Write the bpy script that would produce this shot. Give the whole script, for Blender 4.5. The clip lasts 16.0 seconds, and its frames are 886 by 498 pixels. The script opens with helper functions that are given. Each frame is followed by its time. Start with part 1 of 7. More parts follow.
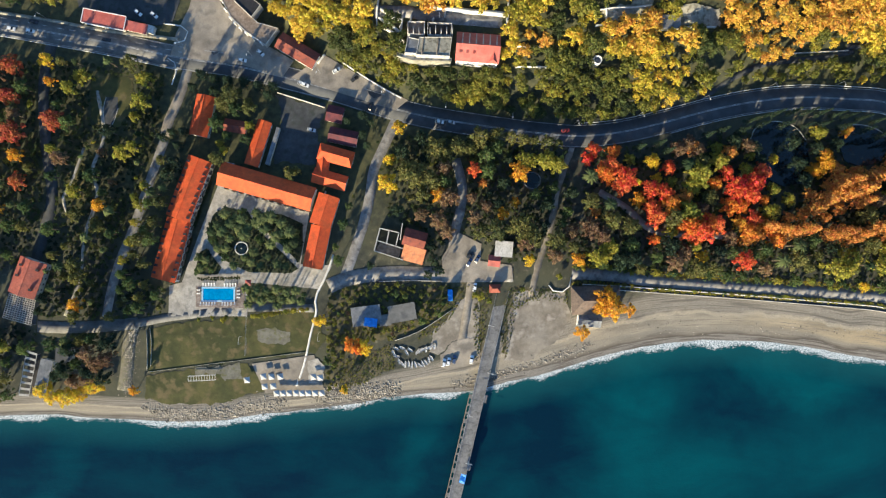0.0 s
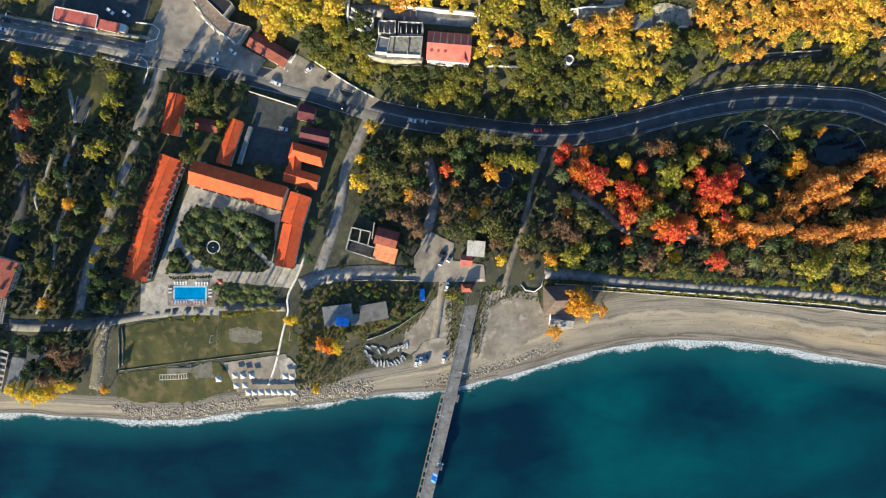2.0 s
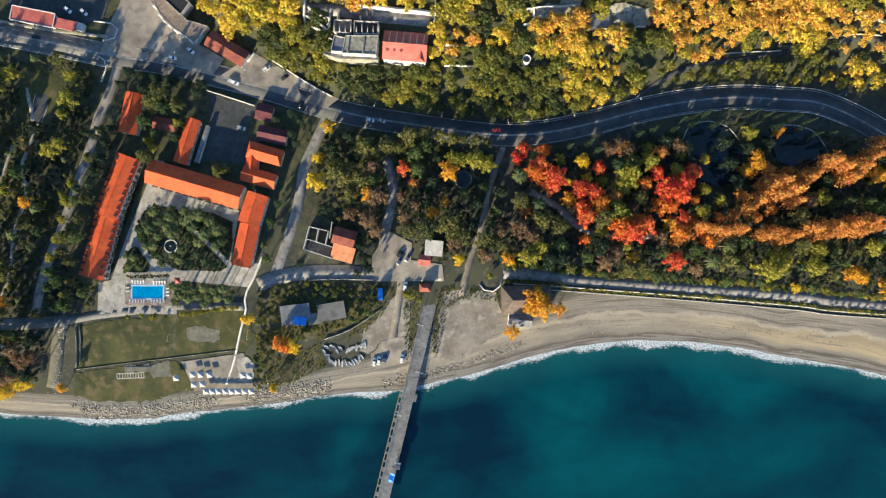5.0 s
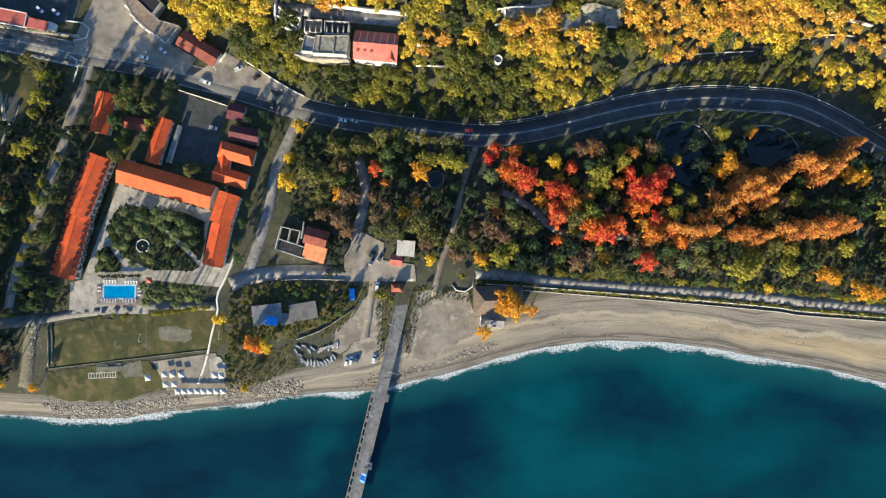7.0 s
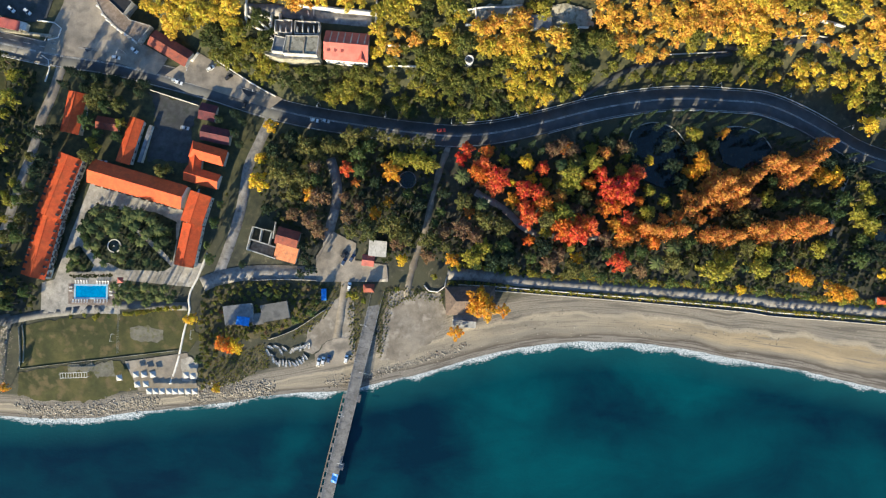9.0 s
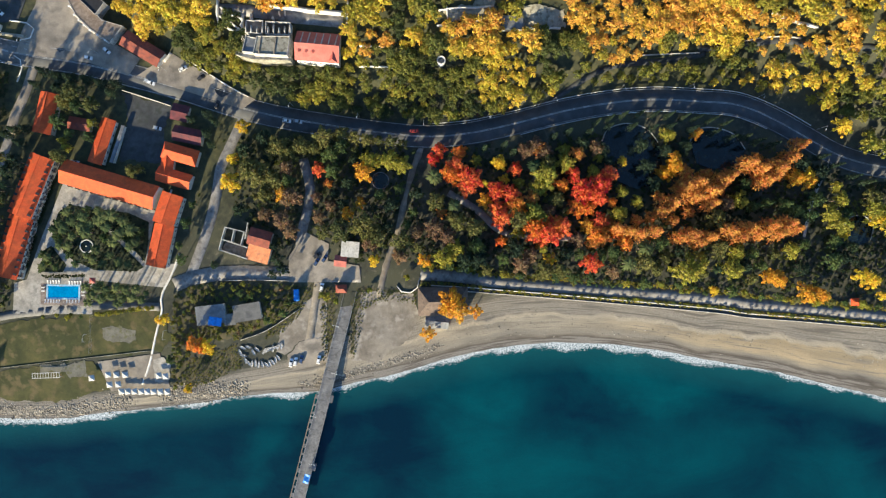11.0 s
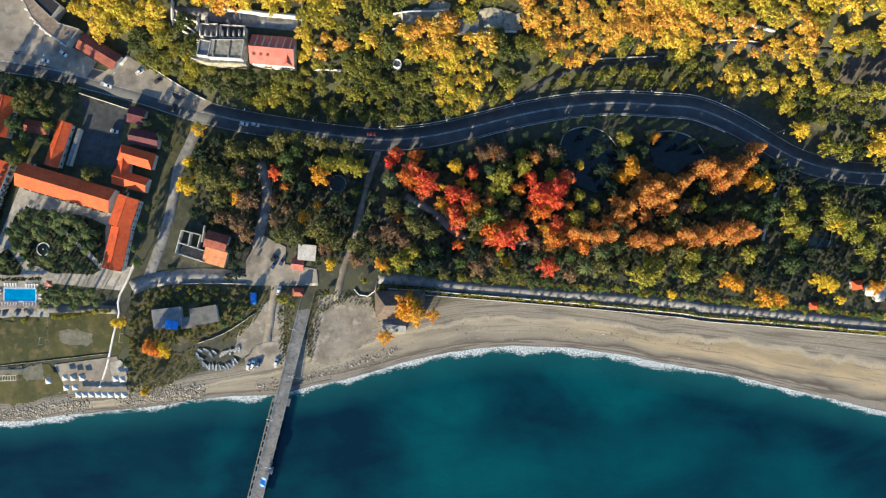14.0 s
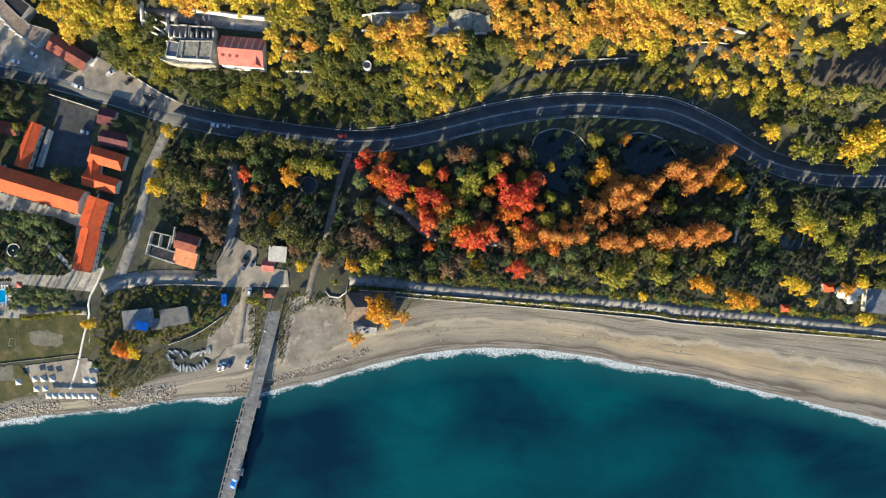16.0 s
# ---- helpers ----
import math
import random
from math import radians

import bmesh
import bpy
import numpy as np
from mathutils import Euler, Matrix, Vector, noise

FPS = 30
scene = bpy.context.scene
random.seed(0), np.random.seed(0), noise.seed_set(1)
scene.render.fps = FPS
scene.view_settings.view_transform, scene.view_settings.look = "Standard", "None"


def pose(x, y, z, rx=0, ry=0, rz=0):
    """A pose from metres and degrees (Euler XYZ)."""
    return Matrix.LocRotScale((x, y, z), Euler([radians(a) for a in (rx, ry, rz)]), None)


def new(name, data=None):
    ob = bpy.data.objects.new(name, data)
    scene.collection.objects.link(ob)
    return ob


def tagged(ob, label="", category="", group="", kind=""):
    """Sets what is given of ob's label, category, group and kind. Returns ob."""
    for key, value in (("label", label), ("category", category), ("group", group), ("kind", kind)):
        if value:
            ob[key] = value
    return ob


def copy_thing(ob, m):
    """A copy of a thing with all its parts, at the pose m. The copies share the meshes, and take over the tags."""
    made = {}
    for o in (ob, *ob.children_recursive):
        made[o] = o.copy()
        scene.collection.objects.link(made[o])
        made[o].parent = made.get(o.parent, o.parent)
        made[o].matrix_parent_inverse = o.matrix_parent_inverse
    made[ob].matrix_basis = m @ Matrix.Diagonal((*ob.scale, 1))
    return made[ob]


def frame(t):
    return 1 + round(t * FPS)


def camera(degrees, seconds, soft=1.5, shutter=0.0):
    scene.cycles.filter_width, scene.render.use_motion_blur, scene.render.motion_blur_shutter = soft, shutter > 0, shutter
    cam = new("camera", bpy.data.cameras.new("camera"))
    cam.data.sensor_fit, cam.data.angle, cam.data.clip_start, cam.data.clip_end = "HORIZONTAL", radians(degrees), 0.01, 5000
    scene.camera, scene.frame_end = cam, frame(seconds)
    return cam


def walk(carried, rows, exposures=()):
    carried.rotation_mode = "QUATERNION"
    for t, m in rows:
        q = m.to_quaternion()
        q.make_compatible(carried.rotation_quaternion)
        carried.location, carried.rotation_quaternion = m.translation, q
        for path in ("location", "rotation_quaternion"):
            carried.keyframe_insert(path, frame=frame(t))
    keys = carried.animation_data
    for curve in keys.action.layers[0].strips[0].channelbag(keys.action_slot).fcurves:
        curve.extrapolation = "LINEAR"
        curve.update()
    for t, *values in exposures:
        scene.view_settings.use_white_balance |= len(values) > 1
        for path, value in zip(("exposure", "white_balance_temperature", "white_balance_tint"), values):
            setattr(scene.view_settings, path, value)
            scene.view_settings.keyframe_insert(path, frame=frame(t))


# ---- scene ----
cam = camera(70.0, 16.0, 1.25)
METRES, EYE, TILT, LEAN, TURN = 120.0, 338.0, -88.85, -1.9, 0.0
ROWS = [
    (0.0, 0.0, 0.0, 0.0, 0.0, 0.0, 0.0),
    (0.5, 0.0302, 0.0005, -0.0004, 0.01, -0.0, -0.03),
    (1.0, 0.0624, 0.0008, 0.0003, 0.04, -0.03, -0.06),
    (1.5, 0.0917, 0.0009, -0.0004, 0.04, -0.02, -0.09),
    (2.0, 0.1245, 0.0013, -0.0001, 0.06, -0.05, -0.13),
    (2.5, 0.1535, 0.0019, -0.0008, 0.06, -0.04, -0.14),
    (3.0, 0.1861, 0.0019, -0.0003, 0.07, -0.07, -0.17),
    (3.5, 0.2164, 0.0023, -0.0005, 0.09, -0.08, -0.19),
    (4.0, 0.2489, 0.0026, -0.0007, 0.11, -0.07, -0.22),
    (6.5, 0.4023, 0.0044, 0.0024, 0.15, -0.11, -0.33),
    (7.0, 0.4348, 0.0046, 0.0026, 0.17, -0.1, -0.36),
    (7.5, 0.4645, 0.0053, 0.0035, 0.17, -0.11, -0.39),
    (8.0, 0.497, 0.0057, 0.0043, 0.19, -0.12, -0.41),
    (8.5, 0.5269, 0.0063, 0.0049, 0.19, -0.12, -0.43),
    (9.0, 0.5589, 0.0068, 0.0061, 0.21, -0.12, -0.45),
    (11.5, 0.7132, 0.0094, 0.0151, 0.28, -0.17, -0.54),
    (12.0, 0.7455, 0.0099, 0.0181, 0.29, -0.17, -0.56),
    (12.5, 0.7763, 0.0103, 0.021, 0.31, -0.17, -0.58),
    (13.0, 0.8087, 0.0109, 0.024, 0.32, -0.18, -0.6),
    (13.5, 0.8386, 0.0113, 0.0266, 0.33, -0.16, -0.61),
    (14.0, 0.8719, 0.0119, 0.0302, 0.35, -0.18, -0.61),
    (14.5, 0.902, 0.0127, 0.0319, 0.35, -0.17, -0.62),
    (15.0, 0.9357, 0.0133, 0.0344, 0.36, -0.17, -0.66),
    (15.5, 0.9659, 0.0138, 0.0369, 0.35, -0.18, -0.68),
    (16.0, 0.9985, 0.0145, 0.0383, 0.34, -0.17, -0.69),
]
walk(cam, [(t, pose(0, 0, EYE, TILT, LEAN, TURN) @ pose(METRES * x, METRES * y, METRES * z, 90 + pitch, roll, yaw)) for t, x, y, z, yaw, pitch, roll in ROWS],
     exposures=((0.0, 1.42, 5900, 6), (16.0, 1.42, 5900, 6)))

# ---- daylight ----
SHADE = Vector((0.47, 0.883))          # the way that shadows fall on the map
ELEVATION = 14.5
sky_world = bpy.data.worlds.new("sky")
scene.world = sky_world
sky_world.use_nodes = True
_n = sky_world.node_tree.nodes
_sky = _n.new("ShaderNodeTexSky")
_sky.sky_type, _sky.sun_disc = "NISHITA", False
_sky.sun_elevation = radians(ELEVATION)
_sky.sun_rotation = math.atan2(-SHADE.x, -SHADE.y)
sky_world.node_tree.links.new(_sky.outputs[0], _n["Background"].inputs[0])
_n["Background"].inputs[1].default_value = 0.098
_sky.ozone_density, _sky.dust_density = 3.0, 0.3
sun = new("sun", bpy.data.lights.new("sun", "SUN"))
sun.data.energy, sun.data.angle, sun.data.color = 5.0, radians(0.5), (1.0, 0.79, 0.49)
_c = math.cos(radians(ELEVATION))
sun.rotation_mode = "QUATERNION"
sun.rotation_quaternion = Vector((SHADE.x * _c, SHADE.y * _c, -math.sin(radians(ELEVATION)))).to_track_quat("-Z", "Y")


# ---- materials ----
def rgb(c):
    return (*c, 1.0)


def surface(name, dark, light, scale=0.3, rough=0.85, bump=0.1, grain=3.0, metal=0.0, vary=0.0, stain=None, island=False):
    """Two colours mixed by large patches and fine grain, with relief; vary: by piece; stain: a third colour in blotches."""
    m = bpy.data.materials.new(name)
    m.use_nodes = True
    nt = m.node_tree
    n, k = nt.nodes, nt.links
    p = n["Principled BSDF"]
    geo = n.new("ShaderNodeNewGeometry")
    big = n.new("ShaderNodeTexNoise")
    big.inputs["Scale"].default_value, big.inputs["Detail"].default_value = scale, 6
    fine = n.new("ShaderNodeTexNoise")
    fine.inputs["Scale"].default_value, fine.inputs["Detail"].default_value = grain, 4
    for t in (big, fine):
        k.new(geo.outputs["Position"], t.inputs["Vector"])
    mix = n.new("ShaderNodeMix")
    mix.data_type = "RGBA"
    ramp = n.new("ShaderNodeMapRange")
    ramp.inputs[1].default_value, ramp.inputs[2].default_value = 0.35, 0.65
    k.new(big.outputs[0], ramp.inputs[0])
    k.new(ramp.outputs[0], mix.inputs[0])
    mix.inputs[6].default_value, mix.inputs[7].default_value = rgb(dark), rgb(light)
    out = mix.outputs[2]
    if stain:
        blot = n.new("ShaderNodeTexNoise")
        blot.inputs["Scale"].default_value, blot.inputs["Detail"].default_value = scale * 2.3, 8
        k.new(geo.outputs["Position"], blot.inputs["Vector"])
        cut = n.new("ShaderNodeMapRange")
        cut.inputs[1].default_value, cut.inputs[2].default_value = 0.52, 0.66
        k.new(blot.outputs[0], cut.inputs[0])
        sm = n.new("ShaderNodeMix")
        sm.data_type = "RGBA"
        k.new(cut.outputs[0], sm.inputs[0])
        k.new(out, sm.inputs[6])
        sm.inputs[7].default_value = rgb(stain)
        out = sm.outputs[2]
    hsv = n.new("ShaderNodeHueSaturation")
    k.new(out, hsv.inputs["Color"])
    val = n.new("ShaderNodeMapRange")
    val.inputs[3].default_value, val.inputs[4].default_value = 0.7, 1.3
    k.new(fine.outputs[0], val.inputs[0])
    wear = n.new("ShaderNodeTexNoise")
    wear.inputs["Scale"].default_value, wear.inputs["Detail"].default_value, wear.inputs["Roughness"].default_value = min(0.8, scale * 4), 7, 0.65
    k.new(geo.outputs["Position"], wear.inputs["Vector"])
    worn = n.new("ShaderNodeMapRange")
    worn.inputs[1].default_value, worn.inputs[2].default_value = 0.3, 0.7
    worn.inputs[3].default_value, worn.inputs[4].default_value = 0.83, 1.17
    k.new(wear.outputs[0], worn.inputs[0])
    both = n.new("ShaderNodeMath")
    both.operation = "MULTIPLY"
    k.new(val.outputs[0], both.inputs[0])
    k.new(worn.outputs[0], both.inputs[1])
    last = both.outputs[0]
    if vary:
        if island:
            rnd = geo.outputs["Random Per Island"]
        else:
            rnd = n.new("ShaderNodeObjectInfo").outputs["Random"]
        vr = n.new("ShaderNodeMapRange")
        vr.inputs[3].default_value, vr.inputs[4].default_value = 1 - vary, 1 + vary
        k.new(rnd, vr.inputs[0])
        mul = n.new("ShaderNodeMath")
        mul.operation = "MULTIPLY"
        k.new(last, mul.inputs[0])
        k.new(vr.outputs[0], mul.inputs[1])
        last = mul.outputs[0]
    k.new(last, hsv.inputs["Value"])
    k.new(hsv.outputs[0], p.inputs["Base Color"])
    p.inputs["Roughness"].default_value, p.inputs["Metallic"].default_value = rough, metal
    if bump:
        b = n.new("ShaderNodeBump")
        b.inputs["Strength"].default_value, b.inputs["Distance"].default_value = min(1.0, bump * 3), bump
        k.new(fine.outputs[0], b.inputs["Height"])
        k.new(b.outputs[0], p.inputs["Normal"])
    return m


def foliage(name, tones, shared=False, dull=0.0):
    """Leaves: a ramp of tones from tree to tree, lightness from leaf to leaf, some light through the leaf."""
    m = bpy.data.materials.new(name)
    m.use_nodes = True
    nt = m.node_tree
    n, k = nt.nodes, nt.links
    n.remove(n["Principled BSDF"])
    if shared:
        src = n.new("ShaderNodeAttribute")
        src.attribute_name = "tint"
        pick = src.outputs["Fac"]
    else:
        pick = n.new("ShaderNodeObjectInfo").outputs["Random"]
    ramp = n.new("ShaderNodeValToRGB")
    e = ramp.color_ramp.elements
    while len(e) < len(tones):
        e.new(0.5)
    for i, t in enumerate(tones):
        e[i].position, e[i].color = i / max(1, len(tones) - 1), rgb(t)
    k.new(pick, ramp.inputs[0])
    geo = n.new("ShaderNodeNewGeometry")
    hsv = n.new("ShaderNodeHueSaturation")
    val = n.new("ShaderNodeMapRange")
    val.inputs[3].default_value, val.inputs[4].default_value = 0.74, 1.22
    k.new(geo.outputs["Random Per Island"], val.inputs[0])
    patch = n.new("ShaderNodeTexNoise")
    patch.inputs["Scale"].default_value, patch.inputs["Detail"].default_value = 0.45, 3
    k.new(geo.outputs["Position"], patch.inputs["Vector"])
    hue = n.new("ShaderNodeMapRange")
    hue.inputs[1].default_value, hue.inputs[2].default_value = 0.3, 0.7
    hue.inputs[3].default_value, hue.inputs[4].default_value = 0.47, 0.53
    k.new(patch.outputs[0], hue.inputs[0])
    k.new(hue.outputs[0], hsv.inputs["Hue"])
    k.new(val.outputs[0], hsv.inputs["Value"])
    k.new(ramp.outputs[0], hsv.inputs["Color"])
    d, t, mix = n.new("ShaderNodeBsdfDiffuse"), n.new("ShaderNodeBsdfTranslucent"), n.new("ShaderNodeMixShader")
    for s in (d, t):
        k.new(hsv.outputs[0], s.inputs["Color"])
    mix.inputs[0].default_value = 0.42
    k.new(d.outputs[0], mix.inputs[1])
    k.new(t.outputs[0], mix.inputs[2])
    k.new(mix.outputs[0], n["Material Output"].inputs[0])
    return m


# dark bluish copy: tree shade on the coast road is put into it
ASPHALT = surface("asphalt", (0.05, 0.055, 0.062), (0.078, 0.083, 0.09), 0.08, 0.85, 0.01, 6)
PALE_ROAD = surface("worn_paving", (0.17, 0.165, 0.16), (0.27, 0.26, 0.25), 0.15, 0.9, 0.02, 2.5, stain=(0.13, 0.125, 0.12))
SQUARE = surface("square_paving", (0.195, 0.172, 0.142), (0.305, 0.268, 0.22), 0.06, 0.9, 0.02, 2.5, stain=(0.15, 0.134, 0.114))
# asphalt of yard, car park and lanes, their shade put into the colour
SHADED_ASPHALT = surface("shaded_asphalt", (0.032, 0.036, 0.04), (0.058, 0.062, 0.066), 0.12, 0.88, 0.02, 3, stain=(0.03, 0.038, 0.034))
# paler copy of the asphalt: sun on the open highway is put in
HIGHWAY = surface("grey_asphalt", (0.11, 0.111, 0.108), (0.165, 0.163, 0.157), 0.1, 0.85, 0.01, 4, stain=(0.085, 0.086, 0.088))
PALE_ROOF = surface("pale_sheet_roof", (0.4, 0.39, 0.37), (0.54, 0.53, 0.51), 0.5, 0.7, 0.01, 3, stain=(0.33, 0.32, 0.3))
COURT = surface("court_paving", (0.255, 0.24, 0.215), (0.38, 0.358, 0.322), 0.15, 0.9, 0.01, 2.5, stain=(0.22, 0.21, 0.19))
PATH = surface("path_gravel", (0.25, 0.24, 0.21), (0.36, 0.34, 0.31), 0.25, 0.95, 0.03, 4, stain=(0.17, 0.17, 0.11))
LINE = surface("road_paint", (0.22, 0.22, 0.22), (0.5, 0.5, 0.48), 0.3, 0.7, 0.0, 2)
# grass of the hotel beds, with the palms' shade put into its colour
SHADED_BED = surface("shaded_garden_grass", (0.018, 0.027, 0.014), (0.042, 0.05, 0.022), 0.25, 0.95, 0.04, 3)
CONCRETE = surface("concrete", (0.36, 0.34, 0.31), (0.5, 0.48, 0.44), 0.3, 0.9, 0.02, 3, stain=(0.25, 0.24, 0.22))
PALE_STONE = surface("pale_stone", (0.55, 0.53, 0.49), (0.72, 0.70, 0.66), 0.3, 0.9, 0.02, 3)
WHITE = surface("white_paint", (0.6, 0.59, 0.57), (0.74, 0.73, 0.71), 0.4, 0.7, 0.0, 4)
PLASTER = surface("plaster", (0.55, 0.52, 0.46), (0.68, 0.65, 0.58), 0.3, 0.9, 0.01, 4)
TILE = surface("clay_tile", (0.5, 0.064, 0.012), (0.58, 0.09, 0.017), 0.12, 0.8, 0.03, 2.2, vary=0.06, stain=(0.42, 0.07, 0.015))
TILE_PALE = surface("faded_clay_tile", (0.62, 0.22, 0.09), (0.72, 0.28, 0.12), 0.2, 0.8, 0.02, 2.2, stain=(0.5, 0.2, 0.1))
TILE_OLD = surface("old_clay_tile", (0.18, 0.045, 0.03), (0.26, 0.07, 0.042), 0.25, 0.85, 0.02, 2.2, stain=(0.13, 0.045, 0.038))
TILE_PLUM = surface("plum_sheet_roof", (0.075, 0.014, 0.02), (0.12, 0.025, 0.032), 0.25, 0.8, 0.02, 2.2, stain=(0.06, 0.018, 0.028))
TILE_ROSE = surface("rose_sheet_roof", (0.34, 0.085, 0.055), (0.42, 0.115, 0.07), 0.2, 0.75, 0.02, 2.2, stain=(0.28, 0.085, 0.06))
SHINGLE = surface("brown_shingle", (0.095, 0.068, 0.055), (0.14, 0.105, 0.085), 0.3, 0.85, 0.02, 3, stain=(0.08, 0.06, 0.05))
NEAR_BLACK = surface("near_black", (0.012, 0.012, 0.015), (0.022, 0.022, 0.026), 0.5, 0.8, 0.0, 3)
TILE_RED = surface("red_sheet_roof", (0.33, 0.075, 0.058), (0.41, 0.105, 0.083), 0.1, 0.65, 0.01, 2.0, stain=(0.29, 0.08, 0.065))
GREY_ROOF = surface("grey_sheet_roof", (0.11, 0.12, 0.135), (0.185, 0.195, 0.21), 0.25, 0.7, 0.02, 2.5, stain=(0.09, 0.095, 0.105))
GLASS = surface("window_glass", (0.03, 0.04, 0.05), (0.05, 0.06, 0.07), 0.5, 0.08, 0.0, 2)
STEEL = surface("grey_steel", (0.3, 0.31, 0.32), (0.45, 0.46, 0.47), 0.5, 0.45, 0.0, 4, metal=0.6)
TIMBER = surface("weathered_timber", (0.16, 0.12, 0.09), (0.28, 0.22, 0.17), 0.6, 0.85, 0.02, 5)
BARK = surface("bark", (0.08, 0.06, 0.045), (0.15, 0.12, 0.09), 1.0, 0.95, 0.03, 6)
ROCK = surface("shore_rock", (0.1, 0.09, 0.076), (0.36, 0.325, 0.27), 0.5, 0.95, 0.05, 2.5, vary=0.45, island=True)
POOL = surface("pool_water", (0.004, 0.2, 0.46), (0.008, 0.26, 0.54), 0.3, 0.05, 0.01, 2)
POND = surface("pond_water", (0.006, 0.012, 0.014), (0.01, 0.018, 0.02), 0.1, 0.06, 0.0, 1)
GRASS = surface("dry_lawn", (0.031, 0.038, 0.009), (0.074, 0.07, 0.02), 0.09, 0.95, 0.05, 2.5, stain=(0.108, 0.086, 0.037))
DIRT = surface("bare_earth", (0.15, 0.13, 0.106), (0.245, 0.218, 0.18), 0.09, 0.95, 0.06, 4, stain=(0.3, 0.272, 0.235))
WORN = surface("worn_turf", (0.1, 0.097, 0.078), (0.15, 0.145, 0.12), 0.25, 0.95, 0.03, 3, stain=(0.1, 0.1, 0.05))
KHAKI = surface("stained_roof_concrete", (0.2, 0.19, 0.15), (0.31, 0.295, 0.24), 0.2, 0.9, 0.03, 2.5, stain=(0.12, 0.11, 0.08))
DARK_EARTH = surface("dark_earth", (0.04, 0.034, 0.028), (0.075, 0.062, 0.05), 0.15, 0.95, 0.05, 2.5)
DECKING = surface("pool_deck", (0.15, 0.115, 0.095), (0.24, 0.19, 0.16), 0.4, 0.8, 0.01, 3, stain=(0.3, 0.26, 0.23))
ROUGH_GRASS = surface("rough_grass", (0.05, 0.047, 0.022), (0.115, 0.098, 0.055), 0.14, 0.95, 0.06, 2.5, stain=(0.04, 0.045, 0.02))
BLUE = surface("blue_tarp", (0.03, 0.2, 0.62), (0.05, 0.28, 0.75), 0.8, 0.5, 0.02, 2)

# ---- the lie of the land ----
SHORE = [(-416.6, -68.1), (-304.7, -75.3), (-218.7, -80.1), (-204.3, -79.5), (-189.9, -79.4), (-175.4, -81.0), (-160.9, -82.0), (-146.4, -82.6),
    (-131.8, -83.6), (-117.2, -83.7), (-102.5, -83.1), (-93.7, -81.4), (-84.9, -80.2), (-73.1, -79.3), (-58.3, -77.6), (-43.5, -76.0), (-28.6, -74.0),
    (-19.6, -71.9), (-7.7, -70.8), (1.3, -70.0), (16.4, -69.4), (28.4, -68.5), (37.5, -66.1), (46.6, -63.8), (61.8, -60.8), (77, -56.5), (92.3, -51.6),
    (107.7, -47.9), (121, -45.3), (136.5, -43.3), (152, -42.1), (167.5, -42.5), (182.5, -42.7), (198, -44.7), (213.5, -46.8), (229, -50.0)]
SHORE += [(244.7, -52.6), (257.2, -54.7), (272.7, -57.3), (288.2, -61.0), (303.8, -64.6), (319.4, -68.0), (335, -71.6), (350.7, -75.3), (366.4, -78.8),
    (445.7, -96.9), (574.1, -112.0)]
FOOT = [(-387.3, 254), (-160.8, 230.2), (-102.2, 174.8), (-90.4, 148.2), (-78.6, 129.1), (-52.2, 108.6), (-28.7, 96.1),
    (-8, 84.4), (15.7, 79.6), (60.4, 76.9), (93.4, 77.8), (135.8, 82.6), (157.2, 91.3), (181.8, 97.6), (212.6, 101.5),
    (243.6, 101.8)]
FOOT += [(268.5, 93.8), (299.1, 86.8), (329.9, 63.1), (366.3, 58.5), (438.5, 57.3), (597.2, 66)]
_sx, _sy = np.array(SHORE).T
_fx, _fy = np.array(FOOT).T


def ground(x, y):
    """The height of the ground over the sea."""
    x, y = np.asarray(x, float), np.asarray(y, float)
    d = y - np.interp(x, _sx, _sy)
    h = y - np.interp(x, _fx, _fy)
    low = np.interp(d, [-4000, -300, -60, -12, 0, 5, 20, 32, 45, 80, 140, 300, 3000], [-90, -24, -6, -1.2, 0, 0.9, 2.2, 3.2, 4.4, 5.8, 8.2, 11, 40])
    hill = np.interp(h, [0, 3, 20, 40, 70, 200, 600, 3000], [0, 1.6, 8.5, 16, 25, 62, 150, 500])
    knob = 0.35 * np.sin(x * 0.11 + 1.3) * np.cos(y * 0.13) + 0.2 * np.sin(x * 0.31) * np.sin(y * 0.27 + 2)
    return low + hill + knob * np.clip((d - 3) / 15, 0, 1) * np.where(h > 0, 1 + np.clip(h / 15, 0, 2), 0.5)


BEACH = [(-305.2, 11), (-219.6, 11), (-147.1, 12), (-97.3, 11), (-43.9, 11), (-2, 15), (28.1, 22), (46.3, 30), (76.7, 30), (122.7, 30), (184.6, 27), (231.5, 28)]
BEACH += [(241.8, 32), (288.3, 36), (335.2, 44), (372.3, 50), (574.7, 50)]


def shore_gap(x, y):
    """How far inland a place lies, on beaches in shares of their width."""
    d = np.asarray(y) - np.interp(x, _sx, _sy)
    w = np.interp(x, [p[0] for p in BEACH], [p[1] for p in BEACH])
    return np.where(d > 0, np.minimum(d * 30 / w, d + 40), d)


def axis(a, b, step, far):
    """Close steps from a to b, then ever wider ones out to far."""
    mid = list(np.arange(a, b + 0.1, step))
    out, s, v = [], step, 0.0
    while v < far:
        s *= 1.35
        v += s
        out.append(v)
    return np.array([a - v for v in reversed(out)] + mid + [b + v for v in out])


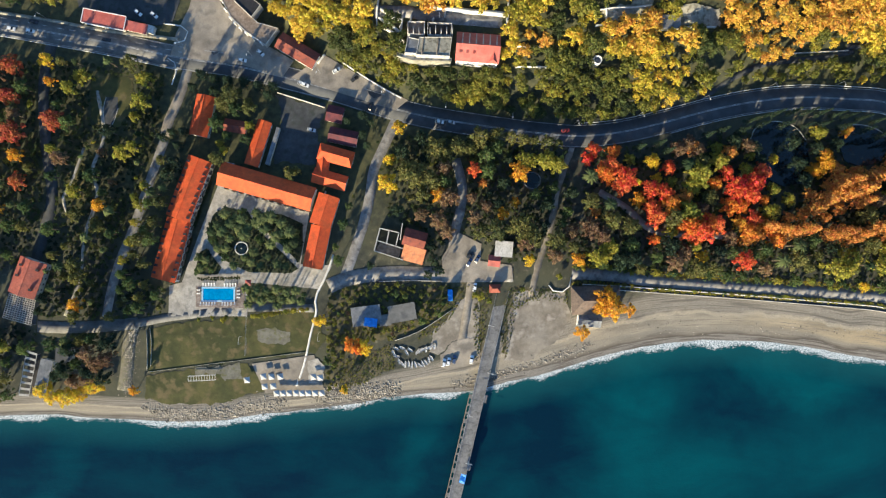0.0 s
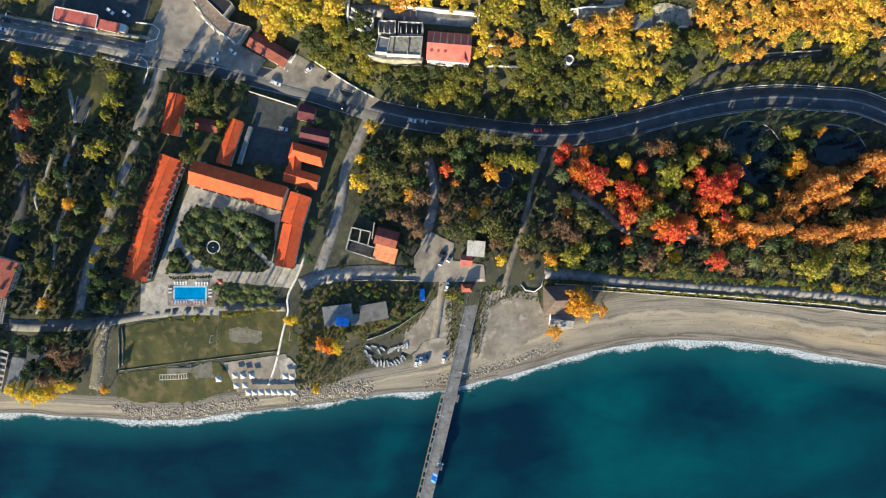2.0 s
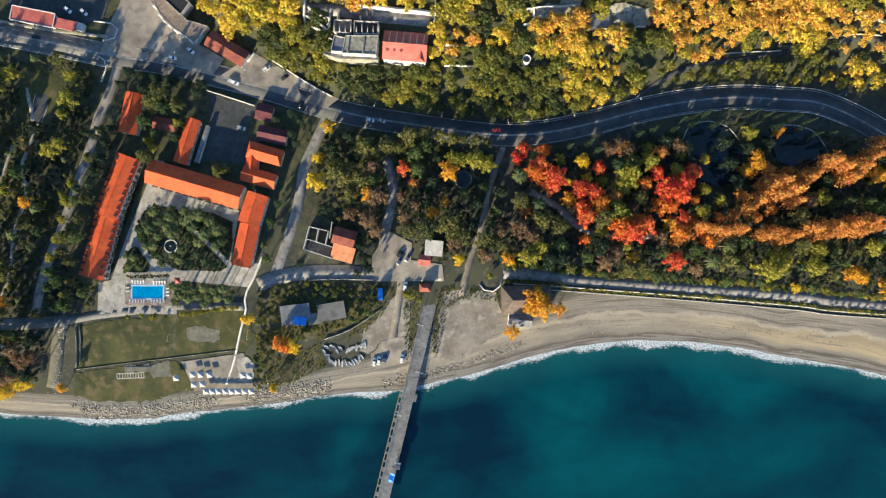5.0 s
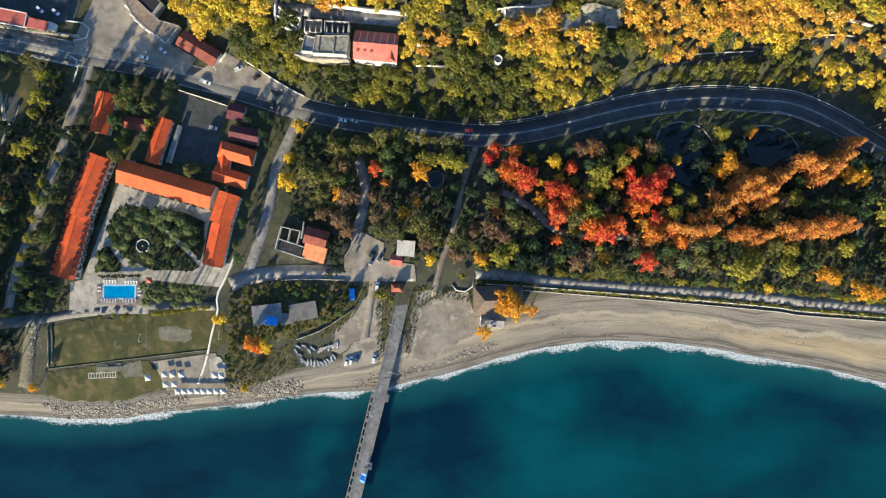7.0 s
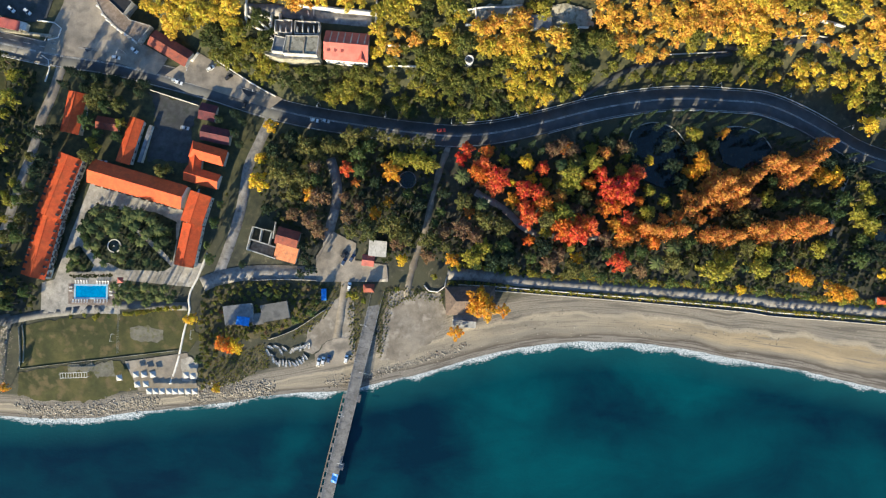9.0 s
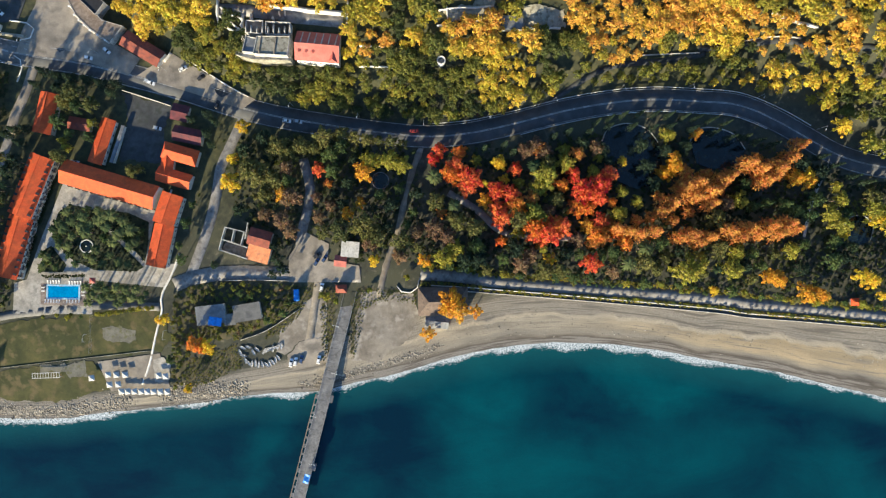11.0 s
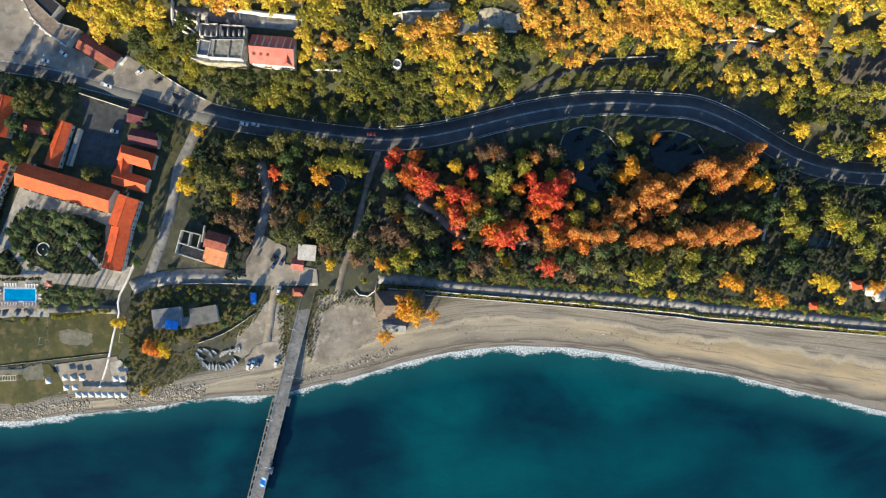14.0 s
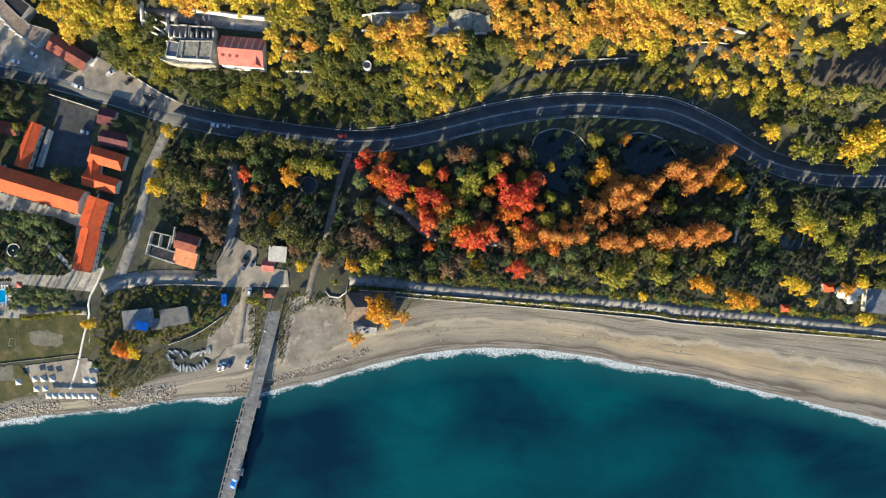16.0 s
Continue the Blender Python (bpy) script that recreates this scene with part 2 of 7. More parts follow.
def grid_mesh(name, xs, ys, height, attribute=None):
    gx, gy = np.meshgrid(xs, ys)
    gz = height(gx, gy)
    v = np.stack([gx, gy, gz], -1).reshape(-1, 3)
    i = np.arange(len(ys) * len(xs)).reshape(len(ys), len(xs))
    f = np.stack([i[:-1, :-1], i[:-1, 1:], i[1:, 1:], i[1:, :-1]], -1).reshape(-1, 4)
    me = raw_mesh(name, v, f)
    if attribute:
        at = me.attributes.new(attribute, "FLOAT", "POINT")
        at.data.foreach_set("value", np.ascontiguousarray(shore_gap(gx, gy).reshape(-1), dtype=np.float32))
    me.shade_smooth()
    return me


def raw_mesh(name, v, f):
    v, f = np.asarray(v, np.float32), np.asarray(f, np.int32)
    me = bpy.data.meshes.new(name)
    me.vertices.add(len(v))
    me.vertices.foreach_set("co", v.reshape(-1))
    me.loops.add(f.size)
    me.loops.foreach_set("vertex_index", f.reshape(-1))
    me.polygons.add(len(f))
    me.polygons.foreach_set("loop_start", np.arange(0, f.size, f.shape[1], dtype=np.int32))
    me.update(calc_edges=True)
    me.validate()
    return me


def ground_material():
    """Sand and shingle by the sea, leaf litter, dry grass and earth inland."""
    m = bpy.data.materials.new("land")
    m.use_nodes = True
    nt = m.node_tree
    n, k = nt.nodes, nt.links
    p = n["Principled BSDF"]
    p.inputs["Roughness"].default_value = 0.95
    geo = n.new("ShaderNodeNewGeometry")
    att = n.new("ShaderNodeAttribute")
    att.attribute_name = "inland"

    def noise_at(scale, detail=6, stretch=None):
        t = n.new("ShaderNodeTexNoise")
        t.inputs["Scale"].default_value, t.inputs["Detail"].default_value = scale, detail
        if stretch:
            mp = n.new("ShaderNodeMapping")
            mp.inputs["Scale"].default_value = stretch
            k.new(geo.outputs["Position"], mp.inputs[0])
            k.new(mp.outputs[0], t.inputs["Vector"])
        else:
            k.new(geo.outputs["Position"], t.inputs["Vector"])
        return t.outputs[0]

    def span(sock, a, b, lo=0.0, hi=1.0):
        r = n.new("ShaderNodeMapRange")
        for i, v in enumerate((a, b, lo, hi)):
            r.inputs[1 + i].default_value = v
        k.new(sock, r.inputs[0])
        return r.outputs[0]

    def blend(f, a, b):
        x = n.new("ShaderNodeMix")
        x.data_type = "RGBA"
        k.new(f, x.inputs[0])
        for s, c in ((6, a), (7, b)):
            if isinstance(c, tuple):
                x.inputs[s].default_value = rgb(c)
            else:
                k.new(c, x.inputs[s])
        return x.outputs[2]

    def plus(a, b, w):
        x = n.new("ShaderNodeMath")
        x.operation = "MULTIPLY_ADD"
        k.new(b, x.inputs[0])
        x.inputs[1].default_value = w
        k.new(a, x.inputs[2])
        return x.outputs[0]

    far, mid, fine = noise_at(0.05), noise_at(0.35, 8), noise_at(2.5, 5)
    sep, along_shore = n.new("ShaderNodeSeparateXYZ"), n.new("ShaderNodeCombineXYZ")
    k.new(geo.outputs["Position"], sep.inputs[0])
    k.new(sep.outputs["X"], along_shore.inputs[0])
    k.new(att.outputs["Fac"], along_shore.inputs[1])

    def drawn(scale, detail, stretch):
        """Noise drawn out along the shore."""
        t, mp = n.new("ShaderNodeTexNoise"), n.new("ShaderNodeMapping")
        t.inputs["Scale"].default_value, t.inputs["Detail"].default_value = scale, detail
        mp.inputs["Scale"].default_value = stretch
        k.new(along_shore.outputs[0], mp.inputs[0])
        k.new(mp.outputs[0], t.inputs["Vector"])
        return t.outputs[0]

    bands = drawn(0.12, 5, (0.3, 1.6, 1))
    cusp = drawn(0.09, 4, (0.8, 0.25, 1))
    inland = plus(att.outputs["Fac"], bands, 9.0)       # the wavy edge of each strip of beach
    crest = plus(att.outputs["Fac"], cusp, 9.0)         # the scalloped crest of the beach
    ripple = drawn(0.9, 4, (0.05, 1.2, 1))
    wet = blend(span(fine, 0.3, 0.7), (0.135, 0.125, 0.115), (0.19, 0.175, 0.16))
    wet = blend(span(ripple, 0.5, 0.58), wet, (0.08, 0.071, 0.062))
    east = span(sep.outputs["X"], 150, 250)
    sand = blend(east, blend(span(bands, 0.35, 0.65), (0.2, 0.178, 0.142), (0.3, 0.265, 0.205)), blend(span(bands, 0.35, 0.65), (0.26, 0.21, 0.135), (0.36, 0.285, 0.18)))
    sand = blend(span(ripple, 0.54, 0.66), sand, (0.19, 0.168, 0.135))
    shingle = blend(span(fine, 0.3, 0.7), (0.165, 0.15, 0.125), (0.27, 0.242, 0.2))
    streak = drawn(0.5, 6, (0.05, 1.5, 1))
    shingle = blend(span(streak, 0.5, 0.6), shingle, (0.13, 0.116, 0.097))
    track = drawn(1.1, 3, (0.006, 1.5, 1))
    shingle = blend(span(track, 0.57, 0.61, 0.0, 0.7), shingle, (0.1, 0.09, 0.076))
    pale = blend(span(fine, 0.4, 0.6), (0.29, 0.252, 0.19), (0.35, 0.31, 0.24))
    upper = blend(span(crest, 20.5, 22.0), pale, shingle)
    dry = blend(span(crest, 18.6, 19.6), sand, upper)
    lower = blend(span(inland, 7.4, 8.2), wet, blend(span(inland, 8.2, 10.4), (0.07, 0.06, 0.05), (0.2, 0.18, 0.15)))
    beach = blend(span(inland, 10.2, 14.0), lower, dry)
    # shade under the trees is put into these dark litter tones
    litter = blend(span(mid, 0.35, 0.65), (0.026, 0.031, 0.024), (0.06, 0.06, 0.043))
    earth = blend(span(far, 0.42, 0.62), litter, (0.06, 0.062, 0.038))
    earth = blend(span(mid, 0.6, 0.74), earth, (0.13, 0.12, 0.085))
    # inland tones darkened too, for the shade along road and wood
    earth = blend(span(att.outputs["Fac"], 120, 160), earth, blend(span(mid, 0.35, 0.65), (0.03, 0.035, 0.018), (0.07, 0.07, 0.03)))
    land = blend(span(inland, 30.0, 36.0), beach, earth)
    hsv = n.new("ShaderNodeHueSaturation")
    k.new(land, hsv.inputs["Color"])
    k.new(span(fine, 0, 1, 0.6, 1.4), hsv.inputs["Value"])
    k.new(hsv.outputs[0], p.inputs["Base Color"])
    b = n.new("ShaderNodeBump")
    b.inputs["Strength"].default_value, b.inputs["Distance"].default_value = 0.5, 0.25
    k.new(fine, b.inputs["Height"])
    k.new(b.outputs[0], p.inputs["Normal"])
    return m


def sea_material():
    """Deep teal water with lighter drifts, small ripples and white surf along the beach."""
    m = bpy.data.materials.new("sea_water")
    m.use_nodes = True
    nt = m.node_tree
    n, k = nt.nodes, nt.links
    p = n["Principled BSDF"]
    geo = n.new("ShaderNodeNewGeometry")
    att = n.new("ShaderNodeAttribute")
    att.attribute_name = "inland"

    def noise_at(scale, detail=5, rough=0.5, stretch=None, twist=0.0):
        t = n.new("ShaderNodeTexNoise")
        t.inputs["Scale"].default_value, t.inputs["Detail"].default_value = scale, detail
        t.inputs["Roughness"].default_value, t.inputs["Distortion"].default_value = rough, twist
        if stretch:
            mp = n.new("ShaderNodeMapping")
            mp.inputs["Scale"].default_value = stretch
            k.new(geo.outputs["Position"], mp.inputs[0])
            k.new(mp.outputs[0], t.inputs["Vector"])
        else:
            k.new(geo.outputs["Position"], t.inputs["Vector"])
        return t.outputs[0]

    def span(sock, a, b, lo=0.0, hi=1.0):
        r = n.new("ShaderNodeMapRange")
        for i, v in enumerate((a, b, lo, hi)):
            r.inputs[1 + i].default_value = v
        k.new(sock, r.inputs[0])
        return r.outputs[0]

    def blend(f, a, b):
        x = n.new("ShaderNodeMix")
        x.data_type = "RGBA"
        k.new(f, x.inputs[0])
        for s, c in ((6, a), (7, b)):
            if isinstance(c, tuple):
                x.inputs[s].default_value = rgb(c)
            else:
                k.new(c, x.inputs[s])
        return x.outputs[2]

    def math2(op, a, b):
        x = n.new("ShaderNodeMath")
        x.operation = op
        for i, c in enumerate((a, b)):
            if isinstance(c, (int, float)):
                x.inputs[i].default_value = c
            else:
                k.new(c, x.inputs[i])
        return x.outputs[0]

    xyz = n.new("ShaderNodeSeparateXYZ")
    k.new(geo.outputs["Position"], xyz.inputs[0])
    stir = n.new("ShaderNodeTexNoise")
    stir.inputs["Scale"].default_value, stir.inputs["Detail"].default_value, stir.inputs["Roughness"].default_value = 0.016, 7, 0.6
    k.new(geo.outputs["Position"], stir.inputs["Vector"])
    bend = n.new("ShaderNodeVectorMath")
    bend.operation = "MULTIPLY_ADD"
    k.new(stir.outputs["Color"], bend.inputs[0])
    bend.inputs[1].default_value, bend.inputs[2].default_value = (80, 56, 0), (-40, -28, 0)
    moved = n.new("ShaderNodeVectorMath")
    k.new(geo.outputs["Position"], moved.inputs[0])
    k.new(bend.outputs[0], moved.inputs[1])

    def cloud(x, y, long, broad, turn):
        """A drifting cloud of silt: one in its middle, nought at its rim."""
        mp, ln = n.new("ShaderNodeMapping"), n.new("ShaderNodeVectorMath")
        mp.vector_type, ln.operation = "TEXTURE", "LENGTH"
        mp.inputs["Location"].default_value, mp.inputs["Rotation"].default_value, mp.inputs["Scale"].default_value = (x, y, 0), (0, 0, turn), (long, broad, 1e6)
        k.new(moved.outputs[0], mp.inputs[0])
        k.new(mp.outputs[0], ln.inputs[0])
        return span(ln.outputs["Value"], 1.0, 0.15)

    silt = span(xyz.outputs["X"], 20, 130, 0.0, 0.24)            # the water is clearer west of the pier
    for x, y, long, broad, turn, w in ((112, -85, 75, 24, 1.4, 0.4), (150, -110, 70, 30, 0.2, 0.36), (205, -60, 48, 16, -0.2, 0.5), (250, -95, 60, 26, 0.3, 0.12),
                                       (330, -125, 70, 26, -0.3, 0.08), (-5, -95, 40, 14, 1.2, 0.3), (-195, -110, 45, 18, 1.3, 0.25), (-40, -125, 60, 20, 0.3, 0.2),
                                       (70, -80, 55, 20, 1.35, -0.2), (165, -75, 46, 18, -0.3, -0.26), (290, -88, 55, 20, -0.35, -0.24), (345, -104, 55, 24, -0.3, -0.28)):
        silt = math2("ADD", silt, math2("MULTIPLY", cloud(x, y, long, broad, turn), w))
    wisp = noise_at(0.022, 9, 0.62, (0.8, 1.6, 1), 0.5)
    silt = math2("ADD", silt, math2("MULTIPLY", math2("SUBTRACT", wisp, 0.5), 1.2))
    deep = blend(span(silt, -0.1, 0.95), (0.0015, 0.016, 0.033), (0.004, 0.082, 0.096))
    wob = noise_at(0.05, 5, 0.55)
    dist = math2("ADD", att.outputs["Fac"], math2("MULTIPLY", math2("SUBTRACT", wob, 0.5), 5.0))
    shallow = blend(span(dist, -17, -1, 0.0, 0.75), deep, (0.014, 0.092, 0.098))
    lace = noise_at(0.8, 8, 0.7, (0.7, 1.3, 1))
    reach = span(noise_at(0.03, 5, 0.6), 0.38, 0.66, 0.5, 4.8)   # how far the surf runs out
    reach = math2("ADD", reach, math2("MULTIPLY", span(xyz.outputs["X"], 60, 150), span(xyz.outputs["X"], 420, 200, 0.0, 1.4)))
    run = math2("ADD", math2("ADD", dist, reach), math2("MULTIPLY", math2("SUBTRACT", lace, 0.5), 8.0))
    foam = math2("MULTIPLY", span(run, 0.0, 1.6), span(noise_at(1.2, 7, 0.72), 0.4, 0.56, 0.12, 1.0))
    swash = math2("MULTIPLY", span(dist, -2.2, -0.4), span(noise_at(0.5, 7, 0.7, (0.6, 1.6, 1)), 0.46, 0.6, 0.0, 0.85))
    foam = math2("MAXIMUM", foam, swash)
    col = blend(foam, shallow, (0.7, 0.72, 0.72))
    k.new(col, p.inputs["Base Color"])
    k.new(span(foam, 0, 1, 0.18, 0.8), p.inputs["Roughness"])
    p.inputs["IOR"].default_value = 1.33
    rip = noise_at(0.5, 4, 0.6, (1.0, 1.8, 1))
    b = n.new("ShaderNodeBump")
    b.inputs["Strength"].default_value, b.inputs["Distance"].default_value = 0.25, 0.3
    k.new(rip, b.inputs["Height"])
    k.new(b.outputs[0], p.inputs["Normal"])
    return m


# ---- helpers for things ----
def lift(points, dz=0.0):
    return [(x, y, float(ground(x, y)) + dz) for x, y in points]


def smooth_line(points, step=3.0):
    """A curve through the points, cut into even steps."""
    p = np.array(points, float)
    n = len(p)
    out = []
    for i in range(n - 1):
        a, b, c, d = p[max(0, i - 1)], p[i], p[i + 1], p[min(n - 1, i + 2)]
        k = max(1, int(np.linalg.norm(c - b) / step))
        for j in range(k):
            t = j / k
            out.append(0.5 * ((2 * b) + (c - a) * t + (2 * a - 5 * b + 4 * c - d) * t * t + (3 * b - a - 3 * c + d) * t ** 3))
    out.append(p[-1])
    return np.array(out)


CLEAR = []                                               # strips and plots that trees keep off


def finish(name, bm, mat, parent=None, label="", smooth=False):
    me = bpy.data.meshes.new(name)
    bmesh.ops.recalc_face_normals(bm, faces=bm.faces)
    bm.to_mesh(me)
    bm.free()
    me.materials.append(mat)
    if smooth:
        me.shade_smooth()
    ob = new(name, me)
    if parent:
        ob.parent = parent
    if label:
        tagged(ob, label)
    return ob


def part(name, bm, mat, parent, label="", smooth=False):
    return finish(name, bm, mat, parent, label, smooth)


def raw_part(name, v, f, mat, parent=None, label=""):
    me = raw_mesh(name, v, f)
    me.materials.append(mat)
    ob = new(name, me)
    if parent:
        ob.parent = parent
    if label:
        tagged(ob, label)
    return ob


def box(bm, x, y, z, sx, sy, sz, turn=0.0, bevel=0.0):
    """A block whose base's middle is at x, y, z."""
    r = bmesh.ops.create_cube(bm, size=1.0, matrix=Matrix.Translation((x, y, z + sz / 2)) @ Matrix.Rotation(turn, 4, "Z") @ Matrix.Diagonal((sx, sy, sz, 1)))
    if bevel:
        bmesh.ops.bevel(bm, geom=list({e for v in r["verts"] for e in v.link_edges}), offset=bevel, segments=1, affect="EDGES")
    return r["verts"]


def tube(bm, a, b, r0, r1=None, sides=8):
    a, b = Vector(a), Vector(b)
    q = (b - a).to_track_quat("Z", "Y").to_matrix().to_4x4()
    bmesh.ops.create_cone(bm, cap_ends=True, segments=sides, radius1=r0, radius2=r0 if r1 is None else r1, depth=(b - a).length,
                          matrix=Matrix.Translation((a + b) / 2) @ q)


def strip(name, points, width, mat, dz=0.06, step=3.0, thick=0.25, level=None, off=0.0, clear=0.0, wide=None, flat=False):
    """A road or path laid along a line; off: shifted sideways; level: heights along it instead of the ground's."""
    line = smooth_line(points, step)
    tang = np.gradient(line, axis=0)
    tang /= np.linalg.norm(tang, axis=1)[:, None] + 1e-9
    nor = np.stack([-tang[:, 1], tang[:, 0]], 1)
    w = np.full(len(line), width / 2) if wide is None else np.interp(np.linspace(0, 1, len(line)), np.linspace(0, 1, len(wide)), wide) / 2
    if mat in (DIRT, PATH):
        w = w * np.array([1 + 0.5 * noise.noise((x * 0.13, y * 0.13, 3)) + 0.3 * noise.noise((x * 0.5, y * 0.5, 8)) for x, y in line])
    mid = line + nor * off
    if level is None:
        zs = ground(mid[:, 0], mid[:, 1]) + dz
        if flat:
            zs = np.maximum(zs, np.maximum(ground(*(mid + nor * w[:, None]).T), ground(*(mid - nor * w[:, None]).T)) - 0.25 + dz)
    else:
        zs = np.interp(np.linspace(0, 1, len(line)), np.linspace(0, 1, len(level)), level) + dz
    l, r = mid + nor * w[:, None], mid - nor * w[:, None]
    n = len(line)
    zl, zr = zs, zs
    if level is None and not flat:
        zl, zr = ground(*l.T) + dz, ground(*r.T) + dz
    v = np.concatenate([np.c_[l, zl], np.c_[r, zr], np.c_[l, zl - thick], np.c_[r, zr - thick]])
    i = np.arange(n - 1)
    f = np.concatenate([np.c_[i + n, i + n + 1, i + 1, i], np.c_[i, i + 1, i + 1 + 2 * n, i + 2 * n], np.c_[i + n + 1, i + n, i + 3 * n, i + 3 * n + 1]])
    ends = [[0, 2 * n, 3 * n, n], [n - 1, 2 * n - 1, 4 * n - 1, 3 * n - 1]]
    ob = raw_part(name, v, np.concatenate([f, ends]), mat)
    if clear:
        CLEAR.append((line, width / 2 + clear))
    return ob


def plot(name, outline, mat, dz=0.08, thick=0.5, level=None, clear=0.0, cell=4.0, ragged=0.0):
    """A slab with the given outline that lies on the ground, or level."""
    if ragged:
        ring = np.array(list(outline) + [outline[0]], float)
        fine = np.concatenate([a + (b - a) * np.linspace(0, 1, max(2, int(np.hypot(*(b - a)) / 1.2)), endpoint=False)[:, None] for a, b in zip(ring, ring[1:])])
        outline = [(x + ragged * noise.noise((x * 0.35, y * 0.35, 1)) + ragged * noise.noise((x * 0.09, y * 0.09, 5)), y + ragged * noise.noise((x * 0.35, y * 0.35, 9)) + ragged * noise.noise((x * 0.09, y * 0.09, 7))) for x, y in fine]
    bm = bmesh.new()
    vs = [bm.verts.new((x, y, 0)) for x, y in outline]
    bm.faces.new(vs)
    if level is None:
        xs, ys = [p[0] for p in outline], [p[1] for p in outline]
        for ax, lo, hi in ((0, min(xs), max(xs)), (1, min(ys), max(ys))):
            for c in np.arange(lo + cell, hi, cell):
                nor = (1, 0, 0) if ax == 0 else (0, 1, 0)
                co = (c, 0, 0) if ax == 0 else (0, c, 0)
                bmesh.ops.bisect_plane(bm, geom=bm.verts[:] + bm.edges[:] + bm.faces[:], plane_co=co, plane_no=nor)
    for v in bm.verts:
        v.co.z = (float(ground(v.co.x, v.co.y)) if level is None else level) + dz
    ext = bmesh.ops.extrude_face_region(bm, geom=bm.faces[:])
    for v in ext["geom"]:
        if isinstance(v, bmesh.types.BMVert):
            v.co.z -= thick
    ob = finish(name, bm, mat)
    if clear:
        CLEAR.append((np.array(list(outline) + [outline[0]], float), clear, True))
    return ob


def inside(x, y, poly):
    hit = False
    n = len(poly)
    for i in range(n):
        (x1, y1), (x2, y2) = poly[i], poly[(i + 1) % n]
        if (y1 > y) != (y2 > y) and x < (x2 - x1) * (y - y1) / (y2 - y1) + x1:
            hit = not hit
    return hit


def near_line(x, y, line):
    a, b = line[:-1], line[1:]
    d = b - a
    t = np.clip(((x - a[:, 0]) * d[:, 0] + (y - a[:, 1]) * d[:, 1]) / ((d ** 2).sum(1) + 1e-9), 0, 1)
    q = a + d * t[:, None]
    return float(np.hypot(x - q[:, 0], y - q[:, 1]).min())


BOXES = {}


def blocked(x, y, extra=0.0):
    for i, c in enumerate(CLEAR):
        if i not in BOXES:
            BOXES[i] = (*c[0].min(0), *c[0].max(0))
        x0, y0, x1, y1 = BOXES[i]
        g = c[1] + extra
        if x < x0 - g or x > x1 + g or y < y0 - g or y > y1 + g:
            continue
        if near_line(x, y, c[0]) < c[1] + extra:
            return True
        if len(c) > 2 and inside(x, y, c[0][:-1]):
            return True
    return False


# ---- land and sea ----
LAND = ground_material()
SEA = sea_material()
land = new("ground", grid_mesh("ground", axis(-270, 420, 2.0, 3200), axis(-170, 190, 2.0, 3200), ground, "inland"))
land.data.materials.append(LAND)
tagged(land, "coastal ground with beach, dry grass and leaf litter", "ground", kind="structure")
sea = new("water", grid_mesh("water", axis(-270, 420, 3.0, 3200), axis(-170, -10, 2.0, 3200), lambda x, y: 0 * x, "inland"))
sea.data.materials.append(SEA)
tagged(sea, "deep teal sea with white surf along the beach", "sea", kind="structure")

# ---- roads ----
MAIN = [(-249.6, 127.1), (-216, 121.9), (-187.5, 117), (-159, 112.1), (-124.5, 105.1), (-95.7, 101.1), (-66.6, 94.4),
    (-43.3, 88.4), (-19.8, 81.2), (3.8, 75.6), (33.5, 71), (63.4, 67.5), (84.5, 66.4), (105.7, 68.7), (130, 74.3),
    (154.3, 80.8), (178.8, 85.5), (203.3, 87.8), (227.9, 87)]
MAIN += [(247.2, 85.6), (265.5, 79), (284, 69.4), (302.5, 59.7), (324.1, 54), (351.6, 52.2), (407, 54.9), (468.5, 60.6)]
strip("road", MAIN, 12.2, ASPHALT, 0.35, 3.0, 0.6, clear=2.0, flat=True)
tagged(bpy.data.objects["road"], "dark asphalt coast road winding along the hillside", "road", kind="structure")


def laid(ob, label, category="paving"):
    return tagged(ob, label, category, kind="structure")


def dashes(name, points, off, dash, gap, width, dz, lab):
    """Broken or unbroken road paint along a line, in one mesh."""
    line = smooth_line(points, 1.5)
    tang = np.gradient(line, axis=0)
    tang /= np.linalg.norm(tang, axis=1)[:, None] + 1e-9
    nor = np.stack([-tang[:, 1], tang[:, 0]], 1)
    mid = line + nor * off
    zs = np.maximum(ground(*line.T), np.maximum(ground(*(line + nor * 6.1).T), ground(*(line - nor * 6.1).T)) - 0.25) + dz
    v, f, run = [], [], 0.0
    for i in range(len(mid) - 1):
        run += float(np.linalg.norm(mid[i + 1] - mid[i]))
        if gap and run % (dash + gap) > dash:
            continue
        k = len(v)
        for j, sg in ((i, 1), (i, -1), (i + 1, -1), (i + 1, 1)):
            q = mid[j] + nor[j] * sg * width / 2
            v.append((q[0], q[1], zs[j]))
        f.append((k, k + 1, k + 2, k + 3))
    return laid(raw_part(name, np.array(v), np.array(f), LINE), lab, "road marking")


laid(strip("highway", MAIN[0:5], 12.0, HIGHWAY, 0.375, 3.0, 0.3, flat=True), "grey asphalt carriageway of the highway, paled as in sunlight", "road")
for _o in (-2.9, 2.9):
    dashes("road_line", MAIN[0:5], _o, 3.0, 4.0, 0.24, 0.4, "broken white lane line on the highway")
for _o, _d, _g in ((5.6, 1, 0), (-5.6, 1, 0), (0.25, 1, 0), (-0.25, 1, 0)):
    dashes("road_line", MAIN, _o, _d, _g, 0.24, 0.4, "worn white line painted along the road")

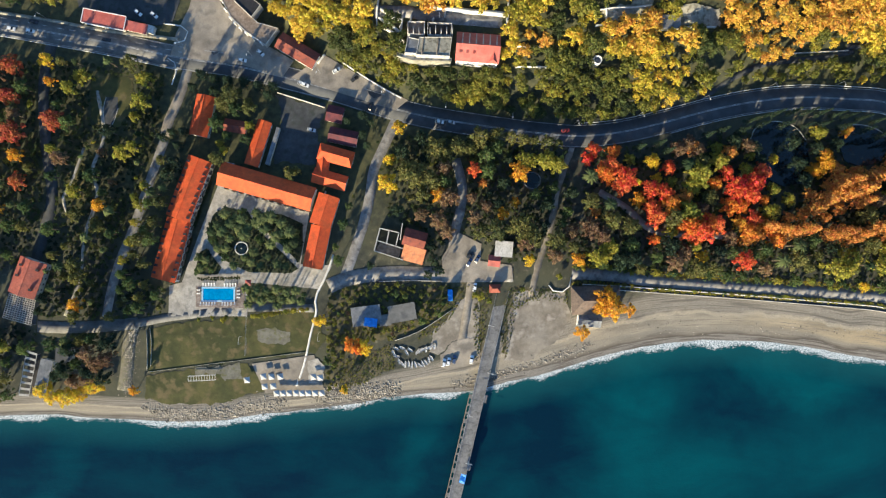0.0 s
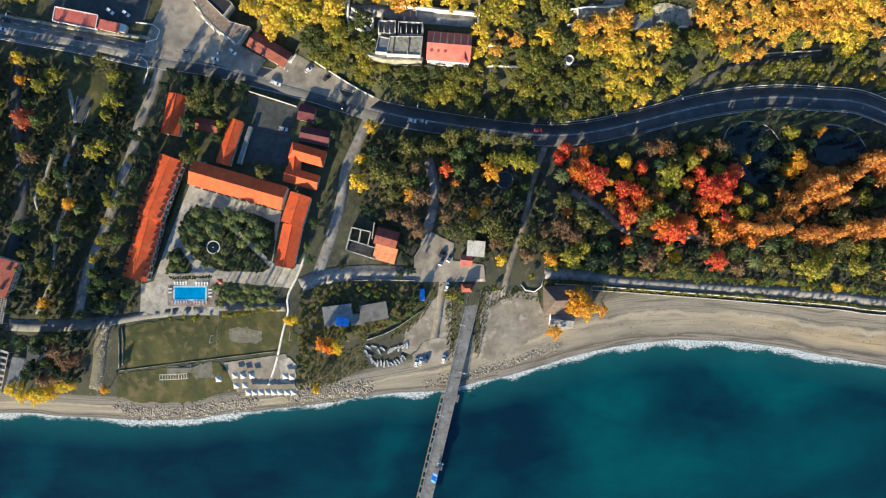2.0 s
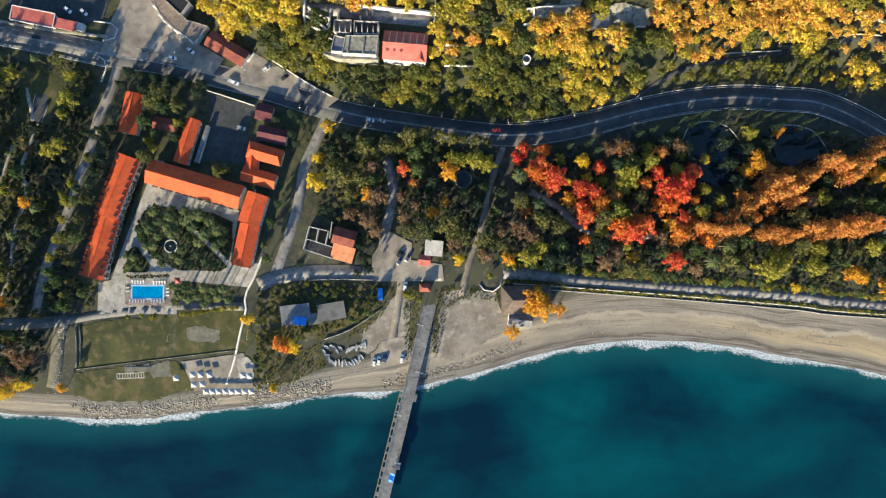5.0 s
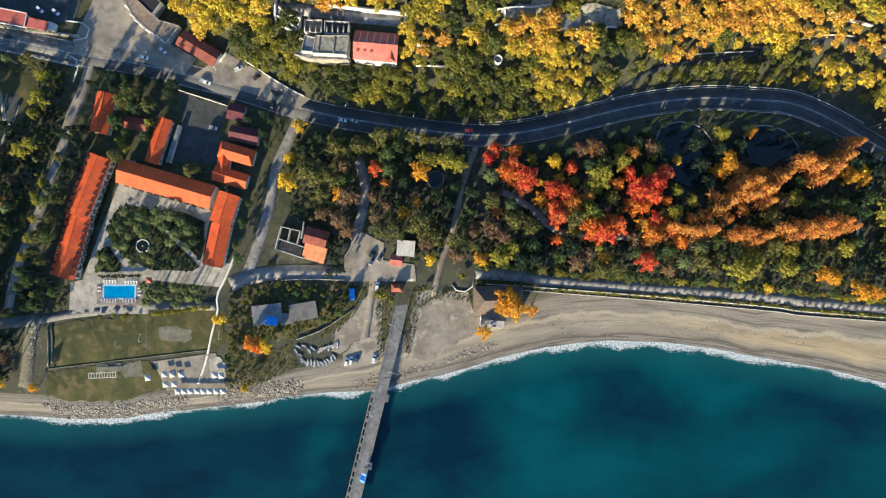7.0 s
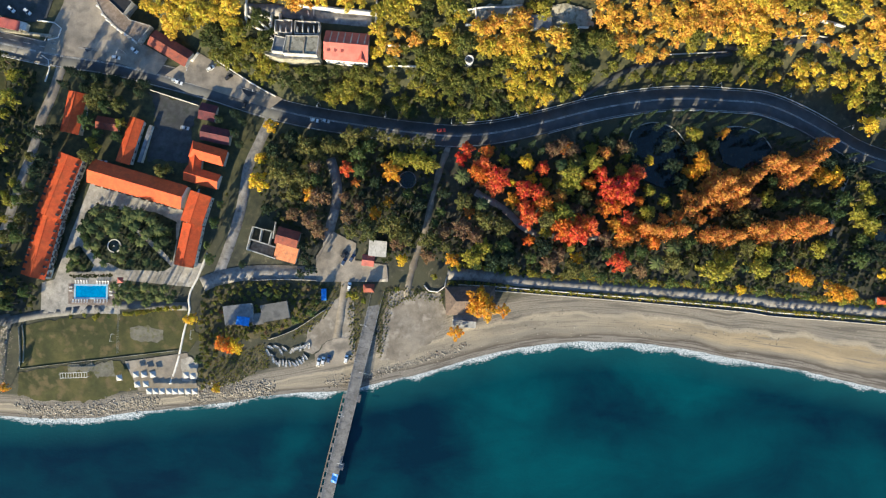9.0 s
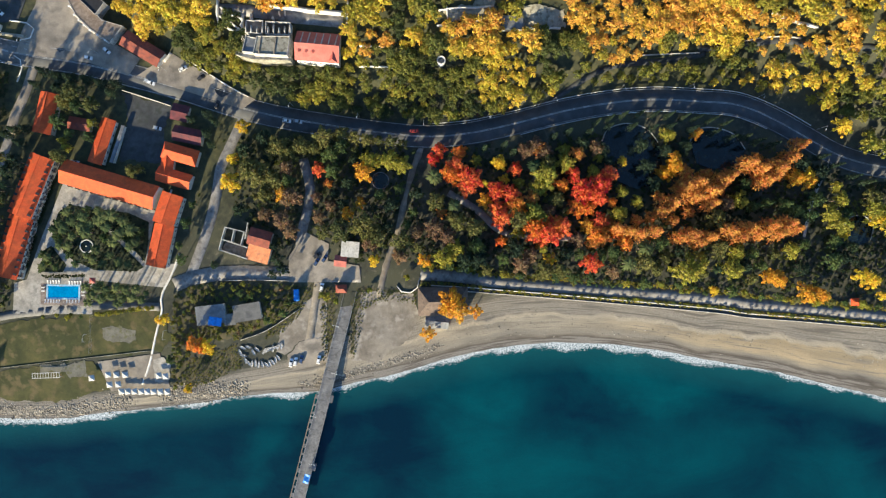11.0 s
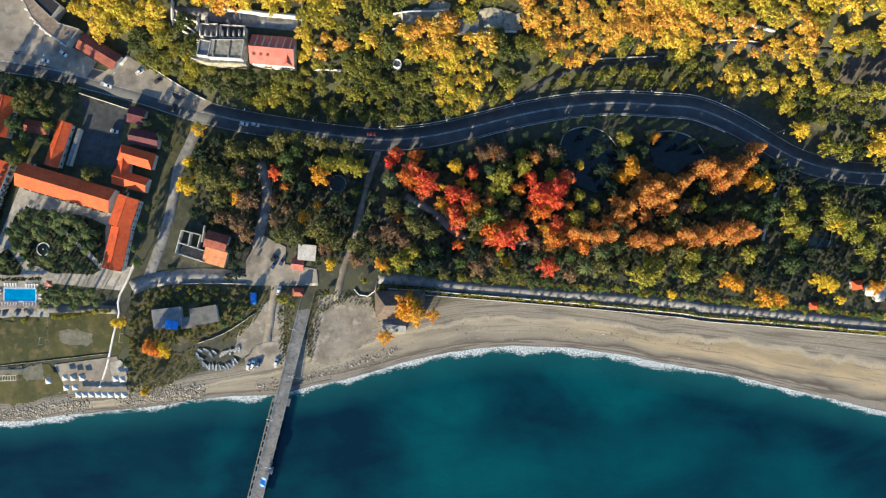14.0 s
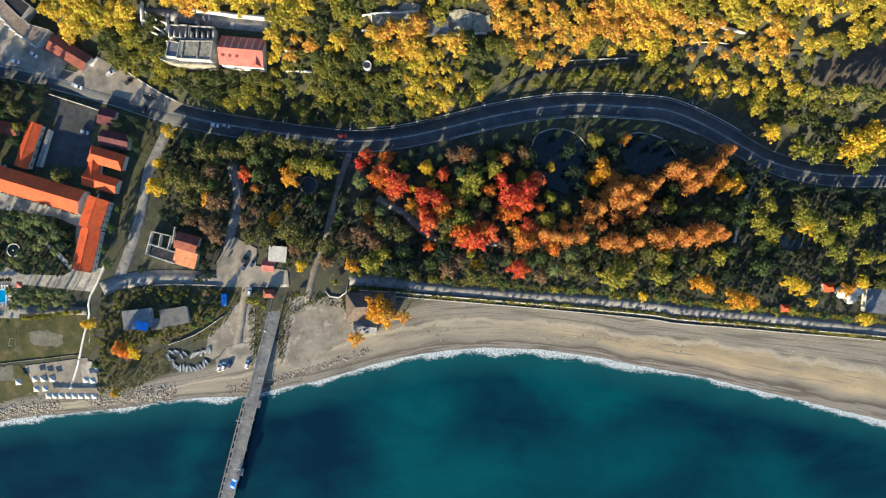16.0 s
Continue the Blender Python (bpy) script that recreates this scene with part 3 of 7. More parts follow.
laid(plot("square", [(-129.7, 106), (-126.9, 117.7), (-120.3, 130.9), (-115.9, 147), (-106.1, 147.1), (-103.8, 133.2), (-94.2, 121.6),
    (-78.8, 111.2), (-66.6, 104.3), (-72.5, 95.5), (-92.8, 101.7)], SQUARE, 0.4), "pale paved square beside the coast road")
laid(plot("parking_lot", [(-179, 146.1), (-121.1, 146.9), (-128.6, 123.4), (-136, 121.6), (-151.8, 124.9), (-176.2, 130.5)], SHADED_ASPHALT, 0.3), "shaded dark car park north of the highway")
laid(plot("parking_bay", [(-58.5, 102.1), (-50.9, 107.5), (-28.6, 94.8), (-7.4, 84.3), (-13.9, 79), (-28.6, 83.5), (-54.9, 91.5), (-68.1, 95.5)], SQUARE, 0.42), "pale asphalt parking bay along the road")
laid(strip("lane", [(-118.8, 106.1), (-122.2, 94.4), (-126.2, 82.6), (-130.5, 72.7), (-132.5, 64.5)], 5.0, SQUARE, 0.2, clear=0.5), "pale paved lane running down from the square", "lane")
laid(strip("lane", [(-9.5, 83.1), (-13.9, 73.3), (-19.2, 61.5), (-25.1, 48.3), (-27.1, 35), (-30.1, 21.7), (-33.9, 9.9), (-38.1, -1.9), (-41.2, -9.5)], 5.2, PALE_ROAD, 0.15, clear=0.5), "worn asphalt lane running down to the sea", "lane")
laid(strip("lane", [(-48.7, -12.9), (-41.6, -9.9), (-30.1, -7.3), (-13.9, -6.1), (6.9, -6.7), (30.7, -7), (48.1, -7)], 7.5, PALE_ROAD, 0.22, clear=0.5), "worn asphalt lane in front of the beach plots", "lane")
laid(strip("lane", [(17.5, 53.8), (21.1, 39.6), (20.2, 27.7), (17.3, 15.9), (15.8, 1)], 5.0, PALE_ROAD, 0.16, clear=0.3), "shaded asphalt lane between garden trees", "lane")
laid(plot("forecourt", [(10.4, 2.5), (19.3, 15.3), (31.3, 9.4), (30.7, 0.4), (47.2, -1.9), (48.1, -9.1), (27.7, -10.9), (10.5, -10.9)], SQUARE, 0.3, clear=0.5), "pale paved forecourt at the foot of the pier")
laid(strip("lane", [(26.6, -9.4), (24.2, -22.8), (21.9, -37.8), (19.5, -52.9)], 4.2, DIRT, 0.11, thick=0.1, clear=0.5), "bare earth track down to the beach", "lane")
laid(plot("beach_car_park", [(15.9, -42.6), (29.7, -39.7), (31.6, -54.8), (8.5, -56.4), (9.3, -50.4)], SQUARE, 0.2, clear=0.5, ragged=1.6), "pale grey car park above the shingle")
laid(strip("garden_path", [(80, 62.3), (75, 48.8), (71.1, 33.9), (67.3, 16), (62.2, 1), (59.2, -10.9), (57.6, -19)], 3.2, DIRT, 0.12, clear=0.4), "brown earth path through the garden", "path")
laid(strip("garden_path", [(93.8, 37), (109.1, 28.1), (121.3, 17.6), (136.6, 14.6), (164.2, 13.8)], 3.6, PALE_ROAD, 0.12, clear=0.3), "shaded path under red maples", "path")
laid(strip("garden_path", [(285.3, 15.7), (288.1, 30.8), (292.2, 42.9), (298, 55.1)], 1.6, CONCRETE, 0.12, clear=0.2), "narrow pale path among conifers", "path")
PROM = [(79.5, -6.2), (100.3, -7.4), (121.8, -10.1), (152.6, -12.3), (183.5, -14.2), (214.4, -16.3), (245.4, -18.8)]
PROM += [(255.8, -20.5), (286.4, -22.9), (317, -25.6), (347.9, -28.6), (368.8, -30.5), (425.5, -36.1)]
laid(strip("promenade", PROM, 6.2, PALE_ROAD, 0.18, clear=0.6), "long grey promenade behind the beach", "promenade")
WALL = [(85.1, -13.1), (103.5, -14), (121.9, -15.3), (168.3, -18.7), (214.7, -22.5), (242.7, -25)]
WALL += [(256, -26.9), (286.7, -29), (317.3, -31.4), (348.1, -33.5), (369, -35.2), (425.7, -40.1)]
laid(strip("lower_walk", WALL, 1.7, SHADED_ASPHALT, 0.55, thick=1.2, clear=0.4), "dark lower walk along the sea wall", "path")
laid(strip("sea_wall", WALL, 0.45, CONCRETE, 0.95, thick=1.8, off=-1.1), "pale concrete sea wall edging the beach", "wall")
laid(strip("sea_wall", WALL, 0.5, PALE_STONE, 1.0, thick=1.2, off=1.1), "concrete kerb wall behind the lower walk", "wall")

# hotel ground
laid(plot("courtyard", [(-105.5, 39.6), (-58.6, 25.8), (-63.3, -1.3), (-46.9, -1.9), (-53.4, -14.3), (-90.7, -10.7), (-90.8, -28.4),
    (-131.3, -28.3), (-130.7, -12.4), (-124.3, -10.7), (-116.1, 12.7)], COURT, 0.2, clear=0.0), "pale paved hotel courtyard")
CLEAR.append((np.array([(-88, 20), (-76, 8), (-64, -3)]), 0.3))
BEDS = ([(-111.5, 15.1), (-108, 24.4), (-102.1, 28.5), (-89.9, 25.6), (-84.8, 16.3), (-72.6, 4.6), (-64.5, -3.7), (-68.3, -6),
    (-90.1, -5.4), (-101.7, 0.4), (-109.7, 9.2)],
        [(-88.2, 26.2), (-72.5, 24.5), (-62.1, 19.9), (-62.1, 8.1), (-63.9, -0.7), (-71.2, 6.9), (-81.3, 16.3)],
        [(-114.9, 5.1), (-111.5, 6.9), (-104, -3.1), (-105.8, -6.6), (-117.9, -6.6)])
laid(plot("garden_bed", BEDS[0], SHADED_BED, 0.32, 0.5), "grass garden bed with round fountain, darkened as in palm shade", "garden bed")
laid(plot("garden_bed", BEDS[1], SHADED_BED, 0.32, 0.5), "grass garden bed with palms, darkened as in their shade", "garden bed")
laid(plot("garden_bed", BEDS[2], SHADED_BED, 0.32, 0.5), "small triangular garden bed", "garden bed")
laid(plot("yard", [(-75.3, 87.5), (-50.6, 81.9), (-54.9, 51), (-78.3, 50.9), (-72.4, 71.4)], SHADED_ASPHALT, 0.15, clear=0.2, ragged=2.0), "shaded asphalt service yard")
laid(strip("path_white", [(-46.2, 3.6), (-50.3, -7.6), (-54.8, -16.5), (-55.7, -20.9), (-55.1, -25.9), (-58.1, -37.5), (-61.8, -53.9), (-66.1, -65.9)], 1.05, PALE_STONE, 0.24, thick=0.12, clear=0.3), "narrow cream-white path from hotel to beach", "path")
# darker paving here and on the stream lane stands in for shade
laid(strip("lane", [(-149.3, -32.3), (-130.8, -28.8), (-116.3, -27.1), (-90.2, -24), (-56.3, -24.4)], 4.2, HIGHWAY, 0.2, clear=0.4), "pale lane below the pool terrace", "lane")
laid(strip("lane", [(-132.5, 63.6), (-141.3, 38.9), (-148.3, 18.5), (-155, 2.5), (-160.1, -13.6), (-163.2, -28.8)], 4.6, PALE_ROAD, 0.14, clear=1.0), "shaded lane through the old park", "lane")
laid(strip("lane", [(-198.1, -33.3), (-185.5, -34), (-165.4, -33.4), (-146.7, -31.7)], 6.0, HIGHWAY, 0.2, clear=0.3), "pale lane beside the stream", "lane")
laid(strip("garden_path", [(-189.8, 111.7), (-193.8, 90.8), (-192.6, 58.9), (-189.9, 32.9), (-196.6, 6.8), (-199.5, -1.9)], 5.6, SHADED_ASPHALT, 0.14, clear=0.1), "wide shaded park path", "path")
laid(strip("garden_path", [(-166.9, 88.1), (-163.5, 64.9), (-169.2, 47.5), (-167.1, 34.4), (-173.6, 12.7), (-176.1, -7.7), (-183.8, -28.1)], 1.8, PATH, 0.14, clear=0.1), "winding gravel park path", "path")
laid(strip("garden_path", [(-173.7, 58.5), (-179.6, 41.6), (-184.2, 32.9), (-182.1, 24.3), (-177.8, 20.8)], 1.4, PATH, 0.14, clear=0.1), "winding gravel park path", "path")
laid(strip("stream_bed", [(-149.6, -32.6), (-151.8, -42.9), (-153.1, -54.7), (-155.4, -67.2)], 6.5, WORN, 0.1, clear=0.5), "dry stony stream bed running to the beach", "stream")
laid(plot("lawn", [(-169.1, 98.4), (-148.6, 94.4), (-149.3, 76.8), (-157.1, 68.6), (-164.3, 68.1), (-170.1, 72.4)], GRASS, 0.1, 0.4, clear=0.2, ragged=1.6), "pale park lawn round the gravel parterre", "lawn")
laid(plot("lawn", [(-178.5, 47.6), (-168.4, 54.9), (-167.1, 47.7), (-173.1, 33.2), (-176.6, 20.1), (-181.1, 23.0), (-183.8, 33.2)], GRASS, 0.1, 0.4, ragged=1.6), "dry lawn strip in the old park", "lawn")
laid(plot("parterre", [(-162.3, 84.6), (-156.6, 84.7), (-156.3, 78.9), (-159.4, 70.1), (-162.9, 70.1), (-163.7, 78.8)], SHADED_ASPHALT, 0.16, 0.4, clear=0.4), "dark gravel parterre in the old park", "parterre")
laid(strip("parterre_rim", [(-156.3, 78.9), (-159.4, 70.1), (-162.9, 70.1), (-163.7, 78.8), (-162.3, 84.6)], 0.3, CONCRETE, 0.22, 1.5, 0.4), "pale stone rim round the parterre", "kerb")
laid(plot("lawn", [(-140.1, -34.1), (-116.4, -30.7), (-90.2, -27.2), (-55.2, -25.6), (-50.6, -40.4), (-55.3, -47), (-90.6, -51),
    (-142.4, -57.2)], GRASS, 0.15, clear=0.5, ragged=1.6), "dry olive lawn used as football field", "lawn")
laid(plot("worn_patch", [(-117.0, -55.9), (-94.9, -53.0), (-94.4, -61.4), (-104.3, -62.2), (-106.6, -58.9), (-118.0, -59.4)], WORN, 0.17, 0.3, ragged=1.8), "dark grey worn hardstanding below the lawn wall", "bare patch")
laid(plot("worn_patch", [(-85.6, -36.1), (-76.9, -34.4), (-69.3, -36.2), (-68.8, -42.1), (-81.7, -43.9), (-86, -41.4)], WORN, 0.19, 0.3, ragged=1.6), "worn grey patch on the lawn", "bare patch")
laid(plot("lawn", [(-143.6, -58.9), (-116.8, -55.5), (-90.6, -53.3), (-82, -67.2), (-102.6, -73.6), (-131.8, -75.1), (-143.9, -71.4)], GRASS, 0.14, clear=0.5, ragged=1.6), "dry lawn above the rocky shore", "lawn")
laid(plot("beach_terrace", [(-88.9, -53.4), (-56.5, -48.8), (-51.4, -67.5), (-82, -69)], SQUARE, 0.24, clear=0.5), "pale gravel terrace of the beach bar", "terrace")
laid(plot("terrace_floor", [(-59.4, -51.5), (-54.4, -50.9), (-51.5, -55.1), (-51.9, -63.6), (-59.6, -64.1)], COURT, 0.3, 0.5, ragged=0.8), "cream-white paved floor beside the parasols", "terrace")
laid(plot("earth_slope", [(48.7, -15.7), (76, -16.4), (78.6, -29.1), (73.3, -41.2), (55.2, -53.2), (43.7, -53.1), (45.9, -28.9)], DIRT, 0.1, clear=0.2, ragged=1.6), "bare pale earth slope beside the pier")
laid(plot("earth_slope", [(6.9, -37.7), (15.8, -24.3), (23.6, -16.8), (30.7, -19.8), (30.9, -39.7), (15.9, -42.3), (8.7, -49.8), (4, -48.2)], DIRT, 0.07, ragged=1.6), "bare earth slope beside the track")
_p = [(58.0 + 4.4 * math.cos(0.35 * i), 42.9 + 4.4 * math.sin(0.35 * i)) for i in range(18)]
_z = max(float(ground(x, y)) for x, y in _p) + 0.12
laid(plot("pond", _p, POND, 0.0, 1.2, level=_z, clear=0.6), "small round blue garden pond", "pond")
laid(strip("pond_rim", _p + _p[:1], 0.5, GREY_ROOF, 0.15, 1.5, 1.5, level=[_z, _z]), "grey stone rim round the small pond", "kerb")
for _p, _l in (([(175.1, 65.3), (178.6, 71.9), (188.4, 75), (199, 72.2), (205.2, 65.1), (207.3, 53.8), (202.7, 42.3), (193.6, 40.1),
    (182.9, 44.4), (177.6, 53.3)], "dark garden pond with curved pale rim"),
               ([(222.2, 65.4), (226.3, 72.1), (235.4, 73.4), (246, 69.9), (252.2, 61.9), (247.9, 54.4), (235.7, 50.6), (226, 54)], "dark garden pond with curved pale rim"),
               ([(307, 22), (310.9, 26.9), (317.9, 27), (322.4, 21.6), (320.8, 14.3), (314.8, 11.2), (308.6, 14.1)], "small round dark pond")):
    _z = max(float(ground(x, y)) for x, y in _p) + 0.12
    tagged(plot("pond", _p, POND, 0.0, 1.2, level=_z, clear=0.3), _l, "pond", kind="structure")
    laid(strip("pond_rim", _p[:5], 0.45, CONCRETE, 0.1, 1.5, 1.5, level=[_z, _z]), "pale stone rim round the pond", "kerb")


# ---- buildings ----
def house(name, label, a, b, width, wall_h, roof_h, wall_mat=None, roof_mat=None, hip=0.0, over=0.5, base=None, windows=0, chimney=0, category="building", shed=False, storeys=1):
    """A house whose ridge runs from a to b. hip: how far the ridge stops short of the ends; shed: a roof with one slope."""
    a, b = Vector(a), Vector(b)
    d = b - a
    ln, mid, turn = d.length, (a + b) / 2, math.atan2(d.y, d.x)
    h, w = ln / 2, width / 2
    corners = [mid + Matrix.Rotation(turn, 2) @ Vector((sx * h, sy * w)) for sx, sy in ((-1, -1), (1, -1), (1, 1), (-1, 1))]
    gz = [float(ground(c.x, c.y)) for c in corners]
    z0 = (sum(gz) / 4 if base is None else base)
    sunk = z0 - min(gz) + 0.6
    top = new(name)
    top.matrix_basis = Matrix.Translation((mid.x, mid.y, z0)) @ Matrix.Rotation(turn, 4, "Z")
    tagged(top, label, category)
    CLEAR.append((np.array([c[:] for c in corners] + [corners[0][:]]), 1.0, True))
    t = 0.3
    bm = bmesh.new()
    for x, y, sx, sy in ((0, -w + t / 2, ln, t), (0, w - t / 2, ln, t), (-h + t / 2, 0, t, width - 2 * t), (h - t / 2, 0, t, width - 2 * t)):
        box(bm, x, y, -sunk, sx, sy, wall_h + sunk)
    if not hip and not shed:
        for s in (-1, 1):
            x = s * (h - t / 2)
            vs = [bm.verts.new((x + dx, y, z)) for dx in (-t / 2, t / 2) for y, z in ((-w, wall_h), (w, wall_h), (0, wall_h + roof_h))]
            bm.faces.new(vs[:3]), bm.faces.new(vs[3:])
            for i in range(3):
                j = (i + 1) % 3
                bm.faces.new((vs[i], vs[j], vs[3 + j], vs[3 + i]))
    part("wall", bm, wall_mat or PLASTER, top)
    if windows:
        for side in (-1, 1):
            for s in range(storeys):
                for i in range(windows):
                    x = -h + ln * (i + 0.5) / windows
                    wb = bmesh.new()
                    z = 0.95 + s * 2.9
                    for dx in (-0.6, 0.6):
                        box(wb, x + dx, side * (w + 0.02), z, 0.08, 0.1, 1.4)
                    for dz in (0, 1.32):
                        box(wb, x, side * (w + 0.02), z + dz, 1.12, 0.1, 0.08)
                    win = part("window", wb, WHITE, top)
                    pb = bmesh.new()
                    box(pb, x, side * (w + 0.01), z + 0.08, 1.12, 0.04, 1.24)
                    part("pane", pb, GLASS, win)
    e, eh, ez = h + over, w + over, wall_h - over * (roof_h / w)
    th = 0.22
    bm = bmesh.new()
    if shed:
        lo = [(-e, -eh, wall_h), (e, -eh, wall_h), (e, eh, wall_h + roof_h), (-e, eh, wall_h + roof_h)]
        up = [bm.verts.new((x, y, z + th)) for x, y, z in lo]
        dn = [bm.verts.new(c) for c in lo]
        bm.faces.new(up), bm.faces.new(dn[::-1])
        for i in range(4):
            j = (i + 1) % 4
            bm.faces.new((dn[i], dn[j], up[j], up[i]))
    else:
        r = e - hip
        rz = wall_h + roof_h
        def ring(dz):
            return [bm.verts.new(c) for c in ((-e, -eh, ez + dz), (e, -eh, ez + dz), (e, eh, ez + dz), (-e, eh, ez + dz), (-r, 0, rz + dz), (r, 0, rz + dz))]
        u, l = ring(th), ring(0)
        for q in (u, l):
            bm.faces.new((q[0], q[1], q[5], q[4])), bm.faces.new((q[2], q[3], q[4], q[5]))
            if hip:
                bm.faces.new((q[1], q[2], q[5])), bm.faces.new((q[3], q[0], q[4]))
        for i, j in ((0, 1), (2, 3)) + (((1, 2), (3, 0)) if hip else ((1, 5), (5, 2), (3, 4), (4, 0))):
            bm.faces.new((l[i], l[j], u[j], u[i]))
    roof = part("roof", bm, roof_mat or TILE, top)
    if not shed:
        rb = bmesh.new()
        tube(rb, (-(e - hip), 0, wall_h + roof_h + th), (e - hip, 0, wall_h + roof_h + th), 0.16, sides=6)
        part("ridge_cap", rb, roof_mat or TILE, roof)
    for i in range(chimney):
        cb = bmesh.new()
        x = -h + ln * (i + 0.7) / chimney
        box(cb, x, w * 0.3, wall_h, 0.7, 0.7, roof_h + 0.9)
        box(cb, x, w * 0.3, wall_h + roof_h + 0.9, 0.9, 0.9, 0.15)
        part("chimney", cb, PLASTER, roof)
    return top


# the hotel round its courtyard
def roof_lights(top, xs, side, y, z, cap=None):
    """Small dormers on one slope, close to the eaves; black caps paint their shadows."""
    roof = [o for o in top.children if o.name.startswith("roof")][0]
    for x in xs:
        bm = bmesh.new()
        box(bm, x, side * y, z - 0.5, 1.0, 1.5, 1.1)
        d = part("dormer", bm, TILE, roof)
        # unless a cap is given, a black one stands in for the cast shadow
        cb = bmesh.new()
        box(cb, x, side * (y + 0.05), z + 0.6, 1.15, 1.7, 0.1)
        part("cap", cb, cap or NEAR_BLACK, d, "" if cap else "near-black cap in place of the dormer's shadow")
        gb = bmesh.new()
        box(gb, x, side * (y + 0.77), z - 0.1, 0.8, 0.06, 0.6)
        part("pane", gb, GLASS, d)


def balconies(top, xs, side, w, z, mat):
    """Small balconies along one long wall."""
    for x in xs:
        bm = bmesh.new()
        box(bm, x, side * (w + 0.65), z, 2.4, 1.3, 0.15)
        for dx in (-1.16, 1.16):
            box(bm, x + dx, side * (w + 0.65), z + 0.15, 0.08, 1.3, 0.9)
        box(bm, x, side * (w + 1.26), z + 0.15, 2.4, 0.08, 0.9)
        part("balcony", bm, mat, top)


def spread(a, b, n):
    return [a + (b - a) * (i + 0.5) / n for i in range(n)]


_w = house("hotel_wing", "long white hotel wing with bright orange tiled roof", (-112.5, 51.8), (-123.3, 22.3), 11.5, 6.9, 1.9, windows=10, storeys=2)
balconies(_w, spread(-17, 17, 9), 1, 5.75, 3.2, TIMBER), roof_lights(_w, spread(-15, 16, 8), 1, 4.9, 7.25), roof_lights(_w, spread(-15, 16, 8), -1, 4.9, 7.25)
_w = house("hotel_wing", "long white hotel wing with bright orange tiled roof", (-123.6, 21.1), (-131.3, -8.8), 11.5, 6.0, 1.9, windows=9, storeys=2)
balconies(_w, spread(-15, 15, 8), 1, 5.75, 3.0, TIMBER), roof_lights(_w, spread(-15, 15, 8), 1, 4.9, 6.35), roof_lights(_w, spread(-15, 15, 8), -1, 4.9, 6.35)
_w = house("hotel_wing", "white hotel wing with orange tiled roof facing the garden", (-102.4, 44.9), (-56.1, 31.8), 11.5, 6.4, 3.0, windows=14, storeys=2)
balconies(_w, spread(-22, 22, 11), -1, 5.75, 3.0, TIMBER)
house("hotel_wing", "white hotel wing with orange tiled roof beside the lane", (-47.5, 33.5), (-52.1, 19), 10.2, 6.2, 1.9, windows=5, storeys=2)
house("hotel_wing", "white hotel wing with orange tiled roof beside the lane", (-51.8, 17.8), (-56, -2.8), 9.2, 5.6, 1.9, windows=6, storeys=2)
house("annexe", "orange-roofed hotel annexe with white walls", (-110.1, 84.3), (-114, 64.5), 8.5, 4.6, 2.2, windows=4)
house("annexe", "narrow orange-roofed annexe beside the yard", (-80.5, 71.6), (-87.3, 49.7), 6.4, 4.2, 1.6, windows=5)
house("annexe", "orange-roofed guest house with hipped roof", (-52.7, 56.9), (-35.9, 52.3), 7.5, 4.6, 2.2, hip=2.0, windows=4)
house("annexe", "orange-roofed guest house at the lane", (-55.5, 44.7), (-39.3, 40.1), 7.0, 4.2, 2.0, windows=4)
house("annexe", "small orange-roofed link building", (-50.4, 54.6), (-51.5, 45.3), 5.5, 4.0, 1.4)
house("annexe", "dark red roofed service building with white ridge", (-47.5, 65.7), (-33.6, 62.9), 7.0, 4.0, 1.8, roof_mat=TILE_PLUM, windows=3)
house("shed", "purple-red roofed shed at the yard", (-48.7, 76.9), (-41.1, 75.2), 7.5, 3.2, 1.2, roof_mat=TILE_PLUM)
house("shed", "low dark red roofed shed", (-100.9, 70.3), (-90.5, 68.6), 5.5, 3.0, 1.0, roof_mat=TILE_OLD, windows=2)
house("shed", "narrow grey lean-to roof along the yard", (-74, 68.9), (-79.7, 50.1), 1.6, 2.6, 0.2, roof_mat=GREY_ROOF, shed=True, over=0.2)
_t = house("annexe", "long red-roofed building with white roof trim beside the highway", (-172, 125), (-151.6, 121.2), 6.2, 3.6, 0.5, roof_mat=TILE_RED, shed=True)
for _x, _y, _lx, _ly in ((0, -3.6, 21.8, 0.35), (0, 3.6, 21.8, 0.35), (-10.9, 0, 0.35, 6.9), (10.9, 0, 0.35, 6.9)):
    bm = bmesh.new()
    box(bm, _x, _y, 3.84 + 0.25 * (1 + _y / 3.6), _lx, _ly, 0.28)
    part("trim", bm, WHITE, _t, "white roof edge")
house("annexe", "red-roofed building beside the highway", (-151, 120.7), (-140.8, 118.5), 4.0, 3.0, 0.4, roof_mat=TILE_RED, shed=True)
house("kiosk", "small white roofed kiosk by the highway", (-141.2, 119.4), (-137.2, 118.3), 3.6, 2.6, 0.3, roof_mat=PALE_ROOF, shed=True, over=0.2)
house("row_house", "long weathered red roofed building at the hill foot", (-73.1, 113.7), (-54.7, 102.8), 7.8, 4.2, 1.2, roof_mat=TILE_OLD, windows=6)
_v = house("villa", "pale stone villa with coral red roof", (17.3, 107.2), (38.2, 105.8), 13.6, 5.8, 4.2, wall_mat=PALE_STONE, roof_mat=TILE_RED, windows=8, storeys=2)
roof_lights(_v, (-8.6, -5.2, -1.8), -1, 3.0, 8.1, TILE_RED)
bm = bmesh.new()
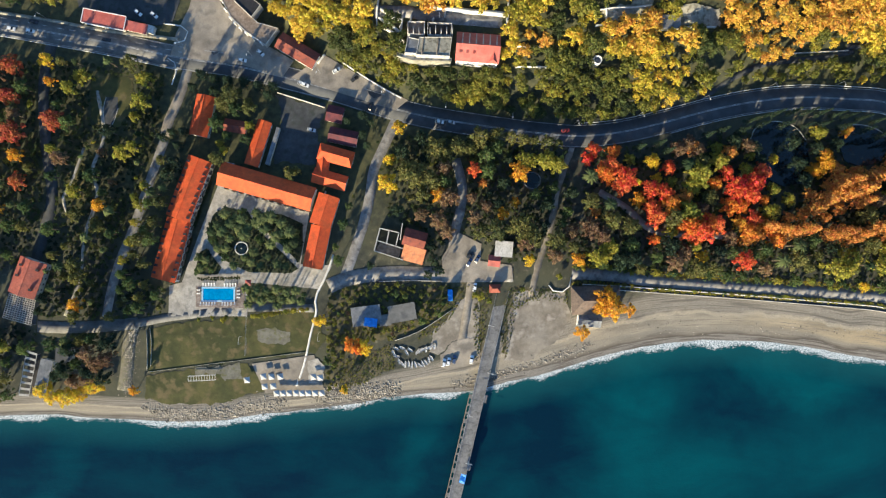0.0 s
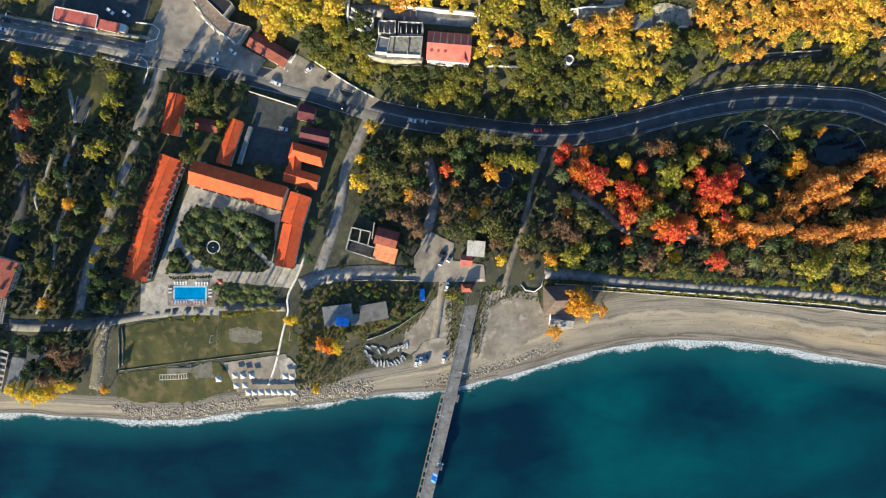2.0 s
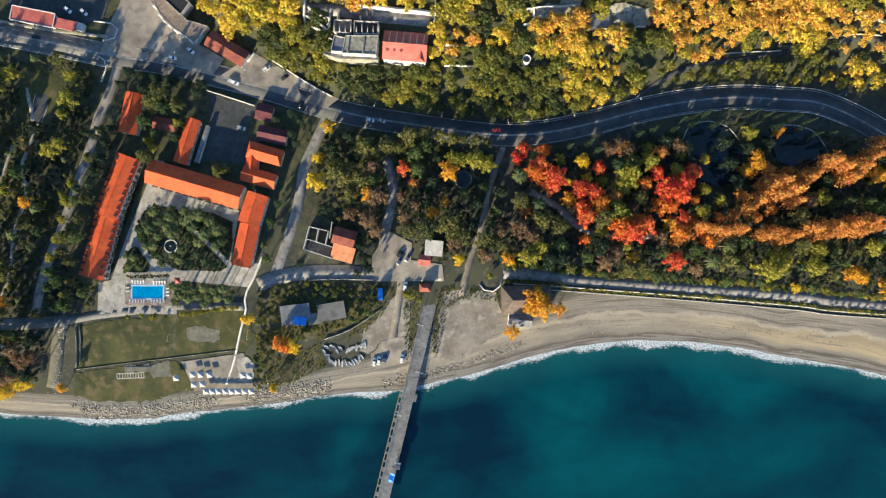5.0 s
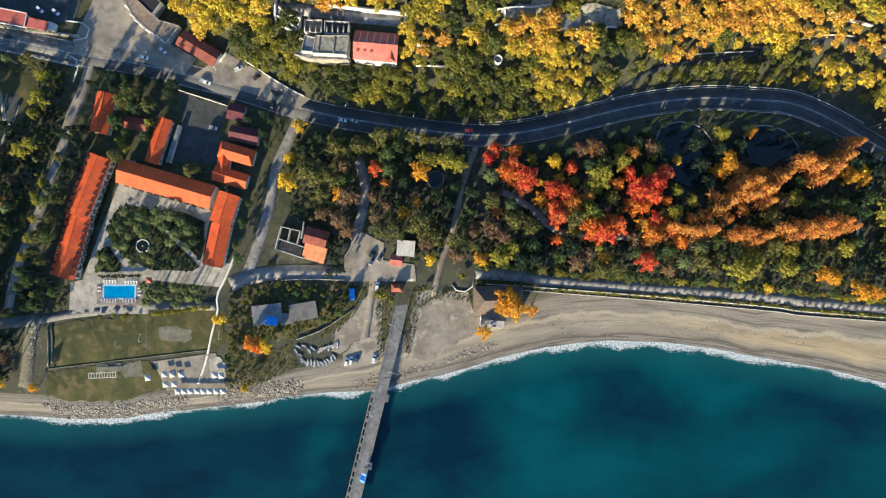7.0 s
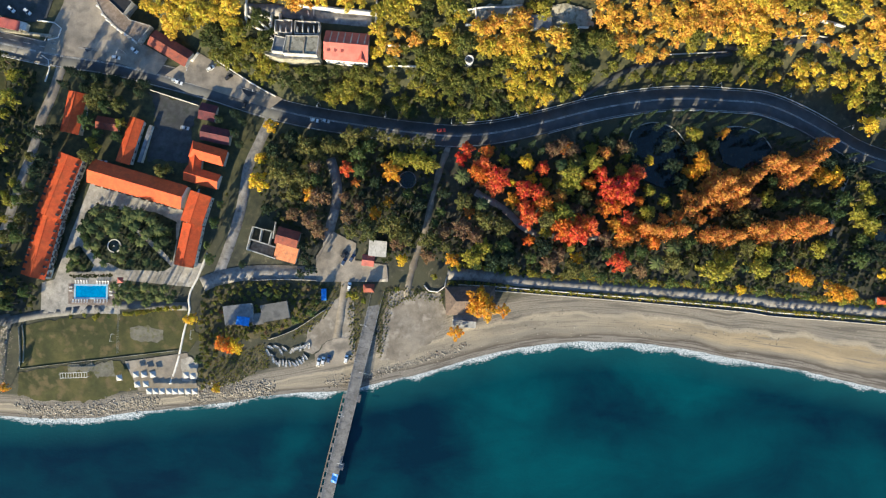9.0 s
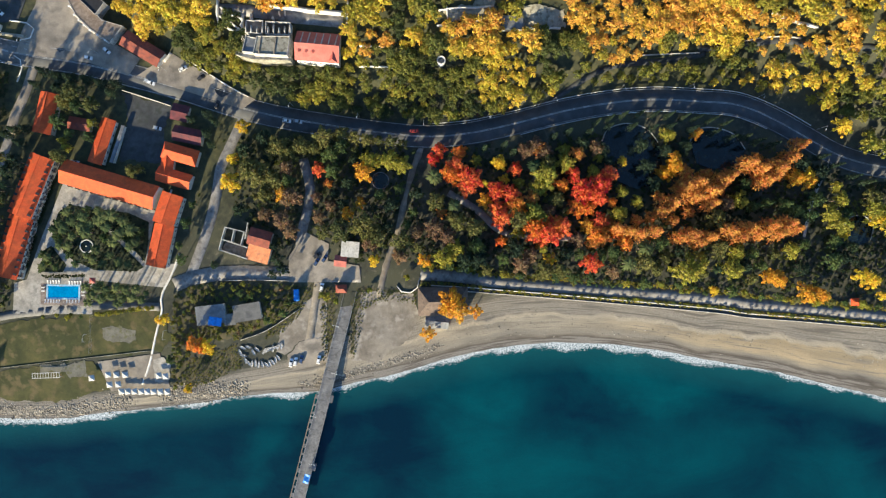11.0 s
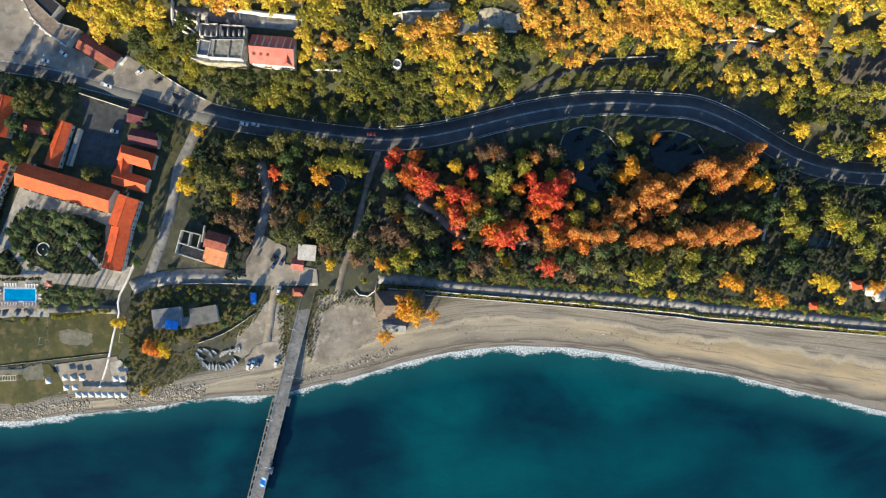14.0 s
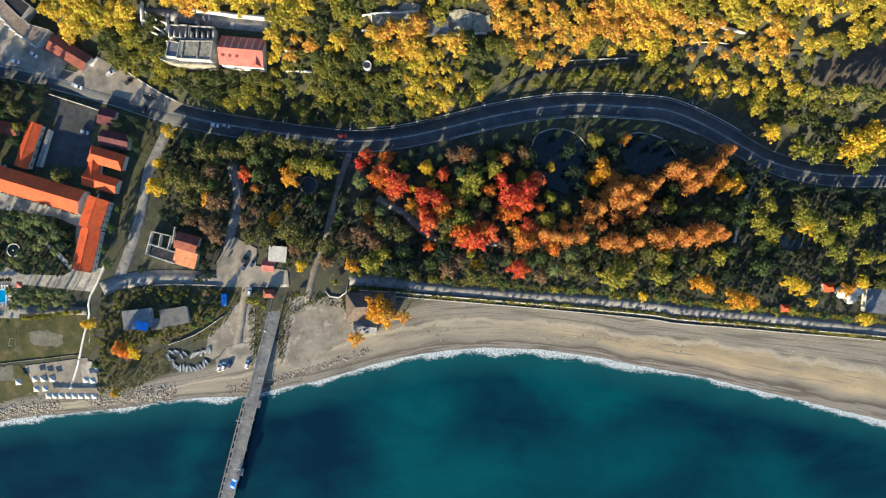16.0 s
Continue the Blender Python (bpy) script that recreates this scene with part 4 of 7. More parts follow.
_q = [bm.verts.new(c) for c in ((5.6, -7.0, 5.9), (10.2, -7.0, 5.9), (7.9, -2.4, 8.9), (7.9, -6.2, 8.5))]
for _f in ((0, 1, 3), (1, 2, 3), (2, 0, 3), (1, 0, 2)):
    bm.faces.new([_q[i] for i in _f])
part("gable", bm, TILE_RED, _v, "small hipped gable on the roof slope")
_vr = [o for o in _v.children if o.name.startswith("roof")][0]
for _x in (-8.0, -4.6, -1.2, 2.2, 5.6, 9.0):
    bm = bmesh.new()
    tube(bm, (_x, 0.6, 9.95), (_x + 0.2, 6.6, 6.25), 0.35, 0.28, 6)
    part("rib", bm, CONCRETE, _vr, "pale rib on the roof slope")
house("house", "red-roofed house at the old park", (-196.5, 0.4), (-202.4, -16.6), 13.0, 5.6, 2.4, roof_mat=TILE_ROSE, windows=6, storeys=2)
roof_lights(bpy.data.objects["house"], (-5.5, 5.0), 1, 4.2, 6.9), roof_lights(bpy.data.objects["house"], (-5.5, 0.0), -1, 4.2, 6.9)
house("beach_house", "grey sheet roofed beach house", (-191.5, -50.5), (-195.2, -67.5), 5.6, 4.5, 0.5, roof_mat=GREY_ROOF, shed=True, windows=4)
house("beach_house", "dark roofed lean-to beside the beach house", (-186.8, -47.4), (-179.5, -48), 7.0, 3.5, 0.4, roof_mat=ASPHALT, shed=True)
house("hut", "grey sheet roofed seaside hut", (-35.9, -28.9), (-21.9, -27.1), 9.0, 3.2, 0.5, roof_mat=GREY_ROOF, shed=True, windows=3)
house("hut", "weathered grey flat roofed seaside hut", (-16.7, -27.7), (-3.8, -25.4), 8.0, 3.4, 0.3, roof_mat=HIGHWAY, shed=True, windows=3)
house("hut", "small weathered grey link hut", (-21.7, -30.7), (-16.7, -30.1), 5.0, 3.0, 0.3, roof_mat=HIGHWAY, shed=True)
house("kiosk", "white roofed kiosk at the pier approach", (38.6, 6.9), (46.9, 6.3), 7.2, 3.2, 0.5, wall_mat=WHITE, roof_mat=PALE_ROOF, shed=True)
house("kiosk", "small dark red roofed kiosk", (35.1, 0.7), (40.5, 0.1), 5.0, 2.8, 0.8, roof_mat=TILE_RED)
house("kiosk", "small red roofed ticket kiosk at the pier", (35.8, -14.1), (40.6, -14.1), 3.4, 2.6, 1.2, roof_mat=TILE_OLD, hip=1.6)
house("pavilion", "long beach pavilion with brown hipped roof", (79.3, -20.5), (103.7, -19.9), 13.0, 4.6, 4.8, roof_mat=SHINGLE, hip=5.5, over=0.9)
house("beach_bar", "pinkish white beach bar with grey roof", (82.5, -30.2), (94.5, -31.4), 7.0, 2.9, 1.8, wall_mat=WHITE, roof_mat=GREY_ROOF, windows=3, over=0.2)
house("domed_kiosk", "blue-grey roofed building behind the promenade", (355, -14.2), (371.6, -15.2), 12.0, 4.0, 0.6, roof_mat=GREY_ROOF, shed=True, windows=3)
house("shed", "small orange tent roofed shed", (333, -7.8), (337.9, -7.2), 4.0, 2.6, 1.4, roof_mat=TILE, hip=2.0)
house("shed", "small orange roofed garden kiosk", (310.5, -19), (314.1, -19), 3.0, 2.4, 1.0, roof_mat=TILE, hip=1.5)
house("store", "grey flat roofed store on the hillside terrace", (117.8, 120.3), (129.2, 120.4), 6.0, 3.0, 0.3, roof_mat=GREY_ROOF, shed=True)


# ---- walls, flat roofs and ruins ----
def run_wall(name, label, points, height, thick, mat, category="wall", sunk=0.6, step=4.0, level=None):
    """A free-standing wall along a line, following the ground."""
    line = smooth_line(points, step) if len(points) > 2 else np.array([np.array(points[0]) + (np.array(points[1]) - np.array(points[0])) * t for t in np.linspace(0, 1, 6)])
    tang = np.gradient(line, axis=0)
    tang /= np.linalg.norm(tang, axis=1)[:, None] + 1e-9
    nor = np.stack([-tang[:, 1], tang[:, 0]], 1) * thick / 2
    g = ground(*line.T) if level is None else np.full(len(line), level)
    n = len(line)
    v = np.concatenate([np.c_[line + nor, g + height], np.c_[line - nor, g + height], np.c_[line + nor, g - sunk], np.c_[line - nor, g - sunk]])
    i = np.arange(n - 1)
    f = np.concatenate([np.c_[i + n, i + n + 1, i + 1, i], np.c_[i, i + 1, i + 1 + 2 * n, i + 2 * n], np.c_[i + n + 1, i + n, i + 3 * n, i + 3 * n + 1],
                        [[0, 2 * n, 3 * n, n], [n - 1, 2 * n - 1, 4 * n - 1, 3 * n - 1]]])
    return tagged(raw_part(name, v, f, mat), label, category, kind="structure")


def flat_block(name, label, outline, base, top, wall_mat, roof_mat, parapet=0.7, category="building", thick=0.35):
    """A flat-roofed building on any outline, with a parapet round its roof."""
    ob = new(name)
    tagged(ob, label, category)
    n = len(outline)
    cx, cy = sum(p[0] for p in outline) / n, sum(p[1] for p in outline) / n
    ob.location = (cx, cy, base)
    loc = [Vector((x - cx, y - cy)) for x, y in outline]
    if sum(loc[i].x * loc[(i + 1) % n].y - loc[i].y * loc[(i + 1) % n].x for i in range(n)) < 0:
        loc.reverse()
    inner = []
    for i in range(n):
        a, b, c = loc[i - 1], loc[i], loc[(i + 1) % n]
        u, w = (b - a).normalized(), (c - b).normalized()
        k = (Vector((-u.y, u.x)) + Vector((-w.y, w.x))).normalized()
        inner.append(b + k * thick * 1.1)
    h = top - base
    bm = bmesh.new()
    lo, hi = -2.5, h + parapet
    q = [[bm.verts.new((*p, z)) for p in pts] for pts, z in ((loc, lo), (loc, hi), (inner, hi), (inner, lo))]
    for i in range(n):
        j = (i + 1) % n
        for k in range(4):
            bm.faces.new((q[k][i], q[k][j], q[(k + 1) % 4][j], q[(k + 1) % 4][i]))
    part("wall", bm, wall_mat, ob)
    bm = bmesh.new()
    up, dn = [bm.verts.new((*p, h)) for p in inner], [bm.verts.new((*p, h - 0.3)) for p in inner]
    bm.faces.new(up), bm.faces.new(dn[::-1])
    for i in range(n):
        j = (i + 1) % n
        bm.faces.new((dn[i], dn[j], up[j], up[i]))
    part("roof", bm, roof_mat, ob)
    CLEAR.append((np.array(list(outline) + [outline[0]], float), 0.6, True))
    return ob


# the half-ruined sanatorium on the slope
VG = float(ground(3.6, 106.8))
flat_block("sanatorium_wing", "pale stone sanatorium wing with flat grey roof", [(-7, 110.3), (-1.4, 109.2), (-2.5, 102), (-8.6, 102.5)], VG, 29, CONCRETE, GREY_ROOF)
flat_block("sanatorium_wing", "pale stone sanatorium wing with flat concrete roof", [(-1.4, 110), (14.7, 110.2), (13.5, 100.7), (-3.1, 101.3)], VG, 30, CONCRETE, KHAKI, 0.4)
flat_block("sanatorium_wing", "roofless dark sanatorium wing with pale walls", [(2.7, 117.7), (14.7, 117.3), (14.1, 111.1), (2.5, 111.2)], VG + 2, 27.5, CONCRETE, DARK_EARTH, 2.2)
flat_block("sanatorium_wing", "roofless sanatorium rooms with pale stone walls", [(-7, 118.1), (1.4, 118.2), (0.8, 111.5), (-7, 112)], VG + 2, 27.5, CONCRETE, TIMBER, 1.8)
flat_block("sanatorium_wing", "narrow white terrace in front of the sanatorium", [(-12.6, 103.6), (-3.1, 102.1), (14.8, 101.1), (14.2, 99.4), (-4.8, 99.8), (-12.6, 102)], VG - 2, 25.5, KHAKI, CONCRETE, 0.6)
laid(strip("terrace_road", [(-23.8, 125.2), (-12.9, 124.8), (0.8, 123.3), (14.5, 121.3), (28.3, 119.8), (39.9, 119.4)], 5.0, PALE_ROAD, 0.3, clear=0.8), "pale stone terrace road on the hillside", "road")
run_wall("retaining_wall", "pale stone retaining wall above the terrace", [(3.5, 126.3), (14.5, 124.8), (28.2, 123.3), (41.4, 122.4)], 2.4, 1.8, PALE_STONE)
for _p in ([(-21.7, 130.1), (-22.8, 121.8), (-22.3, 117.3)], [(-21.7, 121.8), (-15.7, 118.5), (-9.1, 113.6)], [(-20.6, 125.7), (-15.1, 121.9), (-9.7, 120.3)], [(-19.5, 117.4), (-12.9, 114.1), (-8.5, 110.3)], [(-9.7, 122.3), (-10.8, 114), (-11.3, 102.3)], [(-5.3, 122.4), (-7.5, 111.2), (-9.7, 102.3)], [(42.7, 130.6), (42.7, 124.4), (42.1, 118.3)]):
    run_wall("ruined_wall", "pale crumbling stone wall of the ruined sanatorium", _p, 2.2, 0.8, PALE_STONE)
_dice = random.Random(77)
for _u in range(9):
    _a, _b = Vector((-7, 111.8)).lerp(Vector((14.8, 112)), _u / 8), Vector((-7, 117.9)).lerp(Vector((14.8, 117.7)), _u / 8)
    _b = _a.lerp(_b, _dice.uniform(0.45, 1.0))
    run_wall("ruined_wall", "broken cross wall of the roofless sanatorium rooms", [_a[:2], _a.lerp(_b, 0.5)[:2], _b[:2]], _dice.uniform(1.6, 3.0), 0.4, CONCRETE, level=27.5)
for _u in range(16):
    _x, _y = -20 + 34 * _dice.random(), 112 + 10 * _dice.random()
    _a = _dice.choice((0.05, 1.6, 1.5, 0.9))
    _r = _dice.uniform(1.2, 3.2)
    run_wall("ruined_wall", "broken pale wall stub of the ruined sanatorium", [(_x, _y), (_x + _r * math.cos(_a), _y + _r * math.sin(_a))], _dice.uniform(1.5, 4.5), 0.45, PALE_STONE)
for _u in (0, 2):
    _a, _b = Vector((0.8, 109.5)).lerp(Vector((11.9, 109.6)), _u / 3), Vector((-0.3, 101.7)).lerp(Vector((10.8, 101.2)), _u / 3)
    run_wall("roof_kerb", "low stained kerb across the flat roof", [_a[:2], _b[:2]], 0.5, 0.3, TIMBER, level=30.0)
for _p, _h in (([(47.3, 99.4), (58.3, 99.2), (68.7, 99.1)], 1.6), ([(47.9, 108.7), (60.4, 108.3)], 1.6), ([(86.6, 117.8), (100.6, 119.6), (109, 122), (120.3, 123.8)], 2.0), ([(123.7, 118.3), (135.6, 118.7), (149.3, 119.2)], 1.8), ([(81, 124.4), (97.8, 126.3), (114.7, 128.2)], 1.8), ([(91.4, 126.9), (91.9, 119.6)], 1.8)):
    run_wall("terrace_wall", "pale stone terrace wall on the wooded slope", _p, _h, 0.5, PALE_STONE)
for _p in ([(258, 129.5), (266.5, 126.3), (275.1, 124.2), (282.3, 122.7)], [(227.1, 127.5), (238.5, 128.9), (248.4, 128.5)]):
    run_wall("terrace_wall", "pale broken stone wall on the wooded slope", _p, 1.8, 1.0, PALE_STONE)
laid(plot("hill_terrace", [(129.8, 128.4), (151, 129.2), (151.5, 120.1), (129.2, 119.3)], KHAKI, 0.5, 3.0, clear=0.3, ragged=1.6), "grey paved terrace on the hillside", "terrace")
laid(plot("hill_terrace", [(89.7, 126.6), (115.1, 132), (117.8, 124.2), (91.9, 119.3)], KHAKI, 0.4, 3.0, clear=0.3, ragged=1.6), "rough stony terrace on the hillside", "terrace")
laid(strip("hill_lane", [(138.7, 80.5), (152.9, 89.5), (166, 98), (182.7, 104.8), (207.1, 107.5), (228.5, 111.3)], 2.8, SHADED_ASPHALT, 0.15, clear=0.1), "shaded lane climbing the wooded slope", "lane")
laid(strip("hill_lane", [(224, 113.3), (243.2, 114.8), (263.9, 117), (284.7, 114.5), (308.5, 112.7), (323.5, 109.4)], 3.2, SHADED_ASPHALT, 0.15, clear=0.0), "shaded lane climbing the wooded slope", "lane")
# tree shade on the field is put into its dark earth colour
laid(plot("hill_field", [(315.1, 99.9), (320.9, 108.1), (335.7, 111.4), (353.5, 116.4), (377.4, 118.7), (377.4, 92.3), (353.6, 93.3),
    (329.8, 94.3)], DARK_EARTH, 0.3, 2.0, clear=0.5, ragged=1.6), "brown bare field on the slope, darkened as in tree shade", "field")
run_wall("retaining_wall", "pale wall edging the upper hill lane", [(233.6, 114.5), (245.3, 116.6), (260, 118.6), (274.8, 117.8)], 1.2, 0.4, CONCRETE)
run_wall("retaining_wall", "pale wall edging the hill lane", [(193.1, 109.4), (206.5, 110.4), (224.8, 111.5)], 1.2, 0.4, CONCRETE)
run_wall("retaining_wall", "pale wall between road and wooded slope", [(-41.2, 103.4), (-28.4, 95.2), (-16.7, 88.3), (-10.8, 85.4)], 1.6, 0.5, PALE_STONE)
run_wall("retaining_wall", "pale wall at the foot of the slope", [(-54, 102.6), (-50.6, 107.4)], 2.2, 0.5, PALE_STONE)
run_wall("yard_wall", "pale boundary wall of the hotel yard", [(-75, 87.5), (-63.4, 84), (-50.6, 80)], 2.0, 0.3, CONCRETE)
run_wall("garden_wall", "pale boundary wall of the hotel yard", [(-50, 36.7), (-54.6, 24.4), (-58.1, 15)], 1.2, 0.5, PALE_STONE)
run_wall("field_wall", "low retaining wall below the football lawn", [(-142.6, -57.4), (-116.1, -54), (-90, -50.9), (-60.9, -47.3)], 0.5, 0.25, KHAKI, sunk=1.2)
run_wall("plot_fence", "pale concrete fence between beach plots", [(-14.4, -41.6), (-2, -36.9), (8.4, -30.4), (15.8, -25.1)], 1.1, 0.25, CONCRETE)
run_wall("plot_fence", "pale wall along the lane", [(-22.7, -10.5), (-7.9, -9.9), (11.3, -10.2)], 1.0, 0.3, CONCRETE)
run_wall("stream_wall", "pale stone wall along the stream", [(-142.4, -35.4), (-142.3, -45.6), (-142.7, -56.6)], 1.0, 0.2, KHAKI)
run_wall("stream_wall", "pale stone wall along the stream", [(-140.7, -34.5), (-140, -42.7), (-141, -54.3)], 0.9, 0.2, KHAKI)
run_wall("terrace_edge", "low curved pale wall of the lookout circle", [(67.1, -12.4), (69.5, -15.4), (74.3, -16), (77.9, -13.3), (79.1, -7.9)], 0.7, 0.5, PALE_STONE)
run_wall("terrace_edge", "pale highway verge wall", [(-232.5, 130.1), (-215.5, 127.4), (-187.2, 123.1), (-158.7, 118.2), (-124.3, 114.5)], 0.7, 1.6, KHAKI)
run_wall("terrace_edge", "curved pale kerb at the end of the highway wall", [(-132.9, 122.6), (-124.3, 121.6), (-120.8, 118.7), (-122.5, 114), (-127.7, 112.7)], 0.7, 0.5, PALE_STONE)
run_wall("terrace_edge", "pale kerb wall of the road bend", [(-130.9, 104.8), (-127.4, 102.5), (-126.8, 97.8), (-129.1, 91.3)], 0.6, 0.4, PALE_STONE)

# arcade on the square
ARC = [(-105.3, 145.3), (-102.4, 133.7), (-97.8, 125), (-90.3, 117.6), (-80, 110.7)]
ARC_IN = [(-96.8, 145.4), (-93.8, 133.8), (-89.8, 128), (-84, 122.3), (-73.7, 119.5)]
AZ = float(ground(*ARC[2])) + 0.4
_arc = flat_block("arcade", "curved pale arcade building with dark flat roof", list(ARC) + list(ARC_IN[::-1]), AZ, AZ + 4.4, CONCRETE, TIMBER, 0.15)
flat_block("arcade_hall", "pale square hall with dark roof behind the arcade", [(-93, 139.2), (-82.1, 130.7), (-86.7, 124.2), (-95.8, 132.8)], AZ, AZ + 6.0, CONCRETE, NEAR_BLACK, 0.4)
_cl = smooth_line(ARC, 3.4)
for _x, _y in _cl[2:-1]:
    bm = bmesh.new()
    d = Vector((_x - _arc.location.x, _y - _arc.location.y))
    d *= 1 + 0.5 / d.length
    box(bm, d.x, d.y, -0.5, 0.8, 0.8, 0.5, 0.4)
    tube(bm, (d.x, d.y, 0), (d.x, d.y, 4.2), 0.35, 0.3, 8)
    box(bm, d.x, d.y, 4.2, 0.9, 0.9, 0.4, 0.4)
    part("column", bm, WHITE, _arc)

# roofless house by the lane
RZ = float(ground(-12.4, 9.9))
ruin = tagged(new("ruined_house"), "roofless ruined house with pale wall tops", "ruin")
for _a, _b in (([(-21.9, 17.4), (-24.8, 5.7)], 0), ([(-24.8, 5.7), (-10.2, 1)], 0), ([(-21.9, 17.4), (-12, 15.1)], 0), ([(-12, 15.1), (-13.7, 8)], 0), ([(-23, 10.9), (-10.2, 6.9)], 0), ([(-17.2, 16.2), (-18.4, 9.8)], 0), ([(-10.2, 19.8), (-11.4, 11.5)], 0)):
    (x0, y0), (x1, y1) = _a
    bm = bmesh.new()
    box(bm, (x0 + x1) / 2, (y0 + y1) / 2, RZ - 0.6, math.hypot(x1 - x0, y1 - y0) + 0.34, 0.34, 4.6, math.atan2(y1 - y0, x1 - x0))
    part("wall", bm, PLASTER, ruin)
bm = bmesh.new()
_c = [(-21.5, 11.1), (-10.9, 7.5), (-12, 2.2), (-24.4, 5.7)]
bm.faces.new([bm.verts.new((x, y, RZ + 0.6)) for x, y in _c])
part("floor", bm, TIMBER, ruin)
CLEAR.append((np.array(_c + _c[:1]), 1.0, True))
house("ruin_annexe", "faded terracotta roofed annexe of the ruin", (-9.9, 5.1), (0.9, 2.2), 7.5, 3.4, 0.8, roof_mat=TILE_PALE, shed=True, over=0.3)
house("ruin_annexe", "dark roofed annexe behind the ruin", (-9, 13.3), (1.5, 10.4), 8.0, 4.0, 1.2, roof_mat=TILE_OLD)

# water tower
_x, _y = 89, 102.4
_z = float(ground(_x, _y))
tank = tagged(new("water_tank"), "round white concrete water tank with open dark top", "water tank")
tank.location = (_x, _y, _z)
bm = bmesh.new()
_n = 28
_ring = [[bm.verts.new((r * math.cos(6.2832 * i / _n), r * math.sin(6.2832 * i / _n), z)) for i in range(_n)] for r, z in ((2.2, -2), (2.2, 4.6), (1.8, 4.6), (1.8, 2.3))]
for a in range(3):
    for i in range(_n):
        j = (i + 1) % _n
        bm.faces.new((_ring[a][i], _ring[a][j], _ring[a + 1][j], _ring[a + 1][i]))
part("shell", bm, WHITE, tank)
bm = bmesh.new()
bmesh.ops.create_circle(bm, cap_ends=True, segments=_n, radius=1.8, matrix=Matrix.Translation((0, 0, 2.5)))
part("cover", bm, GREY_ROOF, tank)
CLEAR.append((np.array([(_x, _y), (_x + 0.1, _y)]), 3.6))


# ---- pool terrace ----
PZ = float(ground(-104.7, -17.1)) + 0.35
laid(plot("pool_terrace", [(-117.2, -10.1), (-92, -10.1), (-91.9, -24.1), (-117.1, -23.5)], DECKING, 0.0, 1.5, level=PZ, clear=0.5), "pale pool terrace beside the hotel", "terrace")
pool = tagged(new("swimming_pool"), "rectangular bright blue swimming pool with pale coping", "pool")
(_ax, _ay), (_bx, _by) = [(-113.4, -13.9), (-97.8, -20)]
pool.location = ((_ax + _bx) / 2, (_ay + _by) / 2, PZ)
_w, _h = abs(_bx - _ax), abs(_by - _ay)
bm = bmesh.new()
for x, y, sx, sy in ((0, _h / 2 + 0.4, _w + 1.6, 0.8), (0, -_h / 2 - 0.4, _w + 1.6, 0.8), (_w / 2 + 0.4, 0, 0.8, _h), (-_w / 2 - 0.4, 0, 0.8, _h)):
    box(bm, x, y, -0.3, sx, sy, 0.45)
part("coping", bm, surface("pool_coping", (0.3, 0.5, 0.62), (0.4, 0.6, 0.7), 0.5, 0.6, 0.0, 3), pool, "pale blue tiled coping")
bm = bmesh.new()
box(bm, 0, 0, -0.25, _w, _h, 0.3)
part("water", bm, POOL, pool, "clear blue pool water")
laid(plot("pool_border", [(-97.2, -13), (-92.6, -13), (-92.5, -20.9), (-97.2, -20.9)], DECKING, 0.05, 0.3, level=PZ), "pinkish brown end of the pool terrace", "terrace")

lounger = tagged(new("sun_lounger"), "white slatted sun lounger on the pool terrace", "lounger", "loungers round the pool")
bm = bmesh.new()
for y in (-0.28, 0.28):
    box(bm, 0, y, 0.28, 1.9, 0.06, 0.08)
for x in (-0.8, 0.5):
    for y in (-0.28, 0.28):
        box(bm, x, y, 0, 0.06, 0.06, 0.3)
part("frame", bm, WHITE, lounger)
bm = bmesh.new()
box(bm, -0.3, 0, 0.34, 1.3, 0.62, 0.09, 0, 0.03)
part("mattress", bm, WHITE, lounger)
bm = bmesh.new()
box(bm, 0.65, 0, 0.36, 0.7, 0.62, 0.09, 0, 0.03)
bmesh.ops.rotate(bm, verts=bm.verts, cent=(0.32, 0, 0.4), matrix=Matrix.Rotation(-0.6, 3, "Y"))
part("backrest", bm, WHITE, lounger)
_spots = [(x, y, 1.57) for x, y in [(-113.4, -11.8), (-112, -11.8), (-110.5, -11.8), (-109.1, -11.8), (-107.6, -11.8), (-102.4, -12.1), (-101, -12.1),
    (-99.5, -12.1), (-98.1, -12.1), (-96.7, -12.1)]]
_spots += [(x, y, -1.57) for x, y in [(-114.5, -21.7), (-113, -21.7), (-111.6, -21.7), (-110.2, -21.7), (-108.7, -21.7), (-107.3, -21.7), (-103.5, -21.8),
    (-102.1, -21.8), (-100.6, -21.8), (-98.9, -21.8), (-97.2, -21.5)]]
_spots += [(x, y, 0.0) for x, y in [(-95.2, -15.1), (-95.2, -16.8), (-95.2, -18.6), (-115.7, -16.5), (-115.7, -14.7)]]
for i, (x, y, a) in enumerate(_spots):
    m = Matrix.Translation((x, y, PZ + 0.01)) @ Matrix.Rotation(a, 4, "Z")
    if i == 0:
        lounger.matrix_basis = m
    else:
        copy_thing(lounger, m)


